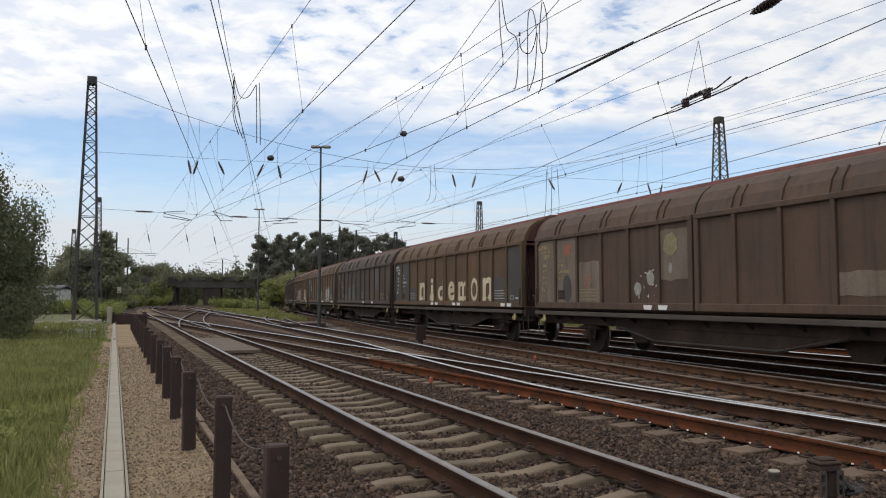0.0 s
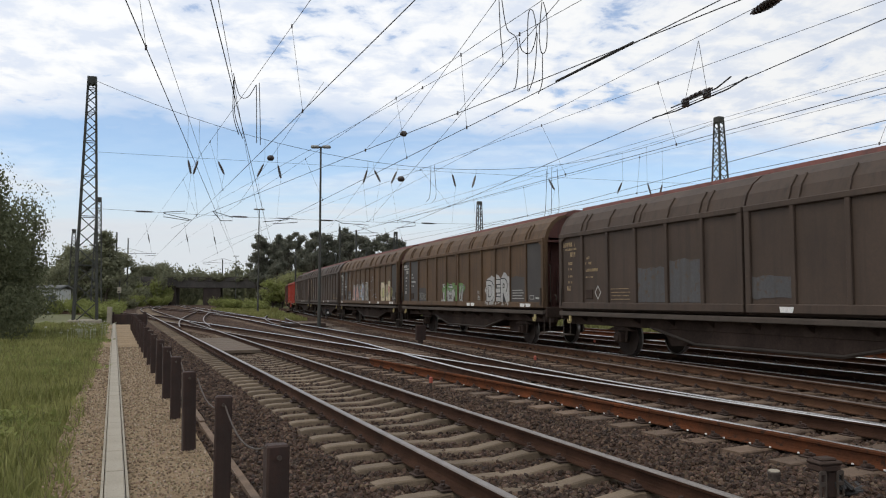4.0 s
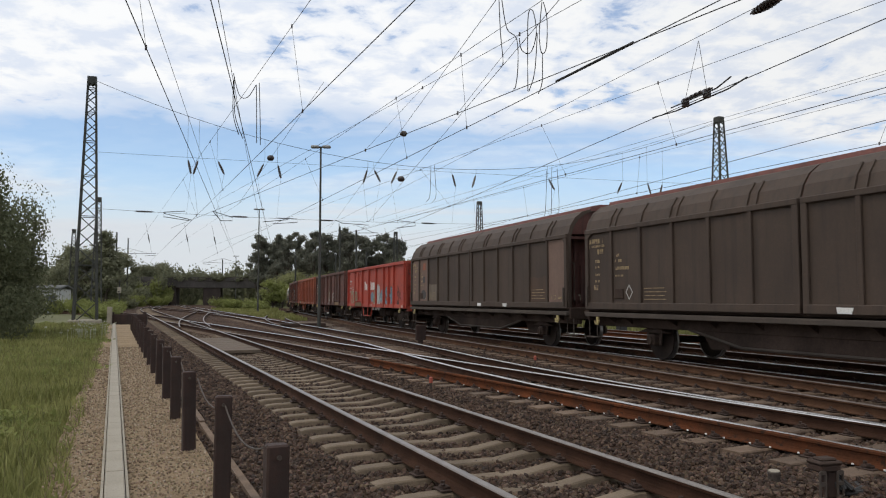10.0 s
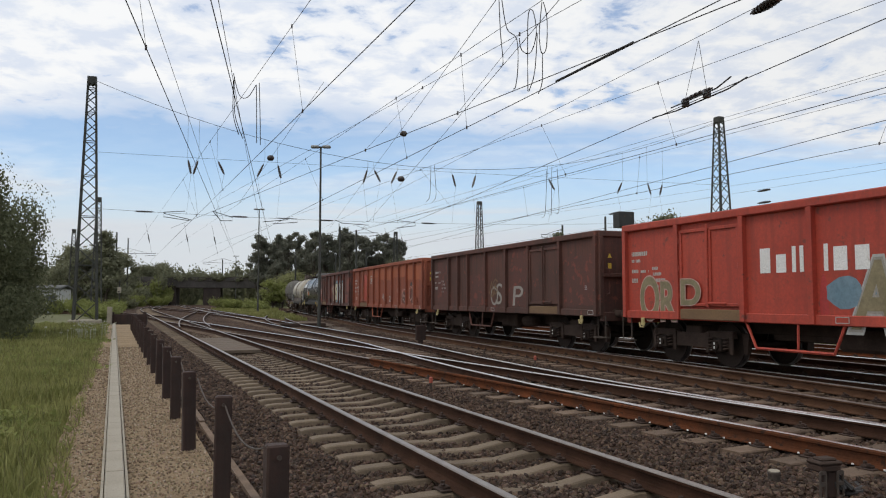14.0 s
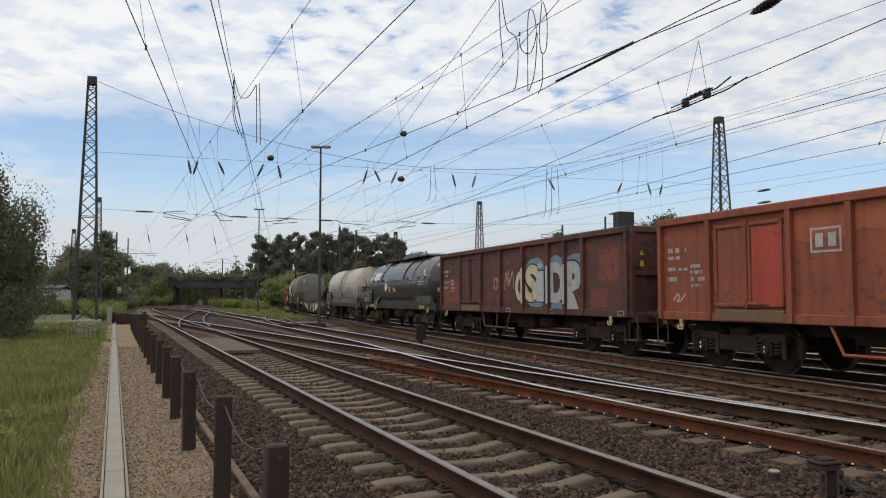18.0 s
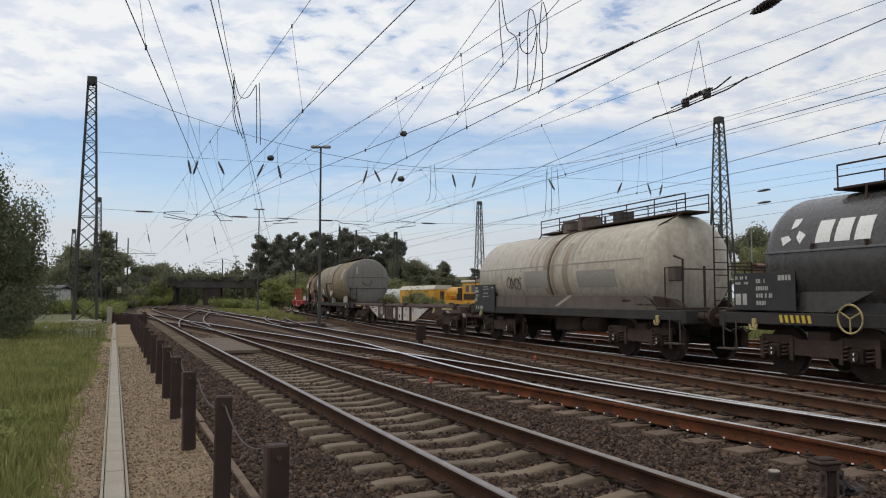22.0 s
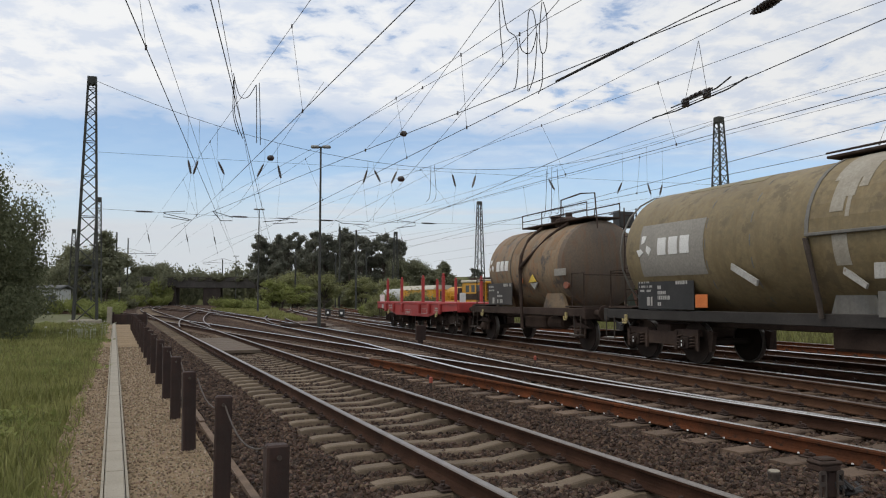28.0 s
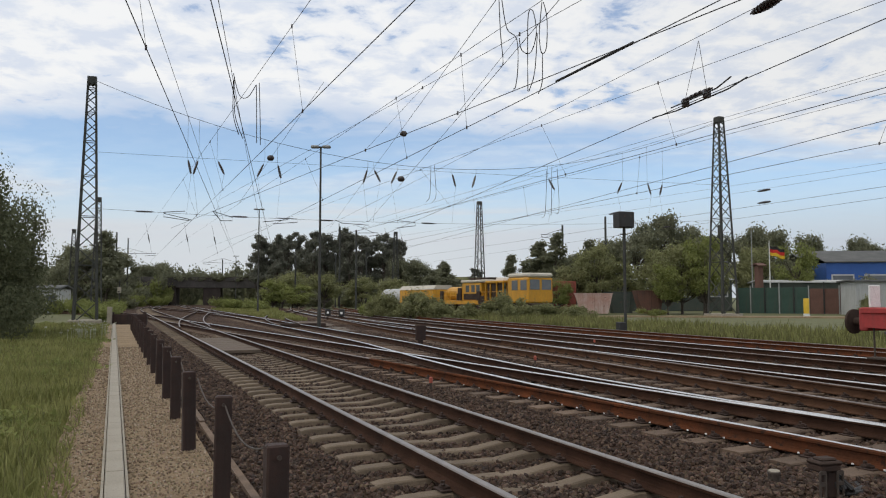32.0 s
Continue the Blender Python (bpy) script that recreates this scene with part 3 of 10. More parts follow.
POST_Y = [4.62, 6.35, 8.45, 10.6, 12.75, 14.9, 17.05, 19.2, 21.4, 23.6, 25.8, 28.0, 30.2, 32.4, 34.6, 36.8, 39.0, 41.2]
_first = guard_post()
for _i, _y in enumerate(POST_Y):
    _m = pose(skew((0.07, 0.0, -0.07, -0.05)[_i] if _i < 4 else -0.03, _y), _y, 0.02 if _i else -0.05, random.uniform(-1, 1), random.uniform(-1.2, 1.2), 23 + random.uniform(-6, 6))
    if _i == 0:
        _first.matrix_basis = _m
    else:
        copy_thing(_first, _m)
for _y0, _y1 in zip(POST_Y, POST_Y[1:]):
    _n = 8
    _pts = []
    for _k in range(_n + 1):
        _t = _k / _n
        _yy = _y0 + (_y1 - _y0) * _t
        _pts.append((skew(0.03, _yy), _yy - 0.05, 0.745 - 0.13 * 4 * _t * (1 - _t)))
    _ob = part("barrier_chain", MB().tube(_pts, 0.007, 5), M_CHAIN)
    tagged(_ob, "thin steel chain sagging between two posts", "chain", "chains between the posts")


def path_edge():
    """A weathered plank that holds the path's gravel back."""
    t = thing("edge_board", "weathered grey timber edging between path and ballast", "edging", kind="structure")
    for i in range(6):
        y0 = 3.9 + i * 2.2
        part("plank", MB().sweep([(-0.035, -0.12), (0.035, -0.12), (0.035, 0.0), (-0.035, 0.0)], [(skew(0.30 + 0.01 * (i % 2), y), y, -0.035 - 0.008 * (i % 3)) for y in (y0, y0 + 2.17)]), M_WOODSLEEPER, t)


path_edge()

# ---- rolling stock ----
M_BROWN = mat("wagon_brown", (0.070, 0.042, 0.028), (0.104, 0.062, 0.040), 0.6, 0.75, fine=25, bump=0.12, streak=(0.038, 0.026, 0.020), c3=(0.125, 0.076, 0.045), cover=0.66)
M_BROWN2 = mat("wagon_brown_tan", (0.083, 0.048, 0.025), (0.130, 0.075, 0.037), 0.6, 0.75, fine=25, bump=0.12, streak=(0.044, 0.028, 0.018), c3=(0.155, 0.090, 0.046), cover=0.66)
M_BROWN3 = mat("wagon_brown_grey", (0.055, 0.037, 0.027), (0.079, 0.053, 0.038), 0.6, 0.75, fine=25, bump=0.12, streak=(0.040, 0.028, 0.022), c3=(0.108, 0.072, 0.047), cover=0.68)
M_GREYPATCH = mat("wagon_grey_patch", (0.050, 0.045, 0.043), (0.075, 0.067, 0.061), 0.8, 0.75, fine=30, bump=0.1, streak=(0.06, 0.055, 0.05))
M_SCRUB = mat("wagon_scrubbed", (0.145, 0.112, 0.085), (0.195, 0.155, 0.12), 1.2, 0.8, fine=25, bump=0.1, streak=(0.09, 0.065, 0.05))
M_ROOFCAP = mat("roof_cap_red", (0.16, 0.055, 0.045), (0.20, 0.075, 0.06), 0.7, 0.7, fine=25, bump=0.1, streak=(0.09, 0.045, 0.04))
M_END = mat("wagon_end_oxide", (0.085, 0.035, 0.028), (0.12, 0.045, 0.035), 1.0, 0.75, fine=25, streak=(0.04, 0.025, 0.022))
M_UNDER = mat("underframe_dirt", (0.036, 0.025, 0.020), (0.074, 0.051, 0.041), 1.5, 0.92, fine=20, bump=0.3, spec=0.2)
M_SILL = mat("sill_dirt", (0.052, 0.040, 0.032), (0.085, 0.066, 0.053), 1.5, 0.85, fine=25, bump=0.2)
M_WHEEL = mat("wheel_steel", (0.024, 0.017, 0.014), (0.046, 0.033, 0.026), 2.0, 0.85, fine=20, bump=0.2, spec=0.2)
M_TYRE = mat("wheel_tread", (0.17, 0.155, 0.145), (0.25, 0.235, 0.22), 3.0, 0.4, metal=0.9, bump=0)
M_LETTER = mat("lettering_white", (0.36, 0.35, 0.32), (0.48, 0.47, 0.44), 3.0, 0.7, fine=25, c3=(0.25, 0.2, 0.17), bump=0)
M_YELLOW = mat("hook_yellow", (0.55, 0.38, 0.04), (0.65, 0.46, 0.06), 2.0, 0.6, c3=(0.3, 0.2, 0.05))
M_HOOK = mat("tow_hook_paint", (0.40, 0.32, 0.13), (0.46, 0.38, 0.18), 2.0, 0.7, c3=(0.2, 0.15, 0.08), cover=0.55)
M_RAILRED = mat("open_wagon_red", (0.37, 0.048, 0.028), (0.46, 0.072, 0.042), 0.45, 0.65, fine=18, bump=0.1, streak=(0.24, 0.042, 0.028), c3=(0.19, 0.05, 0.036), cover=0.60)
M_OXIDE = mat("open_wagon_oxide", (0.165, 0.046, 0.032), (0.09, 0.04, 0.03), 0.5, 0.75, fine=14, bump=0.15, streak=(0.065, 0.034, 0.027), c3=(0.055, 0.033, 0.027), cover=0.50)
M_OXIDE2 = mat("open_wagon_dark", (0.13, 0.05, 0.036), (0.07, 0.036, 0.028), 0.5, 0.8, fine=14, bump=0.15, streak=(0.045, 0.028, 0.023), c3=(0.19, 0.06, 0.04), cover=0.60)
M_ORANGE = mat("open_wagon_orange", (0.33, 0.088, 0.042), (0.235, 0.068, 0.038), 0.45, 0.75, fine=22, bump=0.15, streak=(0.13, 0.042, 0.030), c3=(0.15, 0.05, 0.035), cover=0.58)
M_DOORWOOD = mat("door_sill_brown", (0.20, 0.12, 0.06), (0.15, 0.09, 0.05), 1.0, 0.8, fine=25)
M_TANKBLACK = mat("tank_black", (0.052, 0.048, 0.047), (0.070, 0.065, 0.063), 0.6, 0.28, fine=7, bump=0.02, streak=(0.052, 0.048, 0.045))
M_TANKGREY = mat("tank_grey", (0.40, 0.358, 0.285), (0.50, 0.455, 0.37), 0.5, 0.42, fine=6, bump=0.03, streak=(0.30, 0.255, 0.195), c3=(0.31, 0.27, 0.21), cover=0.60)
M_FRAMEGREY = mat("frame_dark_grey", (0.032, 0.029, 0.027), (0.055, 0.050, 0.046), 1.2, 0.8, fine=20, bump=0.2, spec=0.3)
M_TANKSEAM = mat("tank_seam", (0.13, 0.13, 0.135), (0.17, 0.17, 0.172), 1.0, 0.45, fine=20, bump=0)
M_TANKSKIRT = mat("tank_skirt", (0.100, 0.080, 0.066), (0.140, 0.114, 0.094), 0.8, 0.75, fine=20, bump=0.1, streak=(0.065, 0.050, 0.041))
M_TANKOLIVE = mat("tank_olive", (0.195, 0.150, 0.076), (0.265, 0.208, 0.112), 0.5, 0.62, fine=10, bump=0.06, streak=(0.165, 0.115, 0.055), c3=(0.15, 0.115, 0.062), cover=0.54)
M_TANKEND = mat("tank_end_grey", (0.155, 0.15, 0.135), (0.20, 0.19, 0.17), 0.6, 0.65, fine=16, bump=0.08, streak=(0.12, 0.11, 0.09))
M_TANKRUST = mat("tank_rusty", (0.265, 0.195, 0.12), (0.19, 0.14, 0.092), 0.55, 0.7, fine=10, bump=0.08, streak=(0.27, 0.115, 0.045), c3=(0.105, 0.085, 0.07), cover=0.54)
M_TANKRUSTY = mat("tank_rust_run", (0.235, 0.145, 0.075), (0.20, 0.135, 0.08), 1.0, 0.8, fine=16, bump=0.05, streak=(0.255, 0.125, 0.052), c3=(0.21, 0.155, 0.10), cover=0.48)
M_TANKDARK = mat("tank_end_rusty", (0.15, 0.112, 0.080), (0.105, 0.086, 0.070), 0.8, 0.8, fine=18, bump=0.12, streak=(0.16, 0.085, 0.045))
M_TANKSTAIN = mat("tank_brown_stain", (0.27, 0.215, 0.15), (0.33, 0.27, 0.20), 1.2, 0.7, fine=18, streak=(0.22, 0.165, 0.11), bump=0)
M_PALE = mat("pale_spill", (0.40, 0.37, 0.31), (0.31, 0.28, 0.225), 1.5, 0.8, fine=18, streak=(0.30, 0.27, 0.21), bump=0)
M_SILVERPATCH = mat("grey_patch", (0.27, 0.255, 0.225), (0.32, 0.30, 0.265), 1.0, 0.7, fine=18, bump=0)
M_FLATRED = mat("flat_wagon_red", (0.42, 0.045, 0.04), (0.34, 0.038, 0.035), 0.6, 0.55, fine=20, bump=0.08, streak=(0.27, 0.04, 0.035), c3=(0.22, 0.05, 0.04))
M_FLATWHITE = mat("flat_wagon_white", (0.52, 0.50, 0.46), (0.62, 0.60, 0.56), 0.8, 0.75, fine=20, streak=(0.36, 0.28, 0.21), c3=(0.22, 0.14, 0.10), bump=0.05, cover=0.58)
M_FLATBROWN = mat("flat_wagon_brown", (0.075, 0.05, 0.04), (0.11, 0.07, 0.055), 1.0, 0.8, fine=20, bump=0.15)
M_SIGNORANGE = mat("orange_plate", (0.62, 0.16, 0.03), (0.68, 0.2, 0.05), 3.0, 0.5, bump=0)
M_CREAM = mat("spray_cream", (0.50, 0.43, 0.28), (0.62, 0.55, 0.40), 2.0, 0.75, bump=0, fine=12, c3=(0.28, 0.19, 0.11), cover=0.60)
M_SPRAYWHITE = mat("spray_white", (0.46, 0.455, 0.43), (0.36, 0.36, 0.355), 1.5, 0.75, bump=0, fine=12, c3=(0.25, 0.22, 0.20), cover=0.60)
M_SPRAYGREEN = mat("spray_green", (0.10, 0.22, 0.06), (0.16, 0.30, 0.10), 2.0, 0.7, bump=0, fine=12)
M_SPRAYBLUE = mat("spray_blue", (0.13, 0.215, 0.27), (0.18, 0.27, 0.33), 2.0, 0.7, bump=0, fine=12)
M_SPRAYTAN = mat("spray_tan", (0.36, 0.26, 0.15), (0.44, 0.34, 0.22), 2.0, 0.7, bump=0, fine=12)
M_SPRAYBLACK = mat("spray_black", (0.02, 0.02, 0.022), (0.03, 0.03, 0.03), 2.0, 0.7, bump=0)
M_SPRAYRED = mat("spray_red", (0.45, 0.06, 0.06), (0.5, 0.09, 0.08), 2.0, 0.7, bump=0)

WHEELSETS = []      # every turning wheelset, with its place on its wagon
WAGONS = []         # every wagon, with the distance of its middle along the line at the start


def wheelset_data():
    mb = MB()
    for s in (-1, 1):
        y = s * 0.75
        mb.lathe([(y - 0.07, 0.10), (y - 0.065, 0.38), (y - 0.06, 0.46), (y + 0.05, 0.455), (y + 0.06, 0.39), (y + 0.02, 0.36), (y + 0.03, 0.16), (y + 0.09, 0.11)], 28, "y")
    mb.lathe([(-0.70, 0.08), (0.70, 0.08)], 12, "y")
    return mb.data("wheelset", M_WHEEL, True)


def tread_data(s):
    return MB().lathe([(s * 0.665, 0.44), (s * 0.67, 0.48), (s * 0.687, 0.487), (s * 0.70, 0.4625), (s * 0.785, 0.4605), (s * 0.795, 0.456)], 28, "y", caps=False).data("tread", M_TYRE, True)


WHEEL_ME, TREAD_ME = wheelset_data(), (tread_data(-1), tread_data(1))


def wheelset(parent, x):
    w = part("wheelset", WHEEL_ME, None, parent)
    w.location = (x, 0, 0.465)
    for me in TREAD_ME:
        part("tread", me, None, w, "bright worn steel tread")
    WHEELSETS.append((w, x))
    return w


def axle_guard(parent, x, spring=True):
    """Axle box, horn guide and leaf spring on both sides of a single axle."""
    for s in (-1, 1):
        y = s * 1.0
        part("axle_box", MB().cbox(x - 0.14, x + 0.14, y - 0.13, y + 0.13, 0.34, 0.60, 0.03).cyl((x, y, 0.465), (x, y + s * 0.17, 0.465), 0.10, 12), M_UNDER, parent)
        for q in (-1, 1):
            part("horn_guide", MB().prism([(x + q * 0.18, 0.36), (x + q * 0.24, 0.36), (x + q * 0.34, 0.92), (x + q * 0.22, 0.92)], y - 0.015, y + 0.015), M_UNDER, parent)
        if spring:
            sp = MB()
            for k in range(5):
                h = 0.55 - k * 0.1
                z = 0.635 + k * 0.028
                sp.box(x - h, x + h, y - 0.05, y + 0.05, z, z + 0.024)
            part("leaf_spring", sp, M_UNDER, parent)


def bogie(parent, x, base=1.8, axles=2):
    """A bogie with its wheelsets, springs and side frames."""
    xs = [x + (i - (axles - 1) / 2) * base for i in range(axles)]
    half = (axles - 1) / 2 * base
    for s in (-1, 1):
        y = s * 1.0
        fr = MB()
        top = [(x - half - 0.42, 0.62), (x - half - 0.38, 0.76), (x - 0.55, 0.76), (x - 0.42, 0.70), (x + 0.42, 0.70), (x + 0.55, 0.76), (x + half + 0.38, 0.76), (x + half + 0.42, 0.62),
               (x + half - 0.30, 0.60), (x + 0.48, 0.40), (x - 0.48, 0.40), (x - half + 0.30, 0.60)]
        fr.prism(top, y - 0.05, y + 0.05)
        for a in xs:
            for q in (-0.36, 0.36):
                fr.prism([(a + q - 0.05, 0.72), (a + q - 0.04, 0.30), (a + q + 0.04, 0.30), (a + q + 0.05, 0.72)], y - 0.04, y + 0.10 * s + 0.02)
        part("side_frame", fr, M_UNDER, parent)
        for e in (-1, 1):
            part("brake_hanger", MB().prism([(x + e * (half + 0.42), 0.74), (x + e * (half + 0.62), 0.70), (x + e * (half + 0.56), 0.30), (x + e * (half + 0.48), 0.30)], s * 0.80 - 0.05, s * 0.80 + 0.05), M_UNDER, parent)
        for a in xs:
            b = MB().cbox(a - 0.13, a + 0.13, y - 0.12 + s * 0.04, y + 0.12 + s * 0.04, 0.33, 0.60, 0.03)
            b.cyl((a, y, 0.465), (a, y + s * 0.20, 0.465), 0.095, 12)
            box = part("axle_box", b, M_WHEEL, parent)
            if s < 0:
                part("axle_mark", MB().box(a - 0.012, a + 0.012, y - 0.206, y - 0.20, 0.40, 0.45).box(a - 0.012, a + 0.012, y - 0.206, y - 0.20, 0.49, 0.53), M_WHITE, box, "white painted dash")
            for q in (-0.22, 0.22):
                helix = [(a + q + 0.075 * math.cos(k * 1.05), y + s * 0.05 + 0.075 * math.sin(k * 1.05), 0.35 + k * 0.0115) for k in range(25)]
                part("coil_spring", MB().tube(helix, 0.02, 5), M_UNDER, parent)
    part("bolster", MB().cbox(x - 0.25, x + 0.25, -1.0, 1.0, 0.52, 0.86, 0.03), M_UNDER, parent)
    for a in xs:
        wheelset(parent, a)


def buffers(parent, half, mcol, inset=0.62):
    """Buffers, hook and hose at both ends."""
    for e in (-1, 1):
        x0 = e * (half - inset)
        for y in (-0.875, 0.875):
            b = MB()
            b.lathe([(x0, 0.13), (x0 + e * 0.05, 0.13), (x0 + e * 0.06, 0.095), (x0 + e * 0.32, 0.09), (x0 + e * 0.33, 0.07), (x0 + e * (inset - 0.05), 0.07),
                     (x0 + e * (inset - 0.04), 0.21), (x0 + e * (inset - 0.005), 0.215), (x0 + e * inset, 0.18)], 16, "x", (0, y, 1.05))
            part("buffer", b, M_UNDER, parent, smooth=True)
        h = MB().cbox(x0 - 0.02, x0 + e * 0.38, -0.04, 0.04, 0.98, 1.12, 0.015) if e > 0 else MB().cbox(x0 - 0.38, x0 + 0.02, -0.04, 0.04, 0.98, 1.12, 0.015)
        h.tube([(x0 + e * 0.36, 0, 1.05), (x0 + e * 0.5, 0.05, 0.92), (x0 + e * 0.6, 0, 0.95)], 0.03, 6)
        part("coupling_hook", h, M_UNDER, parent)
        part("brake_hose", MB().tube([(x0, -0.3, 0.95), (x0 + e * 0.18, -0.3, 0.80), (x0 + e * 0.36, -0.26, 0.72), (x0 + e * 0.55, -0.2, 0.85)], 0.025, 6), M_BLACK, parent)


def step_iron(parent, x, y=-1.38, zlow=0.42, ztop=1.05):
    part("step", MB().tube([(x - 0.18, y, ztop), (x - 0.18, y, zlow)], 0.016, 5).tube([(x + 0.18, y, ztop), (x + 0.18, y, zlow)], 0.016, 5)
         .cbox(x - 0.24, x + 0.24, y - 0.12, y + 0.1, zlow - 0.02, zlow + 0.012, 0.005), M_SILL, parent)


def tow_hook(parent, x, y=-1.40, z=0.92):
    part("tow_hook", MB().cbox(x - 0.05, x + 0.05, y - 0.02, y + 0.03, z - 0.1, z + 0.08, 0.01).tube([(x - 0.1, y - 0.02, z - 0.03), (x - 0.06, y - 0.03, z - 0.13), (x + 0.06, y - 0.03, z - 0.13), (x + 0.1, y - 0.02, z - 0.03)], 0.022, 6),
         M_HOOK, parent, "faded yellow towing hook")


def bars(parent, rows, y, material=None, name="lettering", label="rows of small white markings"):
    """Rows of small upright dashes that stand for lettering: (x, z, length, height)."""
    mb = MB()
    rng = random.Random(int(abs(rows[0][0]) * 97) + len(rows))
    for x, z, l, h in rows:
        t = 0.0
        while t < l - 0.01:
            w = h * rng.choice((0.5, 0.65, 0.65, 0.3))
            if rng.random() > 0.14:
                mb.box(x + t, x + min(t + w, l), y - 0.004, y, z, z + h)
            t += w + h * 0.22
    return tagged(part(name, mb, material or M_LETTER, parent, label), kind="stuff")


def flat_shape(poly, y, mb=None):
    """A flat painted shape on the side of a wagon, 3 mm thick."""
    mb = mb or MB()
    return mb.prism(poly, y - 0.003, y)


def ring_shape(mb, cx, cz, r, y, w=0.02, n=20, sx=1.0):
    for i in range(n):
        a, b = 2 * math.pi * i / n, 2 * math.pi * (i + 1) / n
        mb.prism([(cx + sx * r * math.cos(a), cz + r * math.sin(a)), (cx + sx * r * math.cos(b), cz + r * math.sin(b)),
                  (cx + sx * (r - w) * math.cos(b), cz + (r - w) * math.sin(b)), (cx + sx * (r - w) * math.cos(a), cz + (r - w) * math.sin(a))], y - 0.004, y)


def blob(cx, cz, w, h, seed, n=14):
    rng = random.Random(seed)
    return [(cx + w / 2 * math.cos(2 * math.pi * i / n) * rng.uniform(0.8, 1.1), cz + h / 2 * math.sin(2 * math.pi * i / n) * rng.uniform(0.85, 1.08)) for i in range(n)]


STROKES = {
    "hook": [[(0.2, 1.0), (0.95, 1.0), (0.7, 0.5), (0.6, 0.08), (0.2, 0.0), (0.0, 0.25)]],
    "bars": [[(0.9, 1.0), (0.1, 0.95), (0.1, 0.05), (0.9, 0.0)], [(0.15, 0.5), (0.75, 0.52)]],
    "zig": [[(0.0, 0.0), (0.1, 1.0), (0.5, 0.35), (0.9, 1.0), (1.0, 0.0)]],
    "post": [[(0.5, 0.0), (0.5, 1.0)]],
    "wedge": [[(0.0, 0.0), (0.45, 1.0), (0.9, 0.0)], [(0.2, 0.35), (0.75, 0.35)]],
    "wave": [[(0.9, 0.85), (0.5, 1.0), (0.12, 0.8), (0.3, 0.56), (0.7, 0.45), (0.88, 0.2), (0.5, 0.0), (0.05, 0.12)]],
    "ring": [[(0.5, 0.0), (0.1, 0.25), (0.1, 0.75), (0.5, 1.0), (0.9, 0.75), (0.9, 0.25), (0.5, 0.0)]],
    "lobes": [[(0.1, 0.0), (0.1, 1.0), (0.65, 0.95), (0.75, 0.72), (0.3, 0.53), (0.9, 0.38), (0.85, 0.1), (0.1, 0.0)]],
    "slab": [[(0.22, 0.0), (0.36, 1.0)], [(0.78, 0.04), (0.66, 0.92)]],
    "slant": [[(0.1, 0.08), (0.5, 0.96)], [(0.62, 0.9), (0.9, 0.05)]],
    "stack": [[(0.1, 0.92), (0.9, 0.86)], [(0.08, 0.5), (0.92, 0.46)], [(0.1, 0.06), (0.9, 0.1)]],
    "loop": [[(0.0, 0.3), (0.3, 0.95), (0.5, 0.6), (0.25, 0.1), (0.6, 0.2), (0.95, 0.9)]],
}


def ribbon(mb, pts, wd, y):
    """Flat strokes of one width with round joints, each a hair in front of the last."""
    for k, (a, b) in enumerate(zip(pts, pts[1:])):
        a, b = Vector(a), Vector(b)
        d = (b - a).normalized() * wd / 2
        n = Vector((-d.y, d.x))
        yy = y - 0.0003 * (2 * k)
        mb.prism([tuple(a + n), tuple(b + n), tuple(b - n), tuple(a - n)], yy - 0.002, yy)
        mb.prism([(b.x + wd / 2 * math.cos(q * math.pi / 4), b.y + wd / 2 * math.sin(q * math.pi / 4)) for q in range(8)], yy - 0.0023, yy - 0.0003)
    a = Vector(pts[0])
    mb.prism([(a.x + wd / 2 * math.cos(q * math.pi / 4), a.y + wd / 2 * math.sin(q * math.pi / 4)) for q in range(8)], y - 0.0017, y)


def scribble(parent, shapes, y, material, wd=0.04, label="thin sprayed scribble"):
    for kind, x, z, w_, h_ in shapes:
        mb = MB()
        for line_ in STROKES[kind]:
            ribbon(mb, [(x + q * w_, z + r * h_) for q, r in line_], wd, y)
        part("graffiti", mb, material, parent, label)


# profile of the covered wagon: (y, z) up one side to the ridge
COVER = [(-1.42, 1.17), (-1.42, 3.14), (-1.405, 3.25), (-1.33, 3.48), (-1.18, 3.70), (-0.95, 3.87), (-0.62, 3.96)]
HB = 7.14           # half the length of the covered wagon's body
PANEL = (HB - 0.03) / 6


def post_x(k):
    """Place of post k of a covered wagon's side, 0 to 6 on the first sliding wall, 7 to 13 on the second."""
    return -HB + PANEL * k if k < 7 else 0.03 + PANEL * (k - 7)


def panel_x(k):
    """Left edge of the side panel k of a covered wagon, 0 to 11."""
    return post_x(k) if k < 6 else post_x(k + 1)


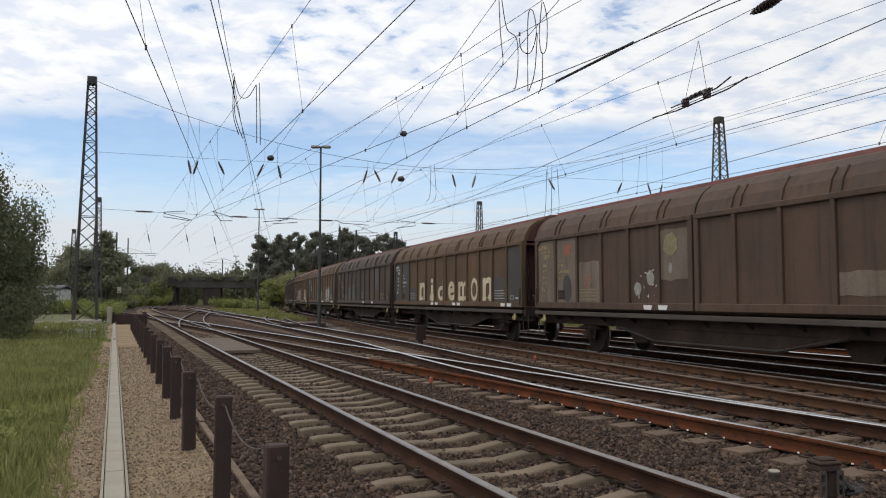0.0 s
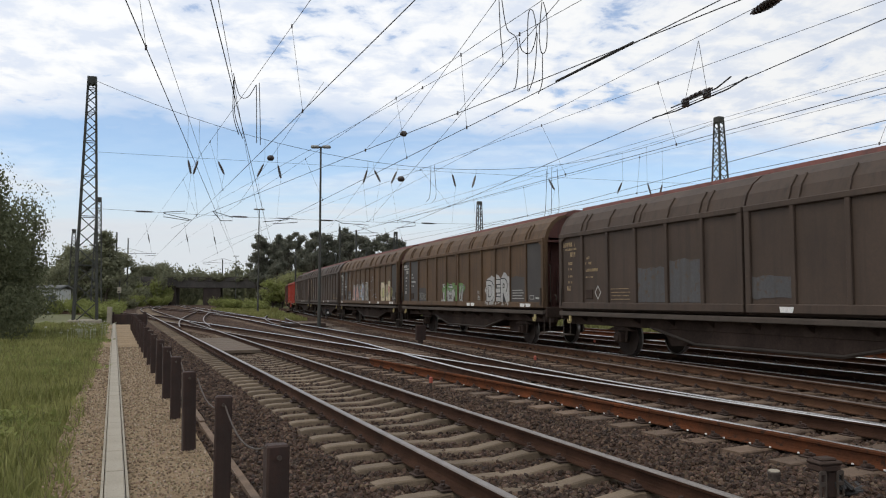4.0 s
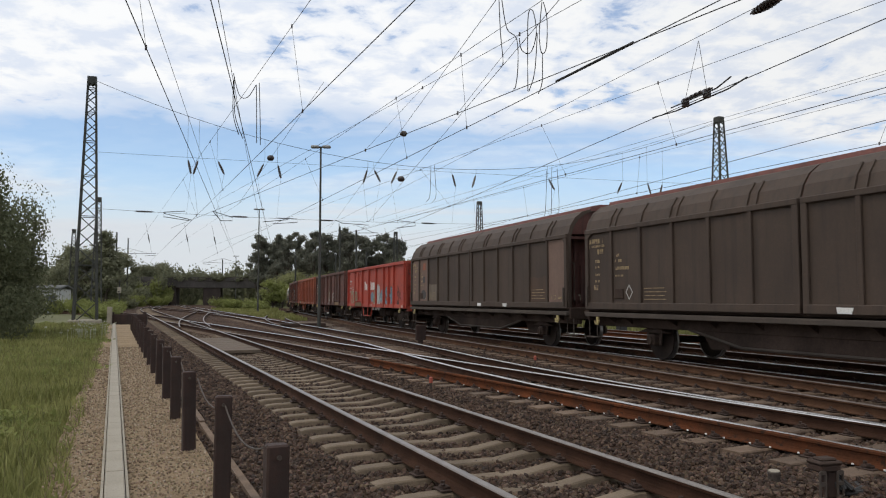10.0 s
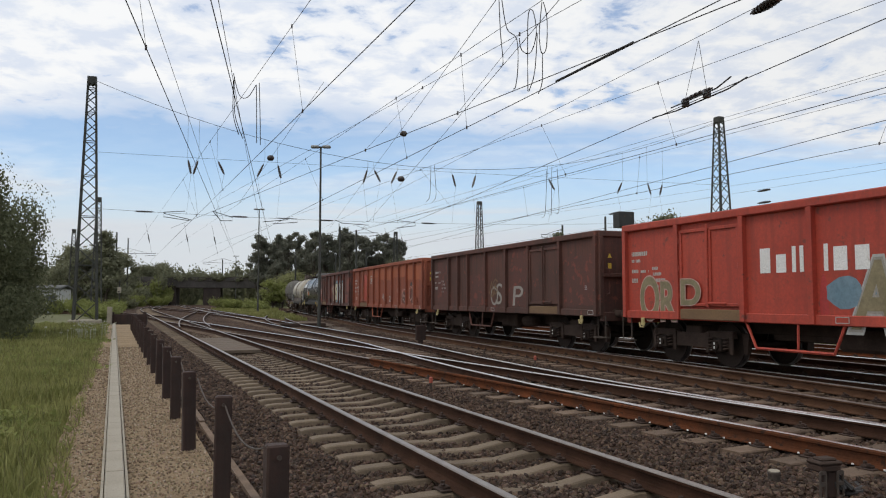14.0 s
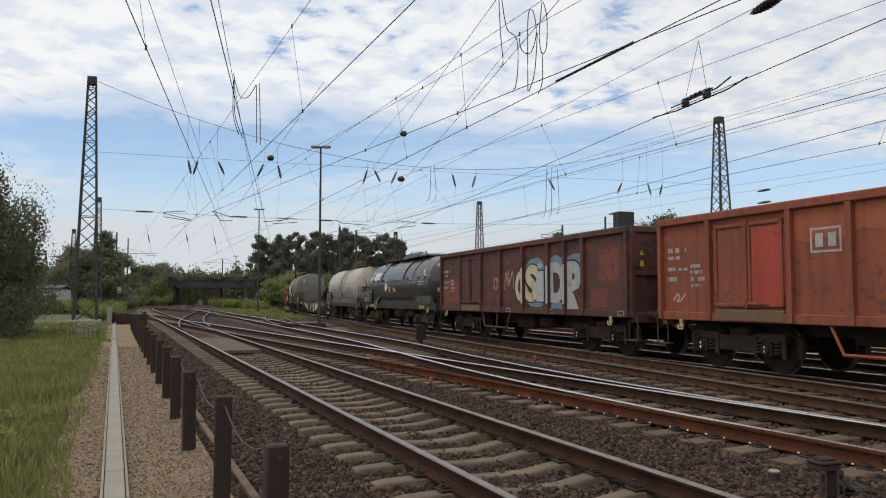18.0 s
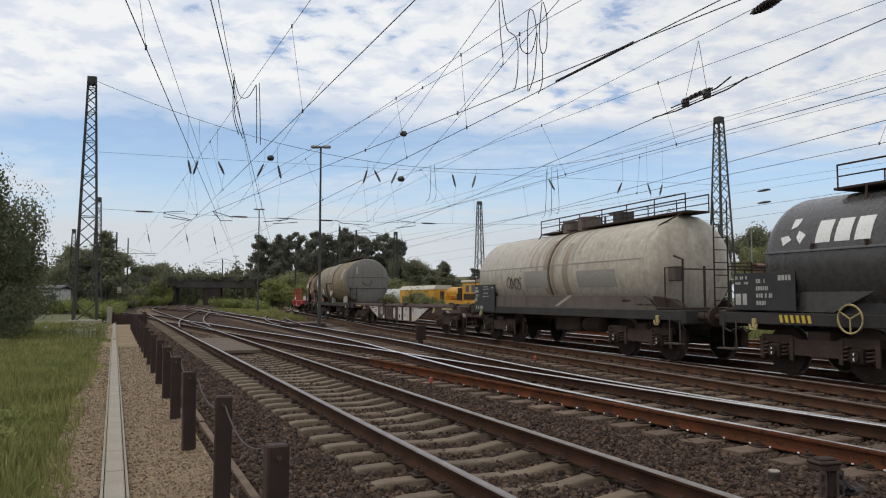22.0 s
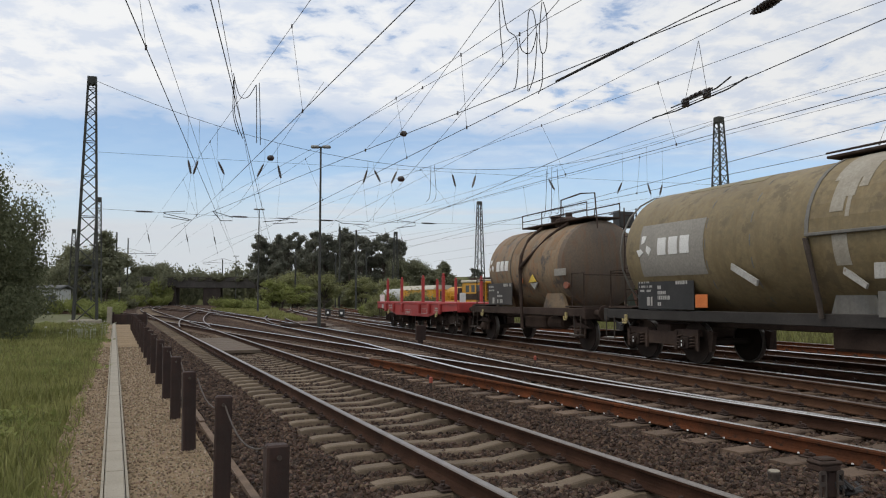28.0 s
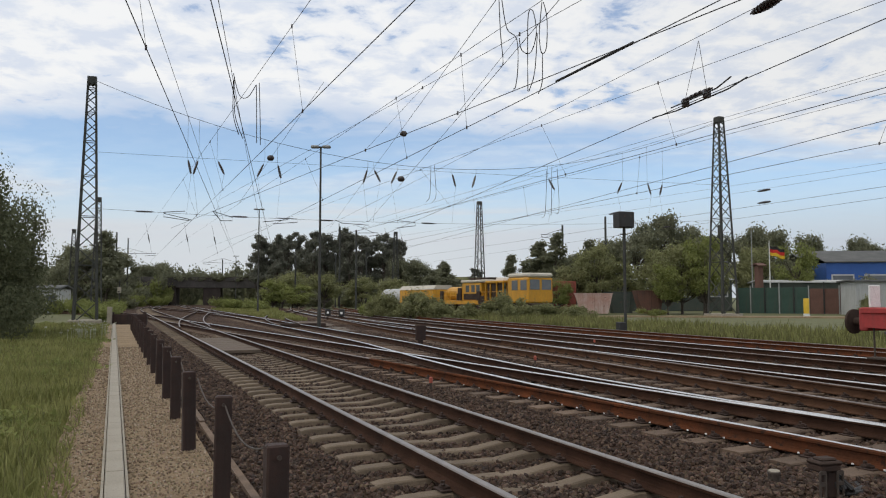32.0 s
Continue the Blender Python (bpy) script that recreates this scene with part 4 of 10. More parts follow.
def covered_wagon(brown, label, group="covered wagons of the goods train"):
    L = 15.1
    t = thing("covered_wagon", label, "goods wagon", group)
    hb = HB
    full = COVER + [(-y, z) for y, z in COVER[::-1]]
    inner = [(y * 0.965, min(z, 3.94)) for y, z in full]
    part("end_wall", MB().prism(inner, -hb + 0.34, hb - 0.34, "x"), M_END, t, "dark oxide-red recessed end walls")
    part("floor", MB().cbox(-hb, hb, -1.36, 1.36, 1.12, 1.20, 0.01), M_UNDER, t)
    cap = [(-0.70, 3.90), (-0.67, 4.03), (-0.40, 4.09), (0.40, 4.09), (0.67, 4.03), (0.70, 3.90)]
    part("roof_ridge", MB().prism(cap, -hb - 0.02, hb + 0.02, "x"), M_ROOFCAP, t, "rust-red roof ridge")
    for e in (-1, 1):
        hood = MB().prism([(y * 0.98, z - 0.01) for y, z in full if z > 3.24], e * (hb - 0.34), e * (hb - 0.02), "x")
        part("end_hood", hood, M_END, t)
        part("headstock", MB().cbox(e * hb - 0.06, e * hb + 0.06, -1.40, 1.40, 0.88, 1.20, 0.02), M_UNDER, t)
        for y in (-1.0, 0.0, 1.0):
            part("end_post", MB().cbox(e * (hb - 0.33) - 0.05, e * (hb - 0.33) + 0.05, y - 0.05, y + 0.05, 1.1, 3.7, 0.01), M_END, t)
        part("end_beam", MB().cbox(e * (hb - 0.2) - 0.18, e * (hb - 0.2) + 0.18, -1.38, 1.38, 3.10, 3.17, 0.01), M_END, t)
        part("end_shutter", MB().cbox(e * (hb - 0.31) - 0.03, e * (hb - 0.31) + 0.03, -0.85, 0.85, 1.3, 2.4, 0.015), M_END, t)
        part("grab_rail", MB().tube([(e * (hb - 0.05), -1.25, 1.35), (e * (hb + 0.04), -1.25, 1.4), (e * (hb + 0.04), -1.25, 2.4), (e * (hb - 0.05), -1.25, 2.45)], 0.016, 6), M_SILL, t)
        part("lamp_bracket", MB().tube([(e * (hb + 0.02), -1.1, 1.55), (e * (hb + 0.10), -1.1, 1.52), (e * (hb + 0.12), -1.1, 1.40)], 0.022, 6), M_SILL, t)
    # two sliding walls on either side, each a shell with posts, panels and roof ribs
    for s in (-1, 1):
        for w in (0, 1):
            x0, x1 = (-hb, -0.03) if w == 0 else (0.03, hb)
            shell = COVER + [(y + 0.05, z - 0.03) for y, z in COVER[::-1]]
            door = part("sliding_wall", MB().prism([(-s * y, z) for y, z in shell] if s > 0 else shell, x0, x1, "x"), brown, t, smooth=False)
            posts = MB()
            ya, yb = (-1.48, -1.40) if s < 0 else (1.40, 1.48)
            for i in range(7):
                x = post_x(7 * w + i)
                hw = 0.05 if 0 < i < 6 else 0.07
                xx = min(max(x, x0 + hw), x1 - hw)
                posts.cbox(xx - hw, xx + hw, ya, yb, 1.20, 3.15, 0.012)
            ya, yb = (-1.488, -1.40) if s < 0 else (1.40, 1.488)
            posts.cbox(x0, x1, ya, yb, 3.12, 3.24, 0.014)
            posts.cbox(x0, x1, ya, yb, 1.17, 1.34, 0.014)
            part("wall_frame", posts, brown, door)
            # gusset in the upper corner of the outer panel
            gx, ge = (x1, -1) if w else (x0, 1)
            yg = sorted((s * 1.425, s * 1.475))
            part("corner_gusset", MB().prism([(gx, 3.13), (gx + ge * 0.32, 3.13), (gx, 2.93)], *yg), brown, door)
            for i in range(1, 6):
                for q in ((-0.12, 0.12) if (i % 2 if w == 0 else i % 2) else (0.0,)):
                    x = post_x(7 * w + i) + q
                    pr = [(y - 0.024, z + 0.024) for y, z in COVER[2:5]]
                    sh = pr + [(y + 0.03, z - 0.03) for y, z in COVER[2:5][::-1]]
                    ribs = MB().prism([(-s * y if s > 0 else y, z) for y, z in sh], x - 0.024, x + 0.024, "x")
                    ribs.prism([(-s * y if s > 0 else y, z) for y, z in ((-1.45, 3.22), (-1.385, 3.44), (-1.30, 3.42), (-1.39, 3.20))], x - 0.034, x + 0.034, "x")
                    part("roof_rib", ribs, brown, door)
            e = -1 if w == 0 else 1
            rim = COVER + [(y + 0.10, z - 0.06) for y, z in COVER[::-1]]
            xe = x0 if w == 0 else x1
            part("wall_edge", MB().prism([(-s * y * 1.004 if s > 0 else y * 1.004, z + 0.006) for y, z in rim], xe - 0.045, xe + 0.045 * (1 if e < 0 else 0.4), "x"), brown, door)
            part("lock_lever", MB().cbox(gx + ge * 0.10, gx + ge * 0.15, *sorted((s * 1.49, s * 1.52)), 1.25, 1.75, 0.008), M_SILL, door)
    for s in (-1, 1):
        part("sill", MB().cbox(-hb, hb, s * 1.40 - 0.09, s * 1.40 + 0.09, 0.98, 1.09, 0.012), M_SILL, t, "grey dusty door rail")
        part("sole_bar", MB().cbox(-hb, hb, s * 1.05 - 0.06, s * 1.05 + 0.06, 0.74, 1.10, 0.012), M_UNDER, t)
        part("truss_plate", MB().prism([(-3.5, 0.76), (-1.9, 0.44), (1.9, 0.44), (3.5, 0.76)], s * 1.05 - 0.03, s * 1.05 + 0.03), M_UNDER, t)
        part("truss_flange", MB().tube([(-3.5, s * 1.09, 0.76), (-1.9, s * 1.09, 0.44), (1.9, s * 1.09, 0.44), (3.5, s * 1.09, 0.76)], 0.035, 4), M_SILL, t)
        for x in (-6.3, -5.6, -3.9, -2.6, -1.3, 0.0, 1.3, 2.6, 3.9, 5.6, 6.3):
            part("rail_bracket", MB().prism([(1.08, 0.80), (1.36, 0.97), (1.36, 1.0), (1.08, 1.0)] if s > 0 else [(-1.08, 0.80), (-1.36, 0.97), (-1.36, 1.0), (-1.08, 1.0)], x - 0.02, x + 0.02, "x"), M_UNDER, t)
    for x in (-4.85, 4.85):
        axle_guard(t, x)
        wheelset(t, x)
    for x in (-1.6, 0.9):
        part("brake_gear", MB().cbox(x - 0.35, x + 0.35, -0.9, 0.9, 0.42, 0.74, 0.05), M_UNDER, t)
    for x in (-3.1, 3.4):
        part("wheel_brake", MB().prism([(x - 0.5, 0.75), (x - 0.15, 0.33), (x + 0.4, 0.36), (x + 0.6, 0.75)], -0.7, 0.7), M_UNDER, t)
    buffers(t, L / 2, M_UNDER, L / 2 - hb)
    tow_hook(t, -hb + 0.55, -1.46, 0.92)
    tow_hook(t, hb - 0.55, -1.46, 0.92)
    step_iron(t, hb - 0.1, -1.3, 0.45, 0.9)
    step_iron(t, -hb + 0.1, -1.3, 0.45, 0.9)
    return t


def side_panel(w, k, z0, z1, material, label, inset=0.06, y=-1.424):
    """A repainted stretch of side panel k between two heights, with an uneven edge where it ends short of the rails."""
    x0, x1 = panel_x(k) + inset, panel_x(k) + PANEL - inset
    rng = random.Random(int(k * 31 + z1 * 100))
    top = [(x1 - (x1 - x0) * i / 6, z1 + (rng.uniform(-0.03, 0.03) if z1 < 3.0 else 0)) for i in range(7)]
    low = [(x0 + (x1 - x0) * i / 6, z0 + (rng.uniform(-0.03, 0.03) if z0 > 1.4 else 0)) for i in range(7)]
    part("repainted_panel", MB().prism(low + top, y - 0.004, y), material, w, label)


def wagon_marks(w, pale=None):
    """The lettering of a covered wagon's side: number block, data block, ruled lines, boxes and label plates."""
    m = pale or M_LETTER
    y = -1.430
    xl = panel_x(0) + 0.16
    bars(w, [(xl, 2.86, 0.62, 0.12), (xl, 2.76, 0.7, 0.06), (xl + 0.38, 2.58, 0.30, 0.13), (xl + 0.28, 2.36, 0.2, 0.08), (xl + 0.28, 2.22, 0.2, 0.06), (xl + 0.28, 2.02, 0.2, 0.06), (xl + 0.26, 1.86, 0.2, 0.06), (xl + 0.2, 1.66, 0.3, 0.13)], y, m)
    xl = panel_x(1) + 0.14
    bars(w, [(xl, 2.48, 0.20, 0.07), (xl, 2.34, 0.28, 0.07), (xl, 2.15, 0.58, 0.08), (xl, 1.98, 0.34, 0.05)], y, m)
    part("document_box", MB().cbox(xl, xl + 0.34, -1.452, -1.424, 1.44, 1.68, 0.01), M_UNDER, w, "dark document holder")
    mb = MB()
    for k in range(4):
        mb.box(panel_x(2) + 0.12, panel_x(2) + 0.95 - 0.07 * (k % 2), y - 0.004, y, 1.42 + k * 0.085, 1.437 + k * 0.085)
        mb.box(panel_x(10) + 0.16, panel_x(10) + 0.98 - 0.09 * (k % 2), y - 0.004, y, 1.44 + k * 0.085, 1.462 + k * 0.085)
    for a, b, c, d in ((0.22, 0.50, 1.42, 1.437), (0.22, 0.50, 1.523, 1.54), (0.22, 0.237, 1.437, 1.523), (0.483, 0.50, 1.437, 1.523)):
        mb.box(panel_x(11) + a, panel_x(11) + b, y - 0.004, y, c, d)
    tagged(part("ruled_lines", mb, m, w, "thin white ruled lines"), kind="stuff")
    bars(w, [(panel_x(11) + 0.62, 1.43, 0.42, 0.06)], y, m)


def label_plates(w, xs):
    for x in xs:
        part("label_plate", MB().prism([(x + 0.02, 1.19), (x + 0.30, 1.185), (x + 0.34, 1.29), (x, 1.295)], -1.496, -1.488), M_WHITE, w, "small white label plate")


def open_wagon(L, paint, label, door_at=-1, even=False, group="open wagons of the goods train"):
    """High-sided bogie open wagon; door_at -1 or 1: end at which the double door lies."""
    body = L - 1.24
    hb = body / 2
    t = thing("open_wagon", label, "open wagon", group)
    W = 1.36
    z0, z1 = 1.12, 3.10
    for s in (-1, 1):
        part("side_wall", MB().box(-hb, hb, s * W - 0.012, s * W + 0.012, z0, z1), paint, t)
        part("top_rail", MB().cbox(-hb - 0.03, hb + 0.03, s * (W + 0.03) - 0.085, s * (W + 0.03) + 0.085, z1 - 0.05, z1 + 0.11, 0.02), paint, t)
        part("bottom_rail", MB().cbox(-hb, hb, s * (W + 0.02) - 0.05, s * (W + 0.02) + 0.05, 0.98, 1.16, 0.015), paint, t)
        dx = door_at * (4.33 if even else 3.47)
        xs = [-hb + 0.05, -4.45, -2.49, -0.83, 0.84, 2.50, 3.48, 4.48, hb - 0.05]
        if even:
            xs = [-hb + 0.05, -5.40] + [-3.27 + i * (hb - 0.05 + 3.27) / 8 for i in range(9)]
        if door_at > 0:
            xs = [-x for x in xs]
        for x in xs:
            ya, yb = sorted((s * (W + 0.012), s * (W + 0.115)))
            part("side_post", MB().prism([(x - 0.06, ya), (x + 0.06, ya), (x + 0.035, yb) if s > 0 else (x + 0.06, yb), (x - 0.035, yb) if s > 0 else (x - 0.06, yb)], 1.0, z1 - 0.04, "z"), paint, t)
        for k in (-1, 1):
            a, b = (dx + (-0.90 if k < 0 else 0.02), dx + (-0.02 if k < 0 else 0.90))
            y0, y1 = sorted((s * (W + 0.014), s * (W + 0.05)))
            leaf = part("side_door", MB().cbox(a, b, y0, y1, 1.28, 2.92, 0.012), paint, t, "hinged door leaf")
            f = MB()
            y2, y3 = sorted((s * (W + 0.05), s * (W + 0.085)))
            for p, q in ((a, a + 0.07), (b - 0.07, b)):
                f.cbox(p, q, y2, y3, 1.28, 2.92, 0.01)
            f.cbox(a, b, y2, y3, 2.85, 2.92, 0.01).cbox(a, b, y2, y3, 1.28, 1.35, 0.01)
            part("door_frame", f, paint, leaf)
            for z in (1.5, 2.1, 2.7):
                yy = s * (W + 0.09)
                part("hinge", MB().cyl((a if k < 0 else b, yy, z - 0.06), (a if k < 0 else b, yy, z + 0.06), 0.022, 8), paint, leaf)
        y2, y3 = sorted((s * (W + 0.085), s * (W + 0.12)))
        part("door_bar", MB().cbox(dx - 0.03, dx + 0.03, y2, y3, 1.25, 2.98, 0.01).cbox(dx - 0.05, dx + 0.55, y2, y3, 1.32, 1.37, 0.01), paint, t)
        y2, y3 = sorted((s * (W + 0.05), s * (W + 0.085)))
        part("door_threshold", MB().cbox(dx - 0.9, dx + 0.9, y2, y3, 1.0, 1.22, 0.012), M_DOORWOOD, t, "worn ochre-brown threshold")
    for e in (-1, 1):
        part("end_wall", MB().box(e * hb - 0.012, e * hb + 0.012, -W, W, 1.0, z1), paint, t)
        part("end_rail", MB().cbox(e * hb - 0.08, e * hb + 0.08, -W - 0.05, W + 0.05, z1 - 0.05, z1 + 0.108, 0.02), paint, t)
        ep = MB()
        for y in (-1.33, -0.5, 0.5, 1.33):
            ep.cbox(e * (hb + 0.05) - 0.05, e * (hb + 0.05) + 0.05, y - 0.06, y + 0.06, 1.0, z1 - 0.04, 0.012)
        ep.cbox(e * (hb + 0.04) - 0.05, e * (hb + 0.04) + 0.05, -1.3, 1.3, 2.0, 2.1, 0.012)
        part("end_post", ep, paint, t)
        part("headstock", MB().cbox(e * hb - 0.1, e * hb + 0.1, -1.3, 1.3, 0.86, 1.1, 0.02), paint, t)
        bl = MB()
        bl.prism([(-1.16, 2.5), (-1.04, 2.5), (-1.10, 2.62)], e * (hb + 0.106), e * (hb + 0.110), "x")
        bl.box(e * (hb + 0.106) if e > 0 else e * (hb + 0.110), e * (hb + 0.110) if e > 0 else e * (hb + 0.106), -1.15, -1.05, 2.22, 2.36)
        part("end_marks", bl, M_YELLOW, t, "small yellow warning marks")
        part("grab_rail", MB().tube([(e * (hb + 0.1), -1.2, 1.55), (e * (hb + 0.26), -1.2, 1.58), (e * (hb + 0.26), -1.2, 2.2), (e * (hb + 0.1), -1.2, 2.23)], 0.015, 6), paint, t)
        step_iron(t, e * (hb + 0.05), -1.32, 0.45, 1.0)
    part("floor", MB().box(-hb, hb, -W, W, 1.08, 1.13), M_UNDER, t)
    for y in (-0.35, 0.35):
        part("centre_sill", MB().cbox(-hb, hb, y - 0.06, y + 0.06, 0.72, 1.1, 0.012), M_UNDER, t)
    for x in (-hb + 1.95, hb - 1.95):
        bogie(t, x)
    # brake platform frame between the bogies
    part("handbrake_frame", MB().tube([(-2.5, -1.36, 1.0), (-2.2, -1.40, 0.50), (-0.42, -1.40, 0.50), (-0.22, -1.36, 1.0)], 0.032, 6).tube([(-1.2, -1.4, 0.50), (-1.2, -1.38, 1.0)], 0.025, 6), paint, t)
    part("brake_gear", MB().cbox(-0.9, 0.3, -0.8, 0.8, 0.5, 0.95, 0.06), M_UNDER, t)
    part("air_tank", MB().lathe([(0.8, 0.10), (0.85, 0.17), (1.6, 0.17), (1.65, 0.10)], 14, "x", (0, -0.7, 0.72)), M_UNDER, t)
    part("underframe_truss", MB().cbox(-2.8, 2.8, -0.4, 0.4, 0.6, 0.75, 0.02), M_UNDER, t)
    Y = -W - 0.013
    xl = -hb + 0.25
    bars(t, [(xl, 2.45, 0.6, 0.10), (xl, 2.3, 0.4, 0.07), (xl, 2.05, 0.25, 0.08), (xl + 0.35, 2.05, 0.3, 0.06), (xl, 1.82, 0.3, 0.1), (xl + 0.75, 2.1, 0.3, 0.07), (xl + 0.75, 1.97, 0.36, 0.07), (xl + 0.75, 1.82, 0.5, 0.08), (xl + 0.75, 1.7, 0.3, 0.05)], Y)
    pl = MB()
    for x in (-0.35, 2.5, hb - 0.45):
        ring = [(x, 1.03), (x + 0.26, 1.03), (x + 0.26, 1.13), (x, 1.13)]
        for (a, b), (c, d) in zip(ring, ring[1:] + ring[:1]):
            pl.box(min(a, c) - 0.006, max(a, c) + 0.006, -W - 0.078, -W - 0.072, min(b, d) - 0.006, max(b, d) + 0.006)
    tagged(part("label_frames", pl, M_LETTER, t, "small white outlined boxes"), kind="stuff")
    tow_hook(t, -hb + 0.75, -W - 0.09)
    tow_hook(t, hb - 0.75, -W - 0.09)
    buffers(t, L / 2, M_UNDER, (L - body) / 2)
    return t


def tank_shell(x0, x1, r, zc, dish=0.45, n=40):
    # dished end: quarter ellipse from the tip to the shell
    prof = [(x0 + dish * (1 - math.cos(math.pi / 2 * i / 8)), max(0.02, r * math.sin(math.pi / 2 * i / 8))) for i in range(9)]
    back = [(x1 - (a - x0), q) for a, q in prof[::-1]]
    return MB().lathe(prof + back, n, "x", (0, 0, zc))


def arc_band(x0, x1, r, zc, a0, a1, n=18, th=0.006):
    """A band that lies on the shell between two angles (degrees from the near side, 90 at the top)."""
    mb = MB()
    rows = []
    for i in range(n + 1):
        a = radians(a0 + (a1 - a0) * i / n)
        rows.append((-math.cos(a), math.sin(a)))
    v = []
    for c, s in rows:
        for x in (x0, x1):
            v.append((x, c * (r + th), zc + s * (r + th)))
            v.append((x, c * (r - 0.02), zc + s * (r - 0.02)))
    f = []
    for i in range(n):
        a = i * 4
        f += [(a, a + 2, a + 6, a + 4), (a + 1, a + 5, a + 7, a + 3), (a, a + 4, a + 5, a + 1), (a + 2, a + 3, a + 7, a + 6)]
    f += [(0, 1, 3, 2), (n * 4, n * 4 + 2, n * 4 + 3, n * 4 + 1)]
    return mb.add(v, f)


def walkway(parent, x0, x1, z, half=0.55, rail=True, rail_x=None):
    part("walkway", MB().cbox(x0, x1, -half, half, z, z + 0.05, 0.01), M_UNDER, parent, "dark steel walkway grating")
    if rail:
        a, b = rail_x or (x0, x1)
        n = max(2, int((b - a) / 1.1))
        for s in (-1, 1):
            y = s * half
            part("handrail", MB().tube([(a, y, z + 0.45), (b, y, z + 0.45)], 0.018, 6).tube([(a, y, z + 0.24), (b, y, z + 0.24)], 0.014, 5), M_UNDER, parent)
            for i in range(n + 1):
                x = a + (b - a) * i / n
                part("stanchion", MB().cyl((x, y, z), (x, y, z + 0.46), 0.016, 5), M_UNDER, parent)


def end_ladder(parent, x, z0, z1, y=0.0):
    lad = MB()
    for q in (-0.2, 0.2):
        lad.tube([(x, y + q, z0), (x, y + q, z1)], 0.018, 6)
    k = z0 + 0.2
    while k < z1:
        lad.cyl((x, y - 0.2, k), (x, y + 0.2, k), 0.013, 5)
        k += 0.3
    part("ladder", lad, M_UNDER, parent)


def tank_frame(parent, L, body, colour, axle="bogie", pivots=4.0, deck=True):
    hb = body / 2
    for s in (-1, 1):
        part("sole_bar", MB().cbox(-hb, hb, s * 1.18 - 0.06, s * 1.18 + 0.06, 0.95, 1.18, 0.015), colour, parent)
    part("centre_sill", MB().cbox(-hb, hb, -0.35, 0.35, 0.8, 1.15, 0.02), M_UNDER, parent)
    for e in (-1, 1):
        part("headstock", MB().cbox(e * hb - 0.1, e * hb + 0.1, -1.25, 1.25, 0.88, 1.2, 0.02), colour, parent)
        part("end_platform", MB().cbox(e * (hb - 0.55) - 0.5, e * (hb - 0.55) + 0.5, -1.2, 1.2, 1.2, 1.24, 0.008), M_UNDER, parent)
        rail = MB()
        for y in (-1.15, 1.15):
            rail.tube([(e * (hb - 0.1), y, 1.2), (e * (hb - 0.1), y, 2.15), (e * (hb - 0.75), y, 2.15), (e * (hb - 0.75), y, 1.2)], 0.02, 6)
        rail.tube([(e * (hb - 0.1), -1.15, 2.1), (e * (hb - 0.1), 1.15, 2.1)], 0.018, 6)
        part("end_railing", rail, M_UNDER, parent)
    if axle == "bogie":
        for x in (-pivots, pivots):
            bogie(parent, x)
    else:
        for x in (-pivots, pivots):
            axle_guard(parent, x)
            wheelset(parent, x)
    part("brake_gear", MB().cbox(-0.7, 0.7, -0.75, 0.75, 0.5, 0.9, 0.06), M_UNDER, parent)
    part("air_tank", MB().lathe([(1.0, 0.12), (1.06, 0.19), (1.9, 0.19), (1.96, 0.12)], 14, "x", (0, -0.65, 0.72)), M_UNDER, parent)
    buffers(parent, L / 2, M_UNDER, (L - body) / 2)
    step_iron(parent, hb - 0.25, -1.28, 0.45, 1.0)
    step_iron(parent, -hb + 0.25, -1.28, 0.45, 1.0)
    tow_hook(parent, -hb + 0.9, -1.27, 0.98)
    tow_hook(parent, hb - 0.9, -1.27, 0.98)


def plate(parent, x, z, w, h, y, material, name="plate", label=""):
    return part(name, MB().cbox(x, x + w, y - 0.02, y, z, z + h, 0.004), material, parent, label)


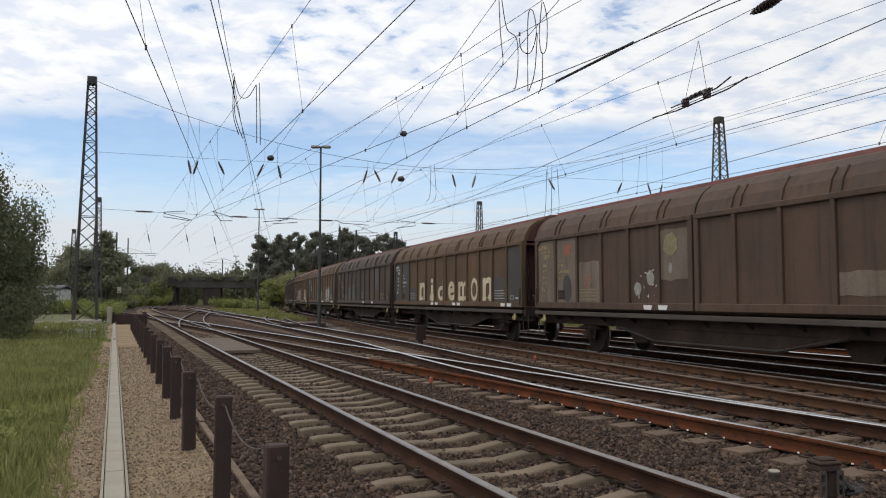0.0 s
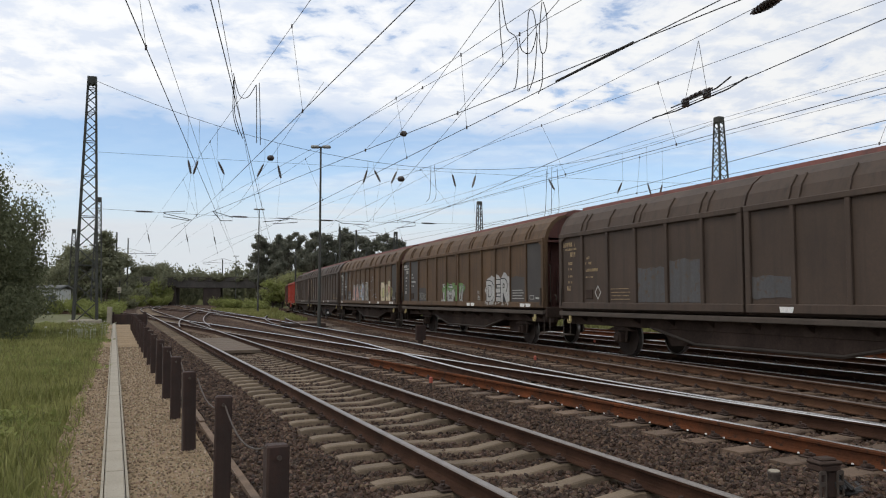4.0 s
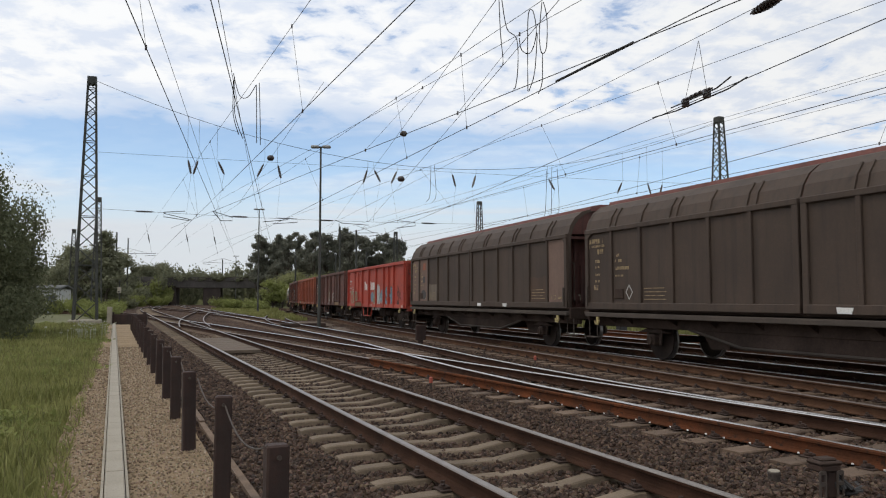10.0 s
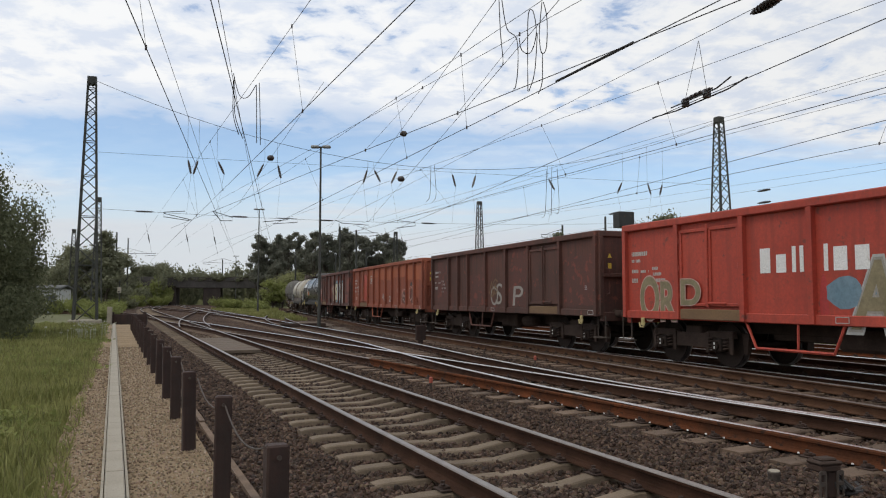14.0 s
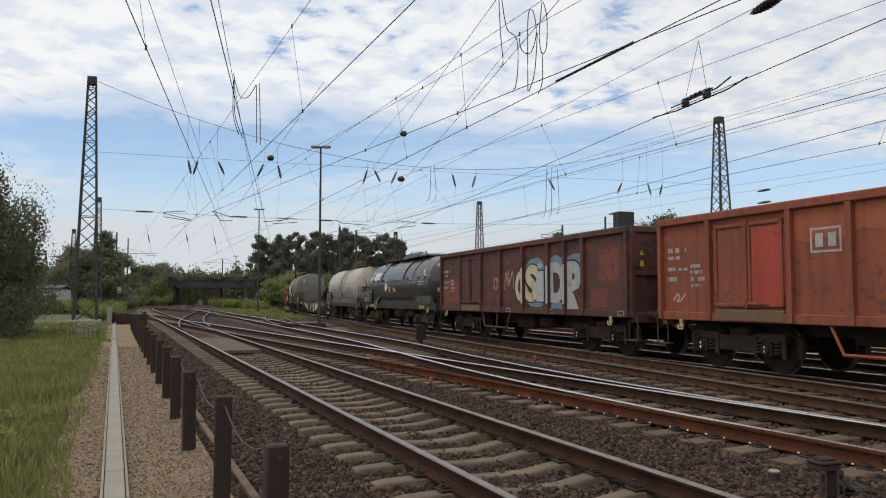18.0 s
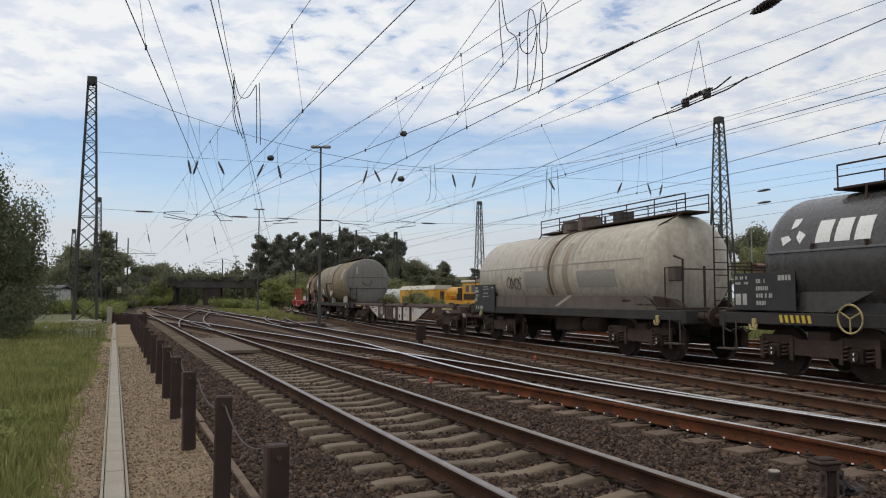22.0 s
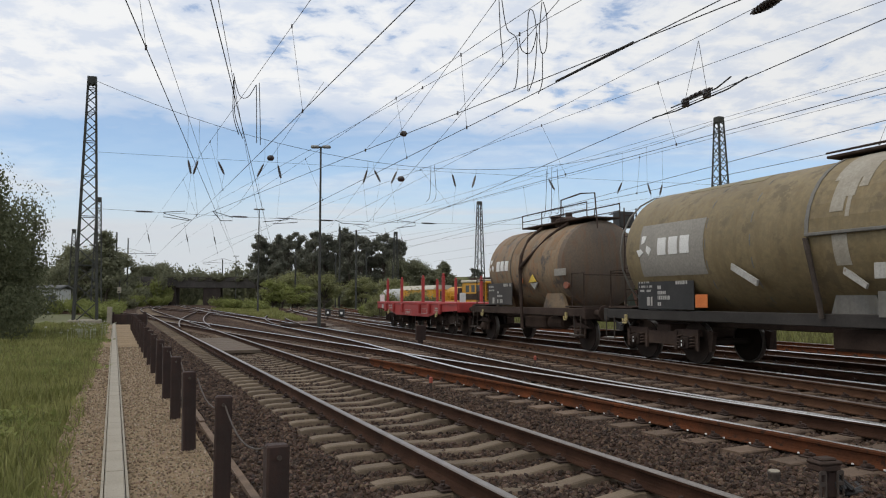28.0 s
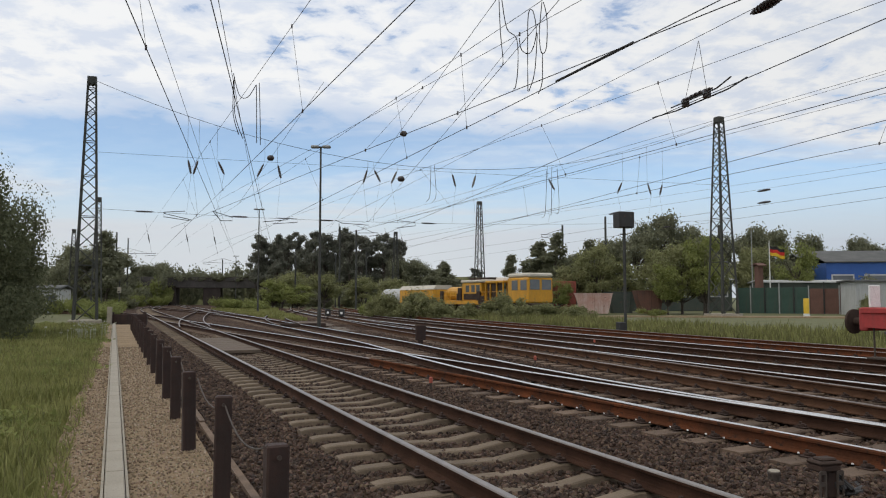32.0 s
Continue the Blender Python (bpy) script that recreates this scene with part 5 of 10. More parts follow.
def company_mark(parent, x, z, y, h, lean=0.0):
    """A three-winged white mark and three plain blocks for the owner's name."""

    def Y(zz):
        return y(zz) if callable(y) else y
    for k in range(3):
        a = math.pi / 2 + k * 2 * math.pi / 3
        c, s = math.cos(a), math.sin(a)
        r = h * 0.5
        pts = [(c * r * 0.28 - s * r * 0.34, s * r * 0.28 + c * r * 0.34), (c * r * 0.98 - s * r * 0.36, s * r * 0.98 + c * r * 0.36), (c * r * 0.98 + s * r * 0.30, s * r * 0.98 - c * r * 0.30), (c * r * 0.42 + s * r * 0.10, s * r * 0.42 - c * r * 0.10)]
        zz = [z + h / 2 + q for _, q in pts]
        v = [(x + h * 0.5 + p, Y(w) - 0.006, w) for (p, _), w in zip(pts, zz)] + [(x + h * 0.5 + p, Y(w) + 0.01, w) for (p, _), w in zip(pts, zz)]
        part("mark_wing", MB().add(v, [(0, 1, 2, 3), (7, 6, 5, 4), (0, 4, 5, 1), (1, 5, 6, 2), (2, 6, 7, 3), (3, 7, 4, 0)]), M_WHITE, parent, "white wing of the owner's mark")
    for k in range(3):
        mb = MB()
        a = x + h * 1.45 + k * h * 0.72
        n = 5
        for i in range(n):
            za, zb = z + h * (0.12 + 0.72 * i / n), z + h * (0.12 + 0.72 * (i + 1) / n)
            v = [(a, Y(za) - 0.006, za), (a + h * 0.55, Y(za) - 0.006, za), (a + h * 0.55, Y(zb) - 0.006, zb), (a, Y(zb) - 0.006, zb)]
            v += [(p[0], p[1] + 0.016, p[2]) for p in v]
            mb.add(v, [(0, 1, 2, 3), (7, 6, 5, 4), (0, 4, 5, 1), (1, 5, 6, 2), (2, 6, 7, 3), (3, 7, 4, 0)])
        part("mark_block", mb, M_WHITE, parent, "plain white block of the owner's mark")


def on_shell(r, zc):
    return lambda z: -math.sqrt(max(r * r - (z - zc) ** 2, 0.01))


def black_tank(L):
    body = L - 1.24
    hb = body / 2
    t = thing("tank_wagon", "glossy black bogie tank wagon with a top walkway", "tank wagon", "tank wagons of the goods train")
    r, zc = 1.27, 2.12
    part("tank_barrel", tank_shell(-hb + 0.75, hb - 0.35, r, zc, 0.62), M_TANKBLACK, t, smooth=True)
    for x in (-2.55, -1.15, 1.72, 3.25):
        part("band", arc_band(x - 0.03, x + 0.03, r, zc, 10, 170, th=0.028), M_TANKBLACK, t)
    part("insulation_cover", arc_band(-1.15, 1.72, r, zc, 10, 170, th=0.05), M_TANKBLACK, t)
    for s in (-1, 1):
        part("side_seam", MB().cbox(-hb + 1.2, hb - 0.75, *sorted((s * 1.255, s * 1.29)), 2.28, 2.32, 0.005), M_TANKSEAM, t, "paler steel seam along the shell")
    for x in (-4.2, -3.1, -2.1, -0.4, 0.4, 2.4, 4.2, 5.2):
        part("seam_clip", MB().cbox(x - 0.02, x + 0.02, -1.30, -1.24, 2.32, 2.42, 0.004), M_UNDER, t)
    for s in (-1, 1):
        y0, y1 = sorted((s * 1.08, s * 1.14))
        for e in (-1, 1):
            part("skirt", MB().prism([(e * 3.05, 1.58), (e * 3.9, 1.20), (e * 6.0, 1.20), (e * 5.5, 1.62)], y0, y1), M_TANKBLACK, t, "folded black end skirt")
    walkway(t, -4.3, 3.4, zc + r + 0.02, 0.6, rail_x=(-4.2, -0.4))
    part("dome_cover", MB().prism([(-0.3, zc + r), (0.0, zc + r + 0.16), (0.9, zc + r + 0.26), (2.1, zc + r + 0.22), (2.4, zc + r + 0.05)], -0.7, 0.7), M_TANKBLACK, t)
    part("valve_housing", MB().cbox(-1.5, -0.7, -0.5, 0.5, zc + r, zc + r + 0.3, 0.04), M_UNDER, t)
    part("walkway_rail", MB().tube([(0.9, -0.6, zc + r + 0.05), (0.9, -0.6, zc + r + 0.34), (3.3, -0.6, zc + r + 0.20), (3.4, -0.6, zc + r + 0.05)], 0.018, 6), M_UNDER, t)
    for x in (-3.6, -2.0, -0.2, 1.4, 3.0):
        part("walkway_bracket", MB().tube([(x, -0.6, zc + r + 0.03), (x + 0.06, -0.72, zc + r - 0.24)], 0.022, 5), M_UNDER, t)
    end_ladder(t, -hb + 0.55, 1.2, zc + r, 0.6)
    company_mark(t, -4.98, 2.36, on_shell(r, zc), 0.56)
    ys = -1.285
    mb = MB().add([(-1.78, ys, 2.03), (-1.47, ys, 2.28), (-1.16, ys, 2.03), (-1.47, ys, 1.78), (-1.78, ys + .01, 2.03), (-1.47, ys + .01, 2.28), (-1.16, ys + .01, 2.03), (-1.47, ys + .01, 1.78)],
                  [(0, 1, 2, 3), (7, 6, 5, 4), (0, 4, 5, 1), (1, 5, 6, 2), (2, 6, 7, 3), (3, 7, 4, 0)])
    dia = part("hazard_diamond", mb, M_WHITE, t, "white and red hazard diamond")
    part("diamond_mark", MB().prism([(-1.58, 2.12), (-1.36, 2.12), (-1.47, 1.96)], ys - 0.006, ys - 0.001), M_RED, dia, "red wedge on the diamond")
    plate(t, -0.91, 1.77, 0.38, 0.26, -1.265, M_SIGNORANGE, "hazard_plate", "orange hazard plate")
    part("data_plate", MB().prism([(-0.06, 1.82), (0.34, 1.78), (0.30, 1.94), (-0.08, 1.96)], -1.29, -1.26), M_LETTER, t, "pale tilted plate")
    plate(t, 4.86, 2.36, 0.28, 0.34, on_shell(r, zc)(2.5), M_WHITE, "anchor_plate", "white square sign")
    part("anchor_mark", MB().box(4.985, 5.015, -1.262, -1.256, 2.42, 2.64).box(4.93, 5.07, -1.262, -1.256, 2.42, 2.45).box(4.95, 5.05, -1.262, -1.256, 2.57, 2.59), M_BLACK, t, "black anchor shape on the sign")
    bars(t, [(4.18, 2.18, 0.9, 0.04), (4.2, 2.04, 0.3, 0.09), (4.62, 2.04, 0.12, 0.1), (4.85, 2.04, 0.28, 0.10)], -1.275)
    plate(t, 6.0, 1.74, 0.30, 0.18, -0.95, M_SILVERPATCH, "end_plate", "pale plate on the tank end")
    board = plate(t, -6.15, 1.22, 1.55, 0.72, -1.25, M_BLACK, "data_board", "black lettering board")
    bars(board, [(-6.1, 1.82, 0.36, 0.06), (-6.1, 1.72, 0.34, 0.05), (-5.55, 1.74, 0.26, 0.08), (-5.55, 1.60, 0.3, 0.08), (-5.55, 1.46, 0.4, 0.08), (-6.1, 1.32, 0.34, 0.22), (-5.0, 1.78, 0.3, 0.10), (-5.55, 1.32, 0.26, 0.08)], -1.271)
    wheel = MB()
    hx = -3.4
    for i in range(20):
        a, b = 2 * math.pi * i / 20, 2 * math.pi * (i + 1) / 20
        wheel.cyl((hx + 0.24 * math.cos(a), -1.34, 1.1 + 0.24 * math.sin(a)), (hx + 0.24 * math.cos(b), -1.34, 1.1 + 0.24 * math.sin(b)), 0.018, 5)
    for q in (0.5, 2.6, 4.7):
        wheel.cyl((hx, -1.34, 1.1), (hx + 0.23 * math.cos(q), -1.34, 1.1 + 0.23 * math.sin(q)), 0.014, 5)
    part("handbrake_wheel", wheel, M_HOOK, t, "faded yellow handbrake wheel")
    for x in (-5.0, 4.25):
        sm = MB()
        for k in range(6):
            sm.prism([(x + k * 0.13, 1.0), (x + k * 0.13 + 0.07, 1.0), (x + k * 0.13 + 0.04, 1.14), (x + k * 0.13 - 0.03, 1.14)], -1.246, -1.241)
        tagged(part("warning_stripes", sm, M_YELLOW, t, "slanted yellow warning stripes"), kind="stuff")
    part("brake_cylinder", MB().lathe([(-0.9, 0.1), (-0.85, 0.2), (0.2, 0.2), (0.25, 0.1)], 14, "x", (0, -0.8, 0.72)), M_UNDER, t)
    part("frame_truss", MB().prism([(-3.0, 0.98), (-2.2, 0.66), (2.2, 0.66), (3.0, 0.98)], -0.42, -0.34), M_UNDER, t)
    # added black plates stand for the shade below the barrel
    for s in (-1, 1):
        part("under_girder", MB().prism([(-3.3, 1.56), (3.2, 1.56), (3.9, 1.18), (-4.0, 1.18)], *sorted((s * 0.92, s * 1.02))), M_BLACK, t, "black plate added for the shade under the tank")
    tank_frame(t, L, body, M_FRAMEGREY, "bogie", hb - 2.15)
    return t


def grey_tank(L):
    body = L - 1.24
    hb = body / 2
    t = thing("tank_wagon", "stained light grey bogie tank wagon with railed walkway", "tank wagon", "tank wagons of the goods train")
    r, zc = 1.27, 2.20
    part("tank_barrel", tank_shell(-hb + 0.38, hb - 1.0, r, zc, 0.42), M_TANKGREY, t, smooth=True)
    part("band", arc_band(-0.14, -0.05, r, zc, -30, 178, th=0.035), M_TANKSKIRT, t)
    for x in (-3.9, -2.0, 1.55, 3.5):
        part("weld_seam", arc_band(x - 0.012, x + 0.012, r, zc, -60, 240, th=0.006), M_SILVERPATCH, t)
    part("band", arc_band(hb - 1.46, hb - 1.42, r, zc, -60, 240, th=0.015), M_TANKGREY, t)
    rng = random.Random(61)
    for a, b, lo, q in ((-1.35, -1.25, 8, 86), (-0.95, -0.80, -12, 88), (-0.62, -0.55, 20, 88), (0.22, 0.34, 0, 88), (0.55, 0.62, 22, 88), (1.05, 1.25, 14, 84), (1.45, 1.55, 30, 86), (-1.62, -1.56, 26, 84)):
        part("spill_streak", arc_band(a, b, r, zc, lo, q, th=0.004 + rng.uniform(0, 0.002)), M_PALE, t, "pale dried spill down the shell")
    for a, b, lo, q in ((0.02, 0.2, -30, 70), (0.7, 1.0, -34, 40), (-0.45, -0.2, -30, 50)):
        part("shell_stain", arc_band(a, b, r, zc, lo, q, th=0.003), M_TANKSTAIN, t, "brownish run of dirt down the shell")
    part("grey_patch", arc_band(1.5, 3.4, r, zc, -21, 0, th=0.006), M_SILVERPATCH, t, "darker grey repainted patch")
    part("grey_patch", arc_band(-1.7, -0.2, r, zc, -20, 4, th=0.005), M_SILVERPATCH, t, "darker grey repainted patch")
    part("seam", arc_band(-hb + 0.9, hb - 1.5, r, zc, 9, 10, n=3, th=0.01), M_SILVERPATCH, t)
    for s in (-1, 1):
        y0, y1 = sorted((s * 1.14, s * 1.19))
        part("skirt", MB().prism([(-hb + 0.9, 0.98), (-hb + 1.4, 1.55), (4.5, 1.50), (5.3, 1.0)], y0, y1), M_TANKSKIRT, t, "dirty grey lower skirt")
    part("spill_streak", MB().prism([(0.1, 1.22), (0.3, 1.22), (1.2, 1.54), (0.95, 1.54)], -1.198, -1.19), M_PALE, t, "pale slanting spill on the skirt")
    walkway(t, -2.3, hb - 1.0, zc + r + 0.03, 0.34)
    part("walkway_strut", MB().tube([(-2.3, -0.34, zc + r + 0.03), (-1.9, -0.75, zc + r - 0.3)], 0.02, 5).tube([(hb - 1.1, -0.34, zc + r + 0.03), (hb - 1.45, -0.8, zc + r - 0.28)], 0.02, 5), M_UNDER, t)
    for x, h in ((-0.72, 0.30), (0.15, 0.34)):
        part("filling_dome", MB().lathe([(zc + r - 0.02, 0.36), (zc + r + h, 0.36), (zc + r + h + 0.03, 0.38), (zc + r + h + 0.06, 0.30)], 20, "z", (x, 0, 0)), M_TANKSKIRT, t)
    end_ladder(t, hb - 0.75, 1.2, zc + r + 0.3, 0.45)
    part("end_pipe", MB().tube([(hb - 0.7, -0.7, 1.3), (hb - 0.68, -0.7, 2.35), (hb - 1.0, -0.7, 2.45)], 0.03, 6), M_UNDER, t)
    part("end_pipe", MB().tube([(hb - 0.55, -0.2, 1.2), (hb - 0.55, -0.2, 2.2)], 0.03, 6), M_UNDER, t)
    part("valve_box", MB().cbox(hb - 0.98, hb - 0.72, -0.9, -0.62, 1.85, 2.2, 0.02), M_TANKSKIRT, t)
    part("end_brace", MB().prism([(hb - 1.1, 1.24), (hb - 1.3, 1.5), (hb - 0.6, 1.42), (hb - 0.2, 1.24)], -1.1, -0.9), M_UNDER, t)
    scribble(t, [("ring", -3.0, 1.78, 0.34, 0.36), ("loop", -2.75, 1.72, 0.4, 0.42), ("ring", -2.4, 1.76, 0.3, 0.34), ("wave", -2.15, 1.72, 0.26, 0.4)], -1.272, M_SPRAYBLACK, 0.035, "dark sprayed loops")
    board = plate(t, -hb + 0.3, 1.0, 1.75, 0.93, -1.25, M_BLACK, "data_board", "black lettering board")
    bars(board, [(-hb + 0.36, 1.80, 0.22, 0.05), (-hb + 0.34, 1.66, 0.34, 0.10), (-hb + 0.36, 1.52, 0.34, 0.08), (-hb + 0.36, 1.34, 0.2, 0.14), (-hb + 1.05, 1.84, 0.45, 0.035), (-hb + 1.05, 1.76, 0.5, 0.03), (-hb + 1.1, 1.62, 0.4, 0.03), (-hb + 1.05, 1.50, 0.5, 0.035), (-hb + 0.45, 1.08, 0.62, 0.11), (-hb + 1.75, 1.80, 0.2, 0.04)], -1.273)
    bars(t, [(3.6, 1.36, 0.35, 0.06), (4.2, 1.28, 0.7, 0.04)], -1.192, M_UNDER, label="small dark markings")
    tank_frame(t, L, body, M_FRAMEGREY, "bogie", hb - 1.95)
    return t


def container_flat(L):
    body = L - 1.24
    hb = body / 2
    t = thing("container_flat_wagon", "empty container wagon with white and brown side panels", "flat wagon")
    for s in (-1, 1):
        part("side_sill", MB().cbox(-hb, hb, s * 1.1 - 0.08, s * 1.1 + 0.08, 1.06, 1.16, 0.012), M_FLATBROWN, t)
        y0, y1 = sorted((s * 1.04, s * 1.12))
        web = [(-5.75, 1.06), (-3.3, 0.40), (3.3, 0.40), (5.75, 1.06)]
        part("web_plate", MB().prism(web, y0, y1), M_FLATBROWN, t)
        y2, y3 = (-1.135, -1.12) if s < 0 else (1.12, 1.135)
        for x0, x1, lo in ((-3.08, -2.52, 0.62), (-2.42, -2.02, 0.42), (0.62, 1.18, 0.42), (1.54, 2.46, 0.42)):
            part("white_panel", MB().box(x0, x1, y2, y3, lo, 1.04 if lo > 0.5 or x0 > 0 else 0.58), M_FLATWHITE, t, "chalky white painted panel")
        part("white_panel", MB().prism(blob(-0.16, 0.72, 0.4, 0.62, 44, 14), y2, y3), M_FLATWHITE, t, "chalky white rounded patch")
        for e, x in ((-1, 3.45), (1, 2.95)):
            pts = [(e * x, 1.04), (e * x, 0.42), (e * 3.5, 0.43), (e * 5.55, 1.04)]
            part("white_panel", MB().prism(pts, y2, y3), M_FLATWHITE, t, "chalky white painted panel")
        part("recess_frame", MB().cbox(-1.5, -0.7, *sorted((s * 1.118, s * 1.128)), 0.52, 0.94, 0.01), M_UNDER, t, "darker pressed panel")
        for x in (-3.25, -1.9, -0.45, 0.35, 1.36, 2.70):
            part("web_rib", MB().cbox(x - 0.05, x + 0.05, *sorted((s * 1.12, s * 1.17)), 0.40, 1.06, 0.01), M_FLATBROWN, t)
        for x in (-hb + 0.6, -2.0, 2.0, hb - 0.6):
            part("container_lock", MB().cbox(x - 0.14, x + 0.14, *sorted((s * 1.05, s * 1.24)), 1.08, 1.24, 0.02), M_UNDER, t)
    for x in [-hb + 0.1 + i * (body - 0.2) / 9 for i in range(10)]:
        part("cross_beam", MB().cbox(x - 0.08, x + 0.08, -1.1, 1.1, 0.98, 1.12, 0.015), M_FLATBROWN, t)
    part("centre_sill", MB().cbox(-hb, hb, -0.3, 0.3, 0.7, 1.1, 0.02), M_FLATBROWN, t)
    for e in (-1, 1):
        part("headstock", MB().cbox(e * hb - 0.1, e * hb + 0.1, -1.25, 1.25, 0.88, 1.16, 0.02), M_FLATBROWN, t)
        part("end_handle", MB().cbox(e * (hb - 1.6) - 0.6, e * (hb - 1.6) + 0.6, -1.2, -1.14, 0.99, 1.05, 0.012), M_HOOK, t, "worn yellow marking bar")
    w = MB()
    ring_shape(w, -2.82, 0.83, 0.21, -1.17, 0.035)
    for q in (0.5, 2.6, 4.7):
        ribbon(w, [(-2.82, 0.83), (-2.82 + 0.19 * math.cos(q), 0.83 + 0.19 * math.sin(q))], 0.03, -1.17)
    part("handbrake_wheel", w, M_UNDER, t)
    bars(t, [(-4.9, 0.93, 0.6, 0.07), (-4.2, 0.82, 0.5, 0.04), (-4.2, 0.74, 0.4, 0.04), (1.9, 0.9, 0.25, 0.05), (1.7, 0.66, 0.3, 0.03), (1.7, 0.6, 0.25, 0.03), (3.05, 0.92, 0.25, 0.03), (3.05, 0.85, 0.2, 0.03), (4.0, 0.98, 0.5, 0.03), (0.75, 0.9, 0.2, 0.03)], -1.137, M_UNDER, label="rows of small dark markings")
    part("warning_triangle", MB().prism([(3.1, 0.50), (3.34, 0.50), (3.22, 0.70)], -1.141, -1.137), M_YELLOW, t, "small yellow warning triangle")
    part("valve_block", MB().cbox(0.82, 0.98, -1.16, -1.135, 0.55, 0.68, 0.01).cyl((0.9, -1.15, 0.5), (0.9, -1.15, 0.6), 0.03, 8), M_SILL, t)
    for x in (-7.6, 7.6):
        bogie(t, x)
    buffers(t, L / 2, M_UNDER, 0.62)
    for e in (-1, 1):
        tow_hook(t, e * (hb - 3.2), -1.2, 0.98)
    return t


def olive_tank(L):
    body = L - 1.24
    hb = body / 2
    t = thing("tank_wagon", "long weathered olive bogie tank wagon on a grey frame", "tank wagon", "tank wagons of the goods train")
    r, zc = 1.46, 2.55
    part("tank_barrel", tank_shell(-hb + 0.95, hb - 0.25, r, zc, 0.3), M_TANKOLIVE, t, smooth=True)
    part("tank_end", MB().lathe([(hb - 0.36, r + 0.003), (hb - 0.32, r - 0.02), (hb - 0.28, r - 0.1), (hb - 0.22, r * 0.6), (hb - 0.20, 0.05)], 36, "x", (0, 0, zc)), M_TANKEND, t, "dull grey tank end", True)
    ring = MB()
    for i in range(5, 14):
        a0, a1 = 2 * math.pi * i / 18 + 1.6, 2 * math.pi * (i + 1) / 18 + 1.6
        ring.cyl((hb - 0.19, 0.3 * math.cos(a0), zc + 0.05 + 0.3 * math.sin(a0)), (hb - 0.19, 0.3 * math.cos(a1), zc + 0.05 + 0.3 * math.sin(a1)), 0.02, 5)
    part("end_scrawl", ring, M_SILL, t, "dark sprayed scrawl")
    part("end_seam", MB().cyl((hb - 0.215, -1.3, zc + 0.25), (hb - 0.205, 1.3, zc + 0.25), 0.012, 5), M_SILL, t)
    part("end_mark", MB().cbox(hb - 0.19, hb - 0.17, -0.75, -0.62, zc + 0.5, zc + 0.9, 0.005), M_LETTER, t)
    part("end_collar", arc_band(-hb + 0.98, -hb + 1.02, r, zc, -70, 250, th=0.012), M_TANKEND, t)
    for x in (-3.15, -1.88, 2.62, 3.8, 5.2):
        part("weld_seam", arc_band(x - 0.014, x + 0.014, r, zc, -70, 250, th=0.009), M_TANKEND, t)
    part("insulation_cover", arc_band(-0.46, 2.02, r, zc, 1, 179, th=0.035), M_TANKOLIVE, t)
    part("cover_rim", arc_band(-0.52, -0.44, r, zc, 0, 180, th=0.05), M_TANKEND, t)
    part("cover_rim", arc_band(1.98, 2.06, r, zc, 0, 180, th=0.05), M_TANKEND, t)
    part("cover_rim", MB().cbox(-0.5, 2.04, -1.53, -1.44, 2.53, 2.59, 0.01), M_TANKEND, t)
    rng = random.Random(8)
    for x0, x1, lo, hi in ((-0.12, 0.55, 38, 88), (-0.02, 0.25, 14, 40), (0.30, 0.38, 10, 40), (0.62, 0.8, 52, 88), (0.9, 1.25, 66, 88), (0.05, 0.42, 24, 60), (0.45, 0.62, 30, 60)):
        part("spill_streak", arc_band(x0, x1, r, zc, lo, hi, th=0.038 + rng.uniform(0, 0.003)), M_PALE, t, "pale dried spill down the shell")
    part("spill_streak", arc_band(0.02, 0.32, r, zc, -22, -1, th=0.006), M_PALE, t, "pale dried spill down the shell")
    for x0, x1, lo, hi in ((-4.6, -3.2, 62, 80), (-2.9, -2.2, 60, 84), (2.1, 2.6, 40, 86), (3.0, 3.7, 30, 80)):
        part("lichen_patch", arc_band(x0, x1, r, zc, lo, hi, th=0.004), M_SPRAYOLIVE, t, "ochre lichen bloom on the shell")
    part("drain_pipe", MB().tube([(-0.5, -1.51, 2.50), (-0.46, -1.50, 2.3), (-0.40, -1.36, 1.5), (-0.38, -1.30, 1.1)], 0.05, 8), M_SILL, t)
    walkway(t, -0.9, hb - 0.7, zc + r + 0.03, 0.5, rail=False)
    part("valve_cover", MB().cbox(0.9, 2.3, -0.45, 0.45, zc + r, zc + r + 0.15, 0.03), M_UNDER, t)
    part("walkway_edge", MB().tube([(-0.9, -0.5, zc + r + 0.13), (hb - 0.7, -0.5, zc + r + 0.13)], 0.02, 5), M_UNDER, t)
    part("owner_panel", arc_band(-5.4, -3.2, r, zc, -24, 24, th=0.006), M_SILVERPATCH, t, "grey repainted panel")
    company_mark(t, -5.5, 2.36, lambda z: on_shell(r, zc)(z) - 0.012, 0.54)
    ys = on_shell(r, zc)(1.9) - 0.03
    part("caution_label", MB().prism([(-2.4, 2.02), (-2.38, 2.14), (-1.7, 1.80), (-1.72, 1.68)], -1.47, -1.42), M_LETTER, t, "pale slanted label")
    part("caution_label", MB().prism([(0.12, 1.86), (0.14, 1.98), (0.58, 1.68), (0.55, 1.60)], ys - 0.01, ys + 0.04), M_LETTER, t, "pale slanted label")
    plate(t, 0.75, 1.76, 0.88, 0.26, -1.37, M_LETTER, "data_plate", "white data plate")
    plate(t, 0.72, 1.14, 0.74, 0.42, -1.27, M_TANKEND, "valve_hatch", "grey hatch plate")
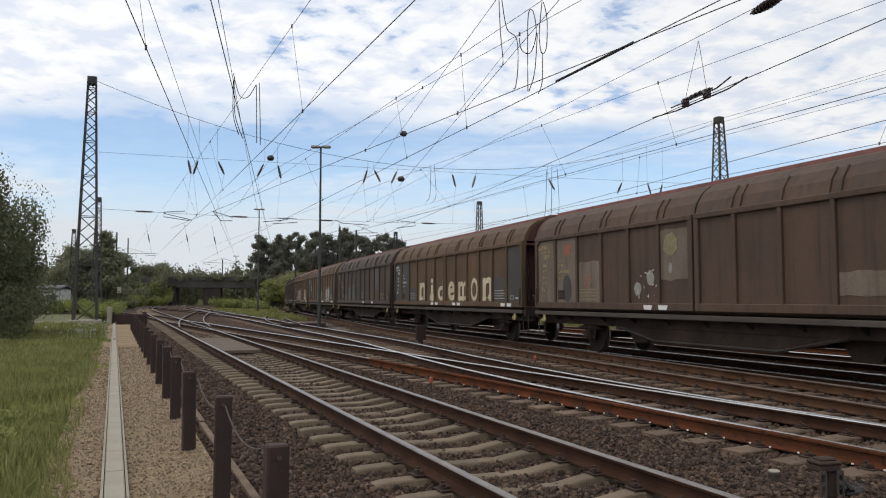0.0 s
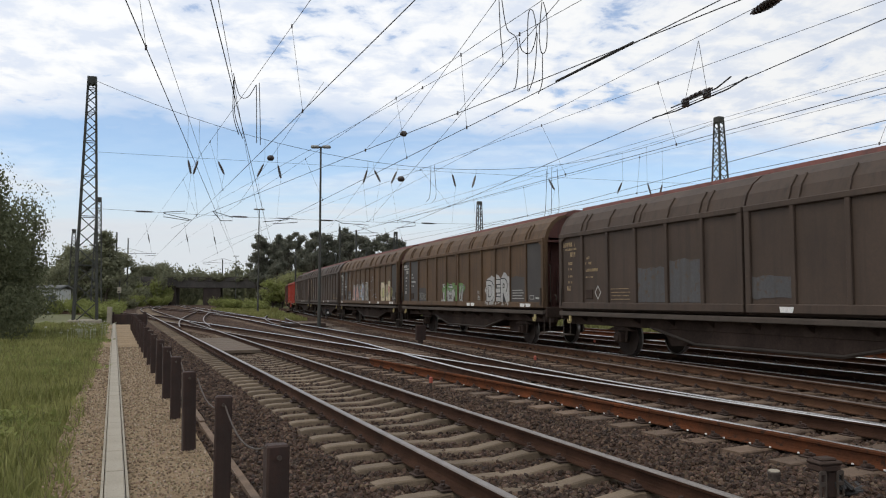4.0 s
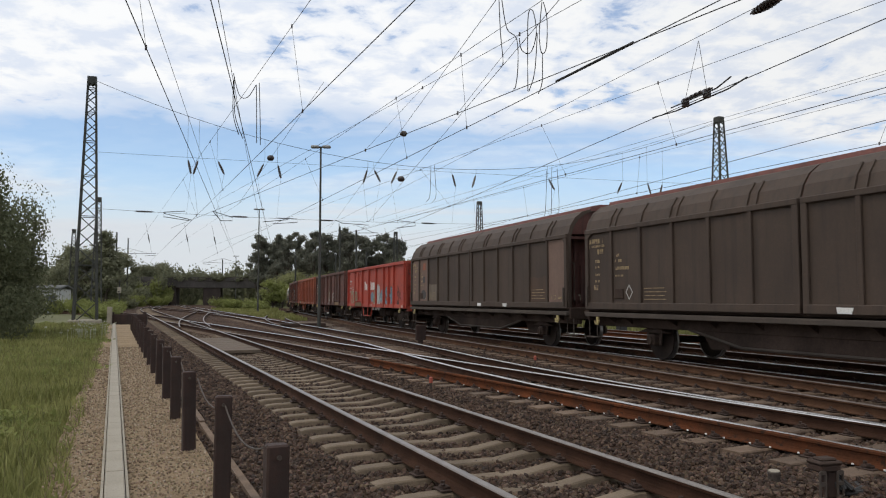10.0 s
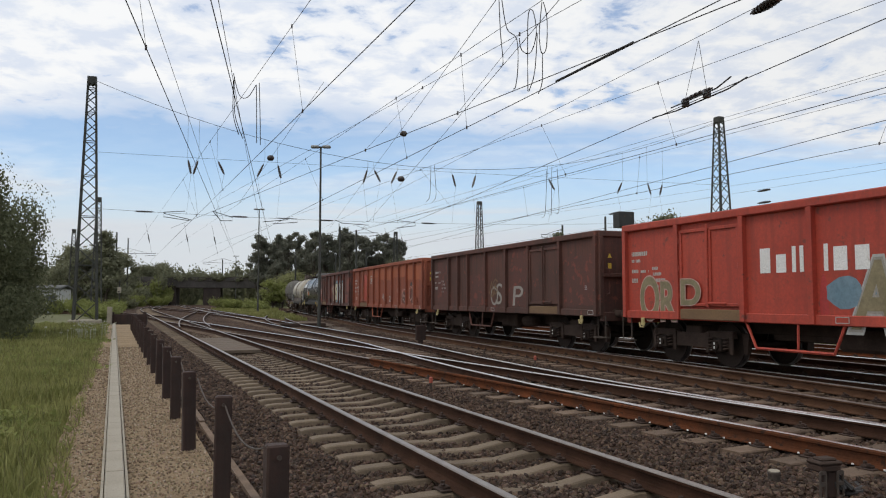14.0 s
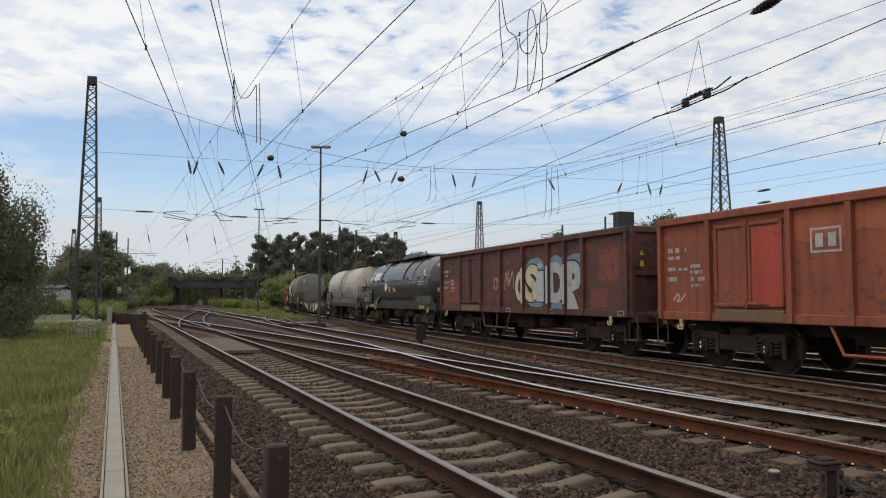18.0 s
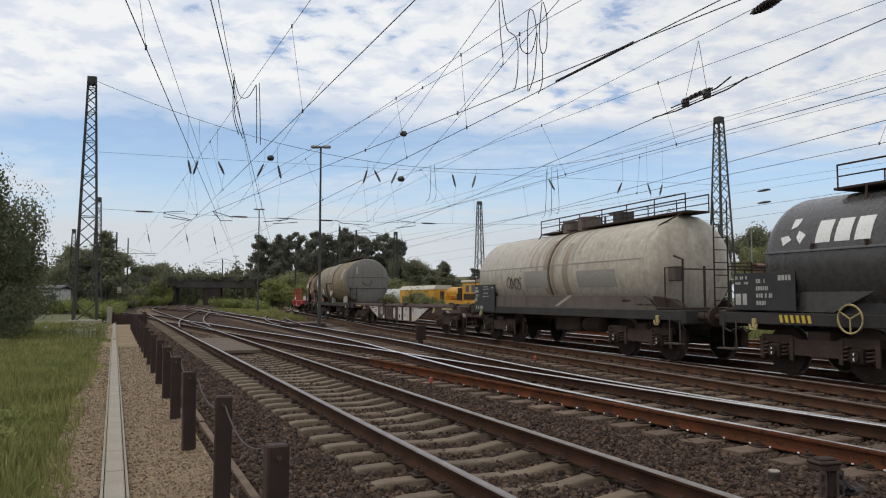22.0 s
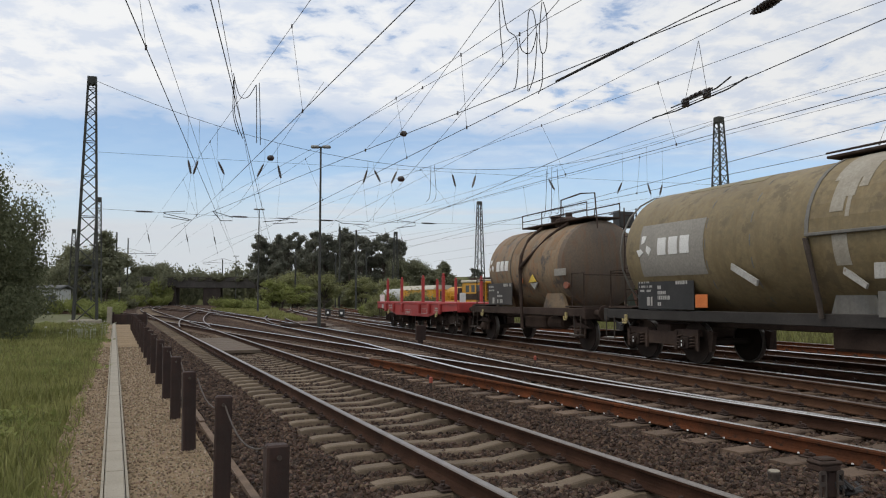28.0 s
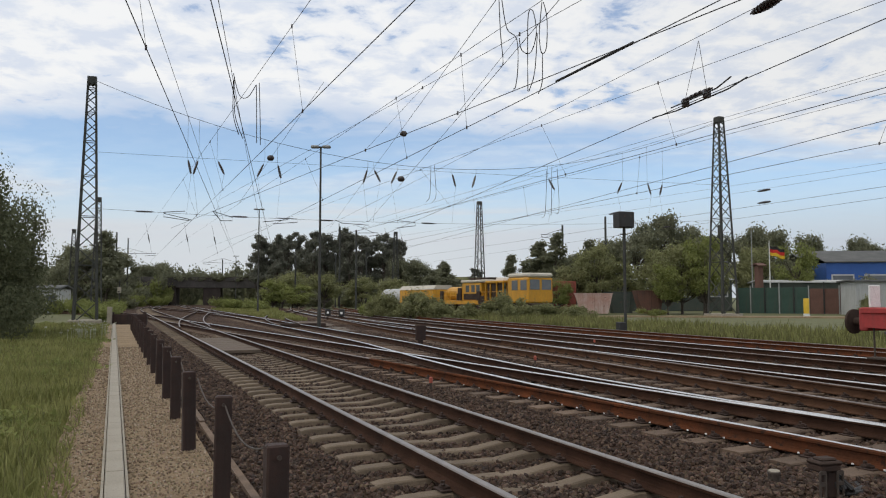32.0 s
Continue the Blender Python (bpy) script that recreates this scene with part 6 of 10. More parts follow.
    plate(t, -3.7, 1.25, 0.38, 0.28, -1.26, M_SIGNORANGE, "hazard_plate", "orange hazard plate")
    board = plate(t, -5.75, 1.2, 2.0, 0.70, -1.25, M_BLACK, "data_board", "black lettering board")
    bars(board, [(-5.7, 1.80, 0.4, 0.05), (-5.7, 1.70, 0.5, 0.05), (-5.7, 1.60, 0.45, 0.05), (-5.7, 1.28, 0.16, 0.22), (-5.4, 1.28, 0.22, 0.2), (-5.0, 1.66, 0.15, 0.08), (-5.0, 1.54, 0.3, 0.08), (-5.0, 1.42, 0.45, 0.09), (-5.0, 1.28, 0.2, 0.08), (-4.35, 1.76, 0.4, 0.08)], -1.271)
    for x in (-hb + 2.0, hb - 2.0, 0.1):
        for s in (-1, 1):
            part("saddle", MB().prism([(x - 0.5, 1.18), (x - 0.4, 1.50), (x + 0.4, 1.50), (x + 0.5, 1.18)], *sorted((s * 0.95, s * 1.05))), M_TANKEND, t)
    end_ladder(t, hb - 0.15, 1.2, 2.2, -0.9)
    part("lagging_patch", arc_band(hb - 1.9, hb - 1.1, r, zc, 6, 36, th=0.006), M_SILVERPATCH, t, "grey repainted patch")
    part("lagging_patch", MB().prism([(hb - 2.2, 1.2), (hb - 2.0, 1.6), (hb - 0.9, 1.6), (hb - 0.8, 1.2)], -1.2, -1.12), M_PALE, t, "pale cream support plate")
    tank_frame(t, L, body, M_FRAMEGREY, "bogie", hb - 2.0)
    return t


def small_tank(L):
    body = L - 1.1
    hb = body / 2
    t = thing("tank_wagon", "short rust-streaked two-axle tank wagon with railed walkway", "tank wagon", "tank wagons of the goods train")
    r, zc = 1.30, 2.42
    part("tank_barrel", tank_shell(-hb + 1.2, hb - 0.7, r, zc, 0.4), M_TANKRUST, t, smooth=True)
    part("tank_end", MB().lathe([(hb - 1.3, r + 0.004), (hb - 1.05, r + 0.004), (hb - 0.9, r * 0.9), (hb - 0.74, r * 0.6), (hb - 0.68, 0.05)], 36, "x", (0, 0, zc)), M_TANKDARK, t, "dark brown tank end", True)
    part("band", arc_band(-0.62, -0.56, r, zc, -30, 210, th=0.02), M_TANKDARK, t)
    part("overflow_pipe", MB().tube([(0.05, -0.45, zc + r + 0.02), (0.08, -0.95, zc + 0.92), (0.18, -1.28, zc + 0.36), (0.28, -1.38, zc - 0.02), (0.34, -1.38, 1.7), (0.42, -1.38, 0.5)], 0.055, 8)
         .tube([(1.75, -0.45, zc + r + 0.02), (1.45, -0.95, zc + 0.92), (0.75, -1.30, zc + 0.30), (0.28, -1.39, zc - 0.02)], 0.05, 8), M_UNDER, t, "dark forked overflow pipe")
    for a, b, lo, hi, m_ in ((-0.6, -0.1, 20, 80, M_TANKRUSTY), (0.4, 0.7, 10, 80, M_TANKRUSTY), (1.0, 1.5, 5, 84, M_TANKRUSTY), (1.9, 2.3, 20, 85, M_TANKRUSTY), (-1.8, -1.3, 40, 84, M_TANKRUSTY)):
        part("rust_run", arc_band(a, b, r, zc, lo, hi, th=0.004), m_, t, "rust and grime run down the shell")
    walkway(t, -1.2, hb - 0.9, zc + r + 0.05, 0.55)
    part("hoop_rail", MB().tube([(1.5, -0.58, zc + r + 0.05), (1.52, -0.58, zc + r + 0.72), (2.7, -0.58, zc + r + 0.78), (hb - 0.55, -0.5, zc + r + 0.72), (hb - 0.42, -0.5, zc + r - 0.3)], 0.022, 6), M_UNDER, t)
    part("filling_dome", MB().lathe([(zc + r - 0.05, 0.42), (zc + r + 0.18, 0.42), (zc + r + 0.22, 0.38), (zc + r + 0.3, 0.1), (zc + r + 0.42, 0.1)], 20, "z", (0.95, 0, 0)), M_UNDER, t)
    part("filling_dome", MB().lathe([(zc + r - 0.05, 0.2), (zc + r + 0.3, 0.2), (zc + r + 0.34, 0.25), (zc + r + 0.38, 0.1)], 16, "z", (0.2, 0, 0)), M_UNDER, t)
    end_ladder(t, hb - 0.3, 1.2, zc + r + 0.3, 0.5)
    company_mark(t, -2.36, 2.30, lambda z: on_shell(r, zc)(z) - 0.01, 0.46)
    for x in (-1.6, 1.9):
        for s in (-1, 1):
            part("saddle", MB().prism([(x - 0.7, 1.18), (x - 0.45, 1.6), (x + 0.45, 1.6), (x + 0.7, 1.18)], *sorted((s * 0.95, s * 1.05))), M_TANKRUST, t)
    plate(t, 0.02, 1.92, 0.26, 0.16, -1.27, M_SIGNORANGE, "hazard_plate", "faded orange hazard plate")
    part("hazard_diamond", MB().prism([(0.72, 1.94), (0.98, 2.18), (1.24, 1.96)], -1.31, -1.29), M_YELLOW, t, "faded yellow half of a hazard sign")
    part("hazard_diamond", MB().prism([(0.74, 1.92), (1.24, 1.94), (1.04, 1.72)], -1.26, -1.22), M_LETTER, t, "pale half of a hazard sign")
    plate(t, 2.4, 2.10, 0.66, 0.2, -1.295, M_SILVERPATCH, "data_plate", "worn pale data plate")
    part("graffiti", MB().prism(blob(2.9, 1.82, 0.34, 0.2, 12), -1.225, -1.17), M_SPRAYRUST, t, "faded orange patch")
    board = plate(t, -2.45, 1.24, 1.9, 0.72, -1.25, M_GREYPATCH, "data_board", "grey lettering board")
    bars(board, [(-2.4, 1.82, 0.4, 0.06), (-2.4, 1.70, 0.5, 0.05), (-1.2, 1.84, 0.6, 0.1), (-1.7, 1.62, 0.2, 0.07), (-1.7, 1.5, 0.4, 0.07), (-2.1, 1.28, 0.2, 0.2), (-1.7, 1.30, 0.5, 0.12)], -1.271)
    tank_frame(t, L, body, M_UNDER, "axle", 3.33)
    return t


def red_flat(L):
    body = L - 1.24
    hb = body / 2
    t = thing("stake_flat_wagon", "bright red six-axle flat wagon with upright stakes", "flat wagon")
    part("deck", MB().cbox(-hb, hb, -1.45, 1.45, 1.20, 1.30, 0.015), M_FLATRED, t)
    for s in (-1, 1):
        y0, y1 = sorted((s * 1.36, s * 1.42))
        pts = [(-hb, 1.2), (-hb, 0.98), (-hb + 2.2, 0.90), (-hb + 3.6, 0.68), (hb - 3.6, 0.68), (hb - 2.2, 0.90), (hb, 0.98), (hb, 1.2)]
        part("side_beam", MB().prism(pts, y0, y1), M_FLATRED, t)
        for x in (-hb + 1.9, -hb + 3.3, -1.3, 1.4, hb - 3.3, hb - 1.9):
            part("stake_pocket", MB().cbox(x - 0.1, x + 0.1, *sorted((s * 1.42, s * 1.53)), 0.82, 1.22, 0.015), M_FLATRED, t)
        for x in ((-4.3, -1.75, 1.55, 4.22) if s < 0 else (-4.4, -1.6, 1.68, 4.3)):
            st = MB().cbox(x - 0.07, x + 0.07, s * 1.34 - 0.055, s * 1.34 + 0.055, 1.28, 2.36, 0.012).cbox(x - 0.05, x + 0.05, s * 1.34 - 0.04, s * 1.34 + 0.04, 2.36, 2.46, 0.02)
            part("stake", st, M_FLATRED, t)
    part("centre_sill", MB().cbox(-hb + 0.1, hb - 0.1, -0.5, 0.5, 0.78, 1.2, 0.02), M_UNDER, t)
    for e in (-1, 1):
        part("headstock", MB().cbox(e * hb - 0.08, e * hb + 0.08, -1.40, 1.40, 0.92, 1.29, 0.02), M_FLATRED, t)
        part("corner_board", MB().cbox(e * (hb - 0.05) - 0.02, e * (hb - 0.05) + 0.02, -1.3, -1.06, 1.3, 1.66, 0.01), M_WHITE, t, "small white end board")
        step_iron(t, e * (hb - 0.35), -1.36, 0.5, 1.0)
    Y = -1.423
    plate(t, -hb + 0.95, 0.96, 0.32, 0.2, Y, M_LETTER, "data_plate", "pale data plate")
    fr = MB()
    for x, w, z, h in ((-3.6, 0.5, 0.78, 0.2), (-0.9, 0.9, 0.74, 0.2), (1.6, 0.7, 0.80, 0.2), (3.3, 0.8, 0.84, 0.12)):
        for a, b, c, d in ((x, x + w, z, z + 0.015), (x, x + w, z + h, z + h + 0.015), (x, x + 0.015, z, z + h), (x + w, x + w + 0.015, z, z + h)):
            fr.box(a, b, Y - 0.004, Y, c, d)
    tagged(part("label_frames", fr, M_LETTER, t, "small white outlined boxes"), kind="stuff")
    bars(t, [(-hb + 2.3, 1.08, 0.15, 0.06), (-hb + 2.6, 1.08, 0.7, 0.06), (-hb + 2.4, 0.97, 0.8, 0.06), (-0.8, 0.8, 0.7, 0.08), (3.4, 1.02, 0.6, 0.05), (3.4, 0.94, 0.6, 0.05)], Y)
    for x in (-3.7, 3.7):
        bogie(t, x, 1.55, 3)
        tow_hook(t, x, -1.45, 0.84)
    buffers(t, L / 2, M_UNDER, 0.62)
    return t


def put(t, s):
    WAGONS.append((t, s))
    return t


# the train: distance along the line of the gap behind the leading wagon, then wagon by wagon
def graffiti(parent, shapes, material, y, label):
    for poly in shapes:
        part("graffiti", flat_shape(poly, y), material, parent, label)


GAPS = [4.3, 19.4, 34.6, 49.75, 64.86, 80.05, 95.4, 110.65, 124.8, 138.9, 154.2, 168.6, 182.9, 196.2, 216.7, 232.3, 241.15, 254.5]
M_SPRAYRUST = mat("spray_faded_red", (0.26, 0.085, 0.05), (0.32, 0.12, 0.07), 2.0, 0.8, bump=0, fine=12, c3=(0.16, 0.12, 0.09), cover=0.5)
M_SPRAYPALE = mat("spray_pale", (0.42, 0.43, 0.46), (0.50, 0.50, 0.50), 1.5, 0.7, bump=0, fine=10, c3=(0.38, 0.30, 0.22))
@functools.lru_cache(None)
def glyph_source(ch, bold):
    cu = bpy.data.curves.new("words", "FONT")
    cu.body, cu.size, cu.extrude, cu.offset = ch, 1.0, 0.001, bold
    tmp = bpy.data.objects.new("words", cu)
    me = bpy.data.meshes.new_from_object(tmp)
    bpy.data.objects.remove(tmp)
    me.transform(Matrix.Rotation(math.pi / 2, 4, "X"))
    me.materials.clear()
    return me


def glyph(ch, bold):
    """A letter of the built-in font as a flat mesh, thickened by bold."""
    return glyph_source(ch, bold).copy()


def spray_word(parent, letters, y, layers, label):
    """Sprayed letters of (character, x0, x1, z0, z1, lean); layers of (thickening, material or list of materials), back to front."""
    for k, (ch, x0, x1, z0, z1, lean) in enumerate(letters):
        base = glyph(ch, 0.0)
        xs_, zs_ = [v.co.x for v in base.vertices], [v.co.z for v in base.vertices]
        ax, bx, az, bz = min(xs_), max(xs_), min(zs_), max(zs_)
        m = Matrix.Diagonal(((x1 - x0) / (bx - ax), 1, (z1 - z0) / (bz - az), 1)) @ Matrix.Translation((-(ax + bx) / 2, 0, -az))
        shear = Matrix(((1, 0, lean, 0), (0, 1, 0, 0), (0, 0, 1, 0), (0, 0, 0, 1)))
        for n, (bold, material) in enumerate(layers):
            me = glyph(ch, bold)
            me.transform(Matrix.Translation(((x0 + x1) / 2, y - 0.004 * n - 0.0012 * (k % 3), z0)) @ shear @ m)
            me.materials.append(material[k % len(material)] if isinstance(material, (list, tuple)) else material)
            part("graffiti", me, None, parent, label if n == len(layers) - 1 else "")


def over_posts(parent, posts, z0, z1, material, label):
    """Spray paint carried across the fronts of the posts."""
    for k in posts:
        x = post_x(k)
        part("graffiti", MB().box(x - 0.045, x + 0.045, -1.486, -1.481, z0, z1), material, parent, label)


def flecks(parent, n, x0, x1, z0, z1, y, material, seed, r=0.05, label="scattered flecks of spray paint"):
    rng = random.Random(seed)
    mb = MB()
    for _ in range(n):
        cx, cz, q = rng.uniform(x0, x1), rng.uniform(z0, z1), r * rng.uniform(0.4, 1.3)
        a = rng.uniform(0, 3)
        mb.prism([(cx + q * math.cos(a) * 1.6, cz + q * math.sin(a) * 1.6), (cx - q * math.sin(a) * 0.5, cz + q * math.cos(a) * 0.5), (cx - q * math.cos(a), cz - q * math.sin(a)), (cx + q * math.sin(a) * 0.6, cz - q * math.cos(a) * 0.6)], y - 0.003, y)
    tagged(part("graffiti", mb, material, parent, label), kind="stuff")


M_PINKPANEL = mat("wagon_faded_pink", (0.165, 0.105, 0.082), (0.205, 0.135, 0.105), 1.0, 0.8, fine=25, bump=0.1, streak=(0.115, 0.078, 0.06))
M_BLUEGREY = mat("wagon_blue_grey", (0.078, 0.078, 0.082), (0.100, 0.098, 0.100), 0.9, 0.8, fine=25, bump=0.1, streak=(0.072, 0.06, 0.05), c3=(0.09, 0.066, 0.048), cover=0.55)
M_LETTEROCHRE = mat("lettering_ochre", (0.30, 0.22, 0.12), (0.36, 0.27, 0.15), 3.0, 0.8, fine=25, bump=0, c3=(0.14, 0.10, 0.07), cover=0.5)
M_SPRAYPINK = mat("spray_pink", (0.46, 0.27, 0.23), (0.52, 0.36, 0.31), 2.0, 0.75, bump=0, fine=12, c3=(0.42, 0.12, 0.09), cover=0.58)
M_SPRAYSKY = mat("spray_light_blue", (0.30, 0.37, 0.45), (0.40, 0.44, 0.50), 2.0, 0.75, bump=0, fine=12, c3=(0.45, 0.26, 0.24), cover=0.62)
M_SPRAYOLIVE = mat("spray_olive", (0.20, 0.17, 0.095), (0.26, 0.22, 0.13), 2.0, 0.75, bump=0, fine=12)
M_SPRAYYELLOW = mat("spray_yellow", (0.42, 0.40, 0.16), (0.50, 0.47, 0.24), 2.0, 0.75, bump=0, fine=12)
COVERED = [covered_wagon(M_BROWN, "grey-brown sliding-wall covered wagon with pale scrubbed panels"),
           covered_wagon(M_BROWN2, "tan-brown sliding-wall covered wagon with large cream letters"),
           covered_wagon(M_BROWN3, "grimy grey-brown sliding-wall covered wagon with bluish patches"),
           covered_wagon(M_BROWN2, "tan-brown sliding-wall covered wagon with white and green graffiti"),
           covered_wagon(M_BROWN2, "brown sliding-wall covered wagon with colourful graffiti"),
           covered_wagon(M_BROWN3, "plain dusty brown sliding-wall covered wagon"),
           covered_wagon(M_BROWN3, "dark grey-brown sliding-wall covered wagon with pinkish end panels")]
SHIFT = (0.12, 0.10, 0.22, 0.10, 0.03, 0.05, 0.08)
for i, w in enumerate(COVERED):
    put(w, (GAPS[i] + GAPS[i + 1]) / 2 - SHIFT[i])
    YS = -1.432
    wagon_marks(w, M_LETTEROCHRE if i in (0, 2, 5, 6) else None)
    if i in (1, 3, 4):
        for k in (0, 1):
            side_panel(w, k, 1.35, 3.11, M_GREYPATCH, "grey repainted panel")
        side_panel(w, 2, 1.35, 1.9, M_GREYPATCH, "grey repainted foot of a panel")
        side_panel(w, 10, 1.35, 2.14, M_GREYPATCH, "grey repainted foot of a panel")
        side_panel(w, 11, 1.35, 3.11, M_GREYPATCH, "grey repainted panel")
    label_plates(w, {0: (-1.75, -1.2), 1: (-1.6, -1.05, 0.98, 1.48, 5.55, 6.05), 2: (0.9, 3.1), 3: (1.1, 1.5, 5.6, 6.0), 4: (-6.6, 1.3, 3.3, 5.75, 6.2)}.get(i, (0.75, 2.9)))
    if i == 0:
        for k, lo, hi in ((0, 1.35, 3.11), (1, 1.35, 3.11), (2, 1.35, 2.42), (5, 1.86, 2.98), (9, 1.5, 1.9)):
            side_panel(w, k, lo, hi, M_SCRUB, "pale scrubbed panel")
        part("graffiti", MB().box(panel_x(1) + 0.5, panel_x(1) + 0.84, -1.434, -1.429, 2.64, 2.94), M_SPRAYRUST, w, "faded orange painted square")
        graffiti(w, [blob(panel_x(5) + 0.42, 2.66, 0.56, 0.52, 4)], M_SPRAYOLIVE, -1.433, "faded olive painted square")
        graffiti(w, [blob(panel_x(1) + 0.62, 1.72, 0.55, 0.8, 8)], M_GREYPATCH, -1.433, "grey scrubbed paint")
        rg = MB()
        ring_shape(rg, panel_x(2) + 0.55, 1.9, 0.17, -1.430, 0.06, 16)
        part("graffiti", rg, M_SPRAYRUST, w, "faded orange sprayed ring")
        graffiti(w, [blob(panel_x(4) + 0.35, 1.66, 0.3, 0.34, 5), blob(panel_x(4) + 0.85, 1.92, 0.3, 0.36, 6), blob(panel_x(5) + 0.4, 2.12, 0.14, 0.26, 7)], M_SILVERPATCH, -1.431, "pale paint splash")
        flecks(w, 14, panel_x(4) + 0.1, panel_x(4) + 1.1, 1.45, 2.1, -1.434, M_SPRAYWHITE, 3, 0.04)
    if i == 1:
        for ch, x0, x1, z0, z1 in (("n", -3.25, -2.50, 1.40, 2.10), ("i", -1.72, -1.52, 1.36, 2.26), ("d", -0.82, -0.14, 1.40, 2.18), ("e", 0.40, 1.02, 1.40, 2.08), ("m", 1.52, 2.42, 1.39, 2.06), ("O", 2.78, 3.38, 1.38, 2.16), ("n", 3.92, 4.70, 1.40, 2.14)):
            spray_word(w, [(ch, x0, x1, z0, z1, 0.02)], -1.429, [(0.022, M_CREAM)], "cream sprayed letter")
        graffiti(w, [blob(-1.62, 1.50, 0.60, 0.32, 40), blob(-3.0, 1.46, 0.44, 0.16, 41), blob(-0.3, 1.47, 0.4, 0.2, 42), blob(1.7, 1.46, 0.5, 0.16, 43), blob(2.25, 1.46, 0.4, 0.18, 44), blob(4.55, 1.50, 0.46, 0.24, 45), blob(4.05, 1.46, 0.36, 0.16, 46)], M_CREAM, -1.4265, "rounded foot of a cream letter")
    if i == 2:
        for k, lo, hi in ((3, 1.36, 2.15), (4, 1.36, 2.30), (6, 1.45, 1.85), (9, 1.93, 3.0)):
            side_panel(w, k, lo, hi, M_BLUEGREY, "bluish grey faded patch", 0.08)
        side_panel(w, 11, 1.35, 3.11, M_BROWN, "lighter brown repainted panel")
        side_panel(w, 9, 1.36, 1.93, M_BROWN, "lighter brown repainted panel")
        part("graffiti", MB().cbox(6.70, 7.0, -1.436, -1.429, 1.48, 1.68, 0.002), M_SPRAYBLACK, w, "black painted square")
    if i == 3:
        flecks(w, 40, -1.8, 0.62, 1.30, 1.40, YS - 0.012, M_SPRAYWHITE, 12, 0.05, "white sprayed scrawl under the letters")
        graffiti(w, [blob(-1.2, 1.86, 0.85, 0.42, 20), blob(-0.45, 1.84, 0.8, 0.44, 21), blob(0.35, 1.86, 0.85, 0.38, 22)], M_SPRAYGREEN, YS + 0.004, "green spray behind white letters")
        spray_word(w, [("D", -1.55, -1.06, 1.34, 1.96, -0.05), ("E", -0.98, -0.62, 1.34, 1.93, 0.03), ("M", -0.58, 0.0, 1.34, 1.92, 0.0), ("W", 0.04, 0.60, 1.34, 1.90, 0.06)], YS, [(0.075, M_SPRAYWHITE), (0.045, M_SPRAYBLACK), (0.012, M_SPRAYWHITE)], "white sprayed letter with a dark outline")
        flecks(w, 46, -1.6, 0.6, 1.68, 2.02, YS - 0.014, M_SPRAYGREEN, 13, 0.07, "green spray over the letters")
        over_posts(w, (5, 6, 7), 1.36, 1.95, M_SPRAYGREEN, "green spray across a post")
        spray_word(w, [("Y", 1.96, 2.08, 1.60, 1.72, 0), ("O", 2.09, 2.18, 1.60, 1.70, 0), ("B", 2.02, 2.14, 1.40, 1.56, 0), ("E", 2.16, 2.24, 1.40, 1.54, 0), ("S", 2.26, 2.38, 1.40, 1.56, 0)], YS, [(0.0, M_SPRAYWHITE)], "small white tag")
        graffiti(w, [blob(3.2, 1.74, 1.0, 0.98, 31, 18), blob(3.75, 1.72, 0.9, 1.04, 32, 18), blob(4.35, 1.74, 0.85, 1.08, 33, 18)], M_SPRAYWHITE, YS + 0.004, "white sprayed ground behind letters")
        spray_word(w, [("D", 2.86, 3.44, 1.38, 2.02, -0.04), ("E", 3.50, 3.98, 1.38, 2.04, 0.0), ("R", 4.06, 4.62, 1.36, 2.06, 0.03)], YS, [(0.06, M_SPRAYBLACK), (0.025, M_SPRAYWHITE)], "cream sprayed letter with a dark outline")
        over_posts(w, (10, 11), 1.36, 2.16, M_SPRAYWHITE, "white spray across a post")
        flecks(w, 34, 2.8, 4.75, 1.24, 1.32, -1.492, M_SPRAYWHITE, 14, 0.05, "small white scrawl under the letters")
    if i == 4:
        flecks(w, 50, -4.3, 2.9, 1.5, 2.6, YS, M_SPRAYSKY, 15, 0.045)
        fills = [M_SPRAYPINK, M_SPRAYPINK, M_SPRAYTAN, M_SPRAYSKY, M_SILVERPATCH]
        spray_word(w, [("J", -3.26, -2.44, 1.34, 2.14, 0.06), ("A", -2.36, -1.62, 1.34, 2.16, -0.02), ("E", -1.50, -0.90, 1.34, 2.14, 0.04), ("O", -0.82, 0.02, 1.34, 2.24, 0.0), ("R", 0.10, 0.92, 1.30, 2.24, -0.06)], YS, [(0.105, M_SPRAYWHITE), (0.068, M_SPRAYBLACK), (0.035, fills)], "pink, tan and pale blue sprayed letter with dark and white outlines")
        for k, (a, b, c) in enumerate(((-3.0, 1.62, M_SPRAYRED), (-1.9, 1.55, M_SPRAYRED), (-1.25, 1.6, M_SPRAYSKY), (-0.45, 1.75, M_SPRAYRED), (0.3, 1.5, M_SPRAYWHITE), (0.6, 2.0, M_SPRAYWHITE), (-2.15, 1.95, M_SPRAYWHITE))):
            scribble(w, [(("loop", "slant", "wave")[k % 3], a, b, 0.3, 0.35)], YS - 0.016, c, 0.03, "thin accent line in the letters")
        over_posts(w, (4, 5, 6, 7), 1.36, 2.2, M_SPRAYSKY, "pale spray across a post")
        graffiti(w, [blob(4.35, 1.80, 1.12, 1.12, 21, 18), blob(5.62, 1.84, 0.98, 1.16, 22, 18)], M_SPRAYYELLOW, YS + 0.003, "pale yellow sprayed ground")
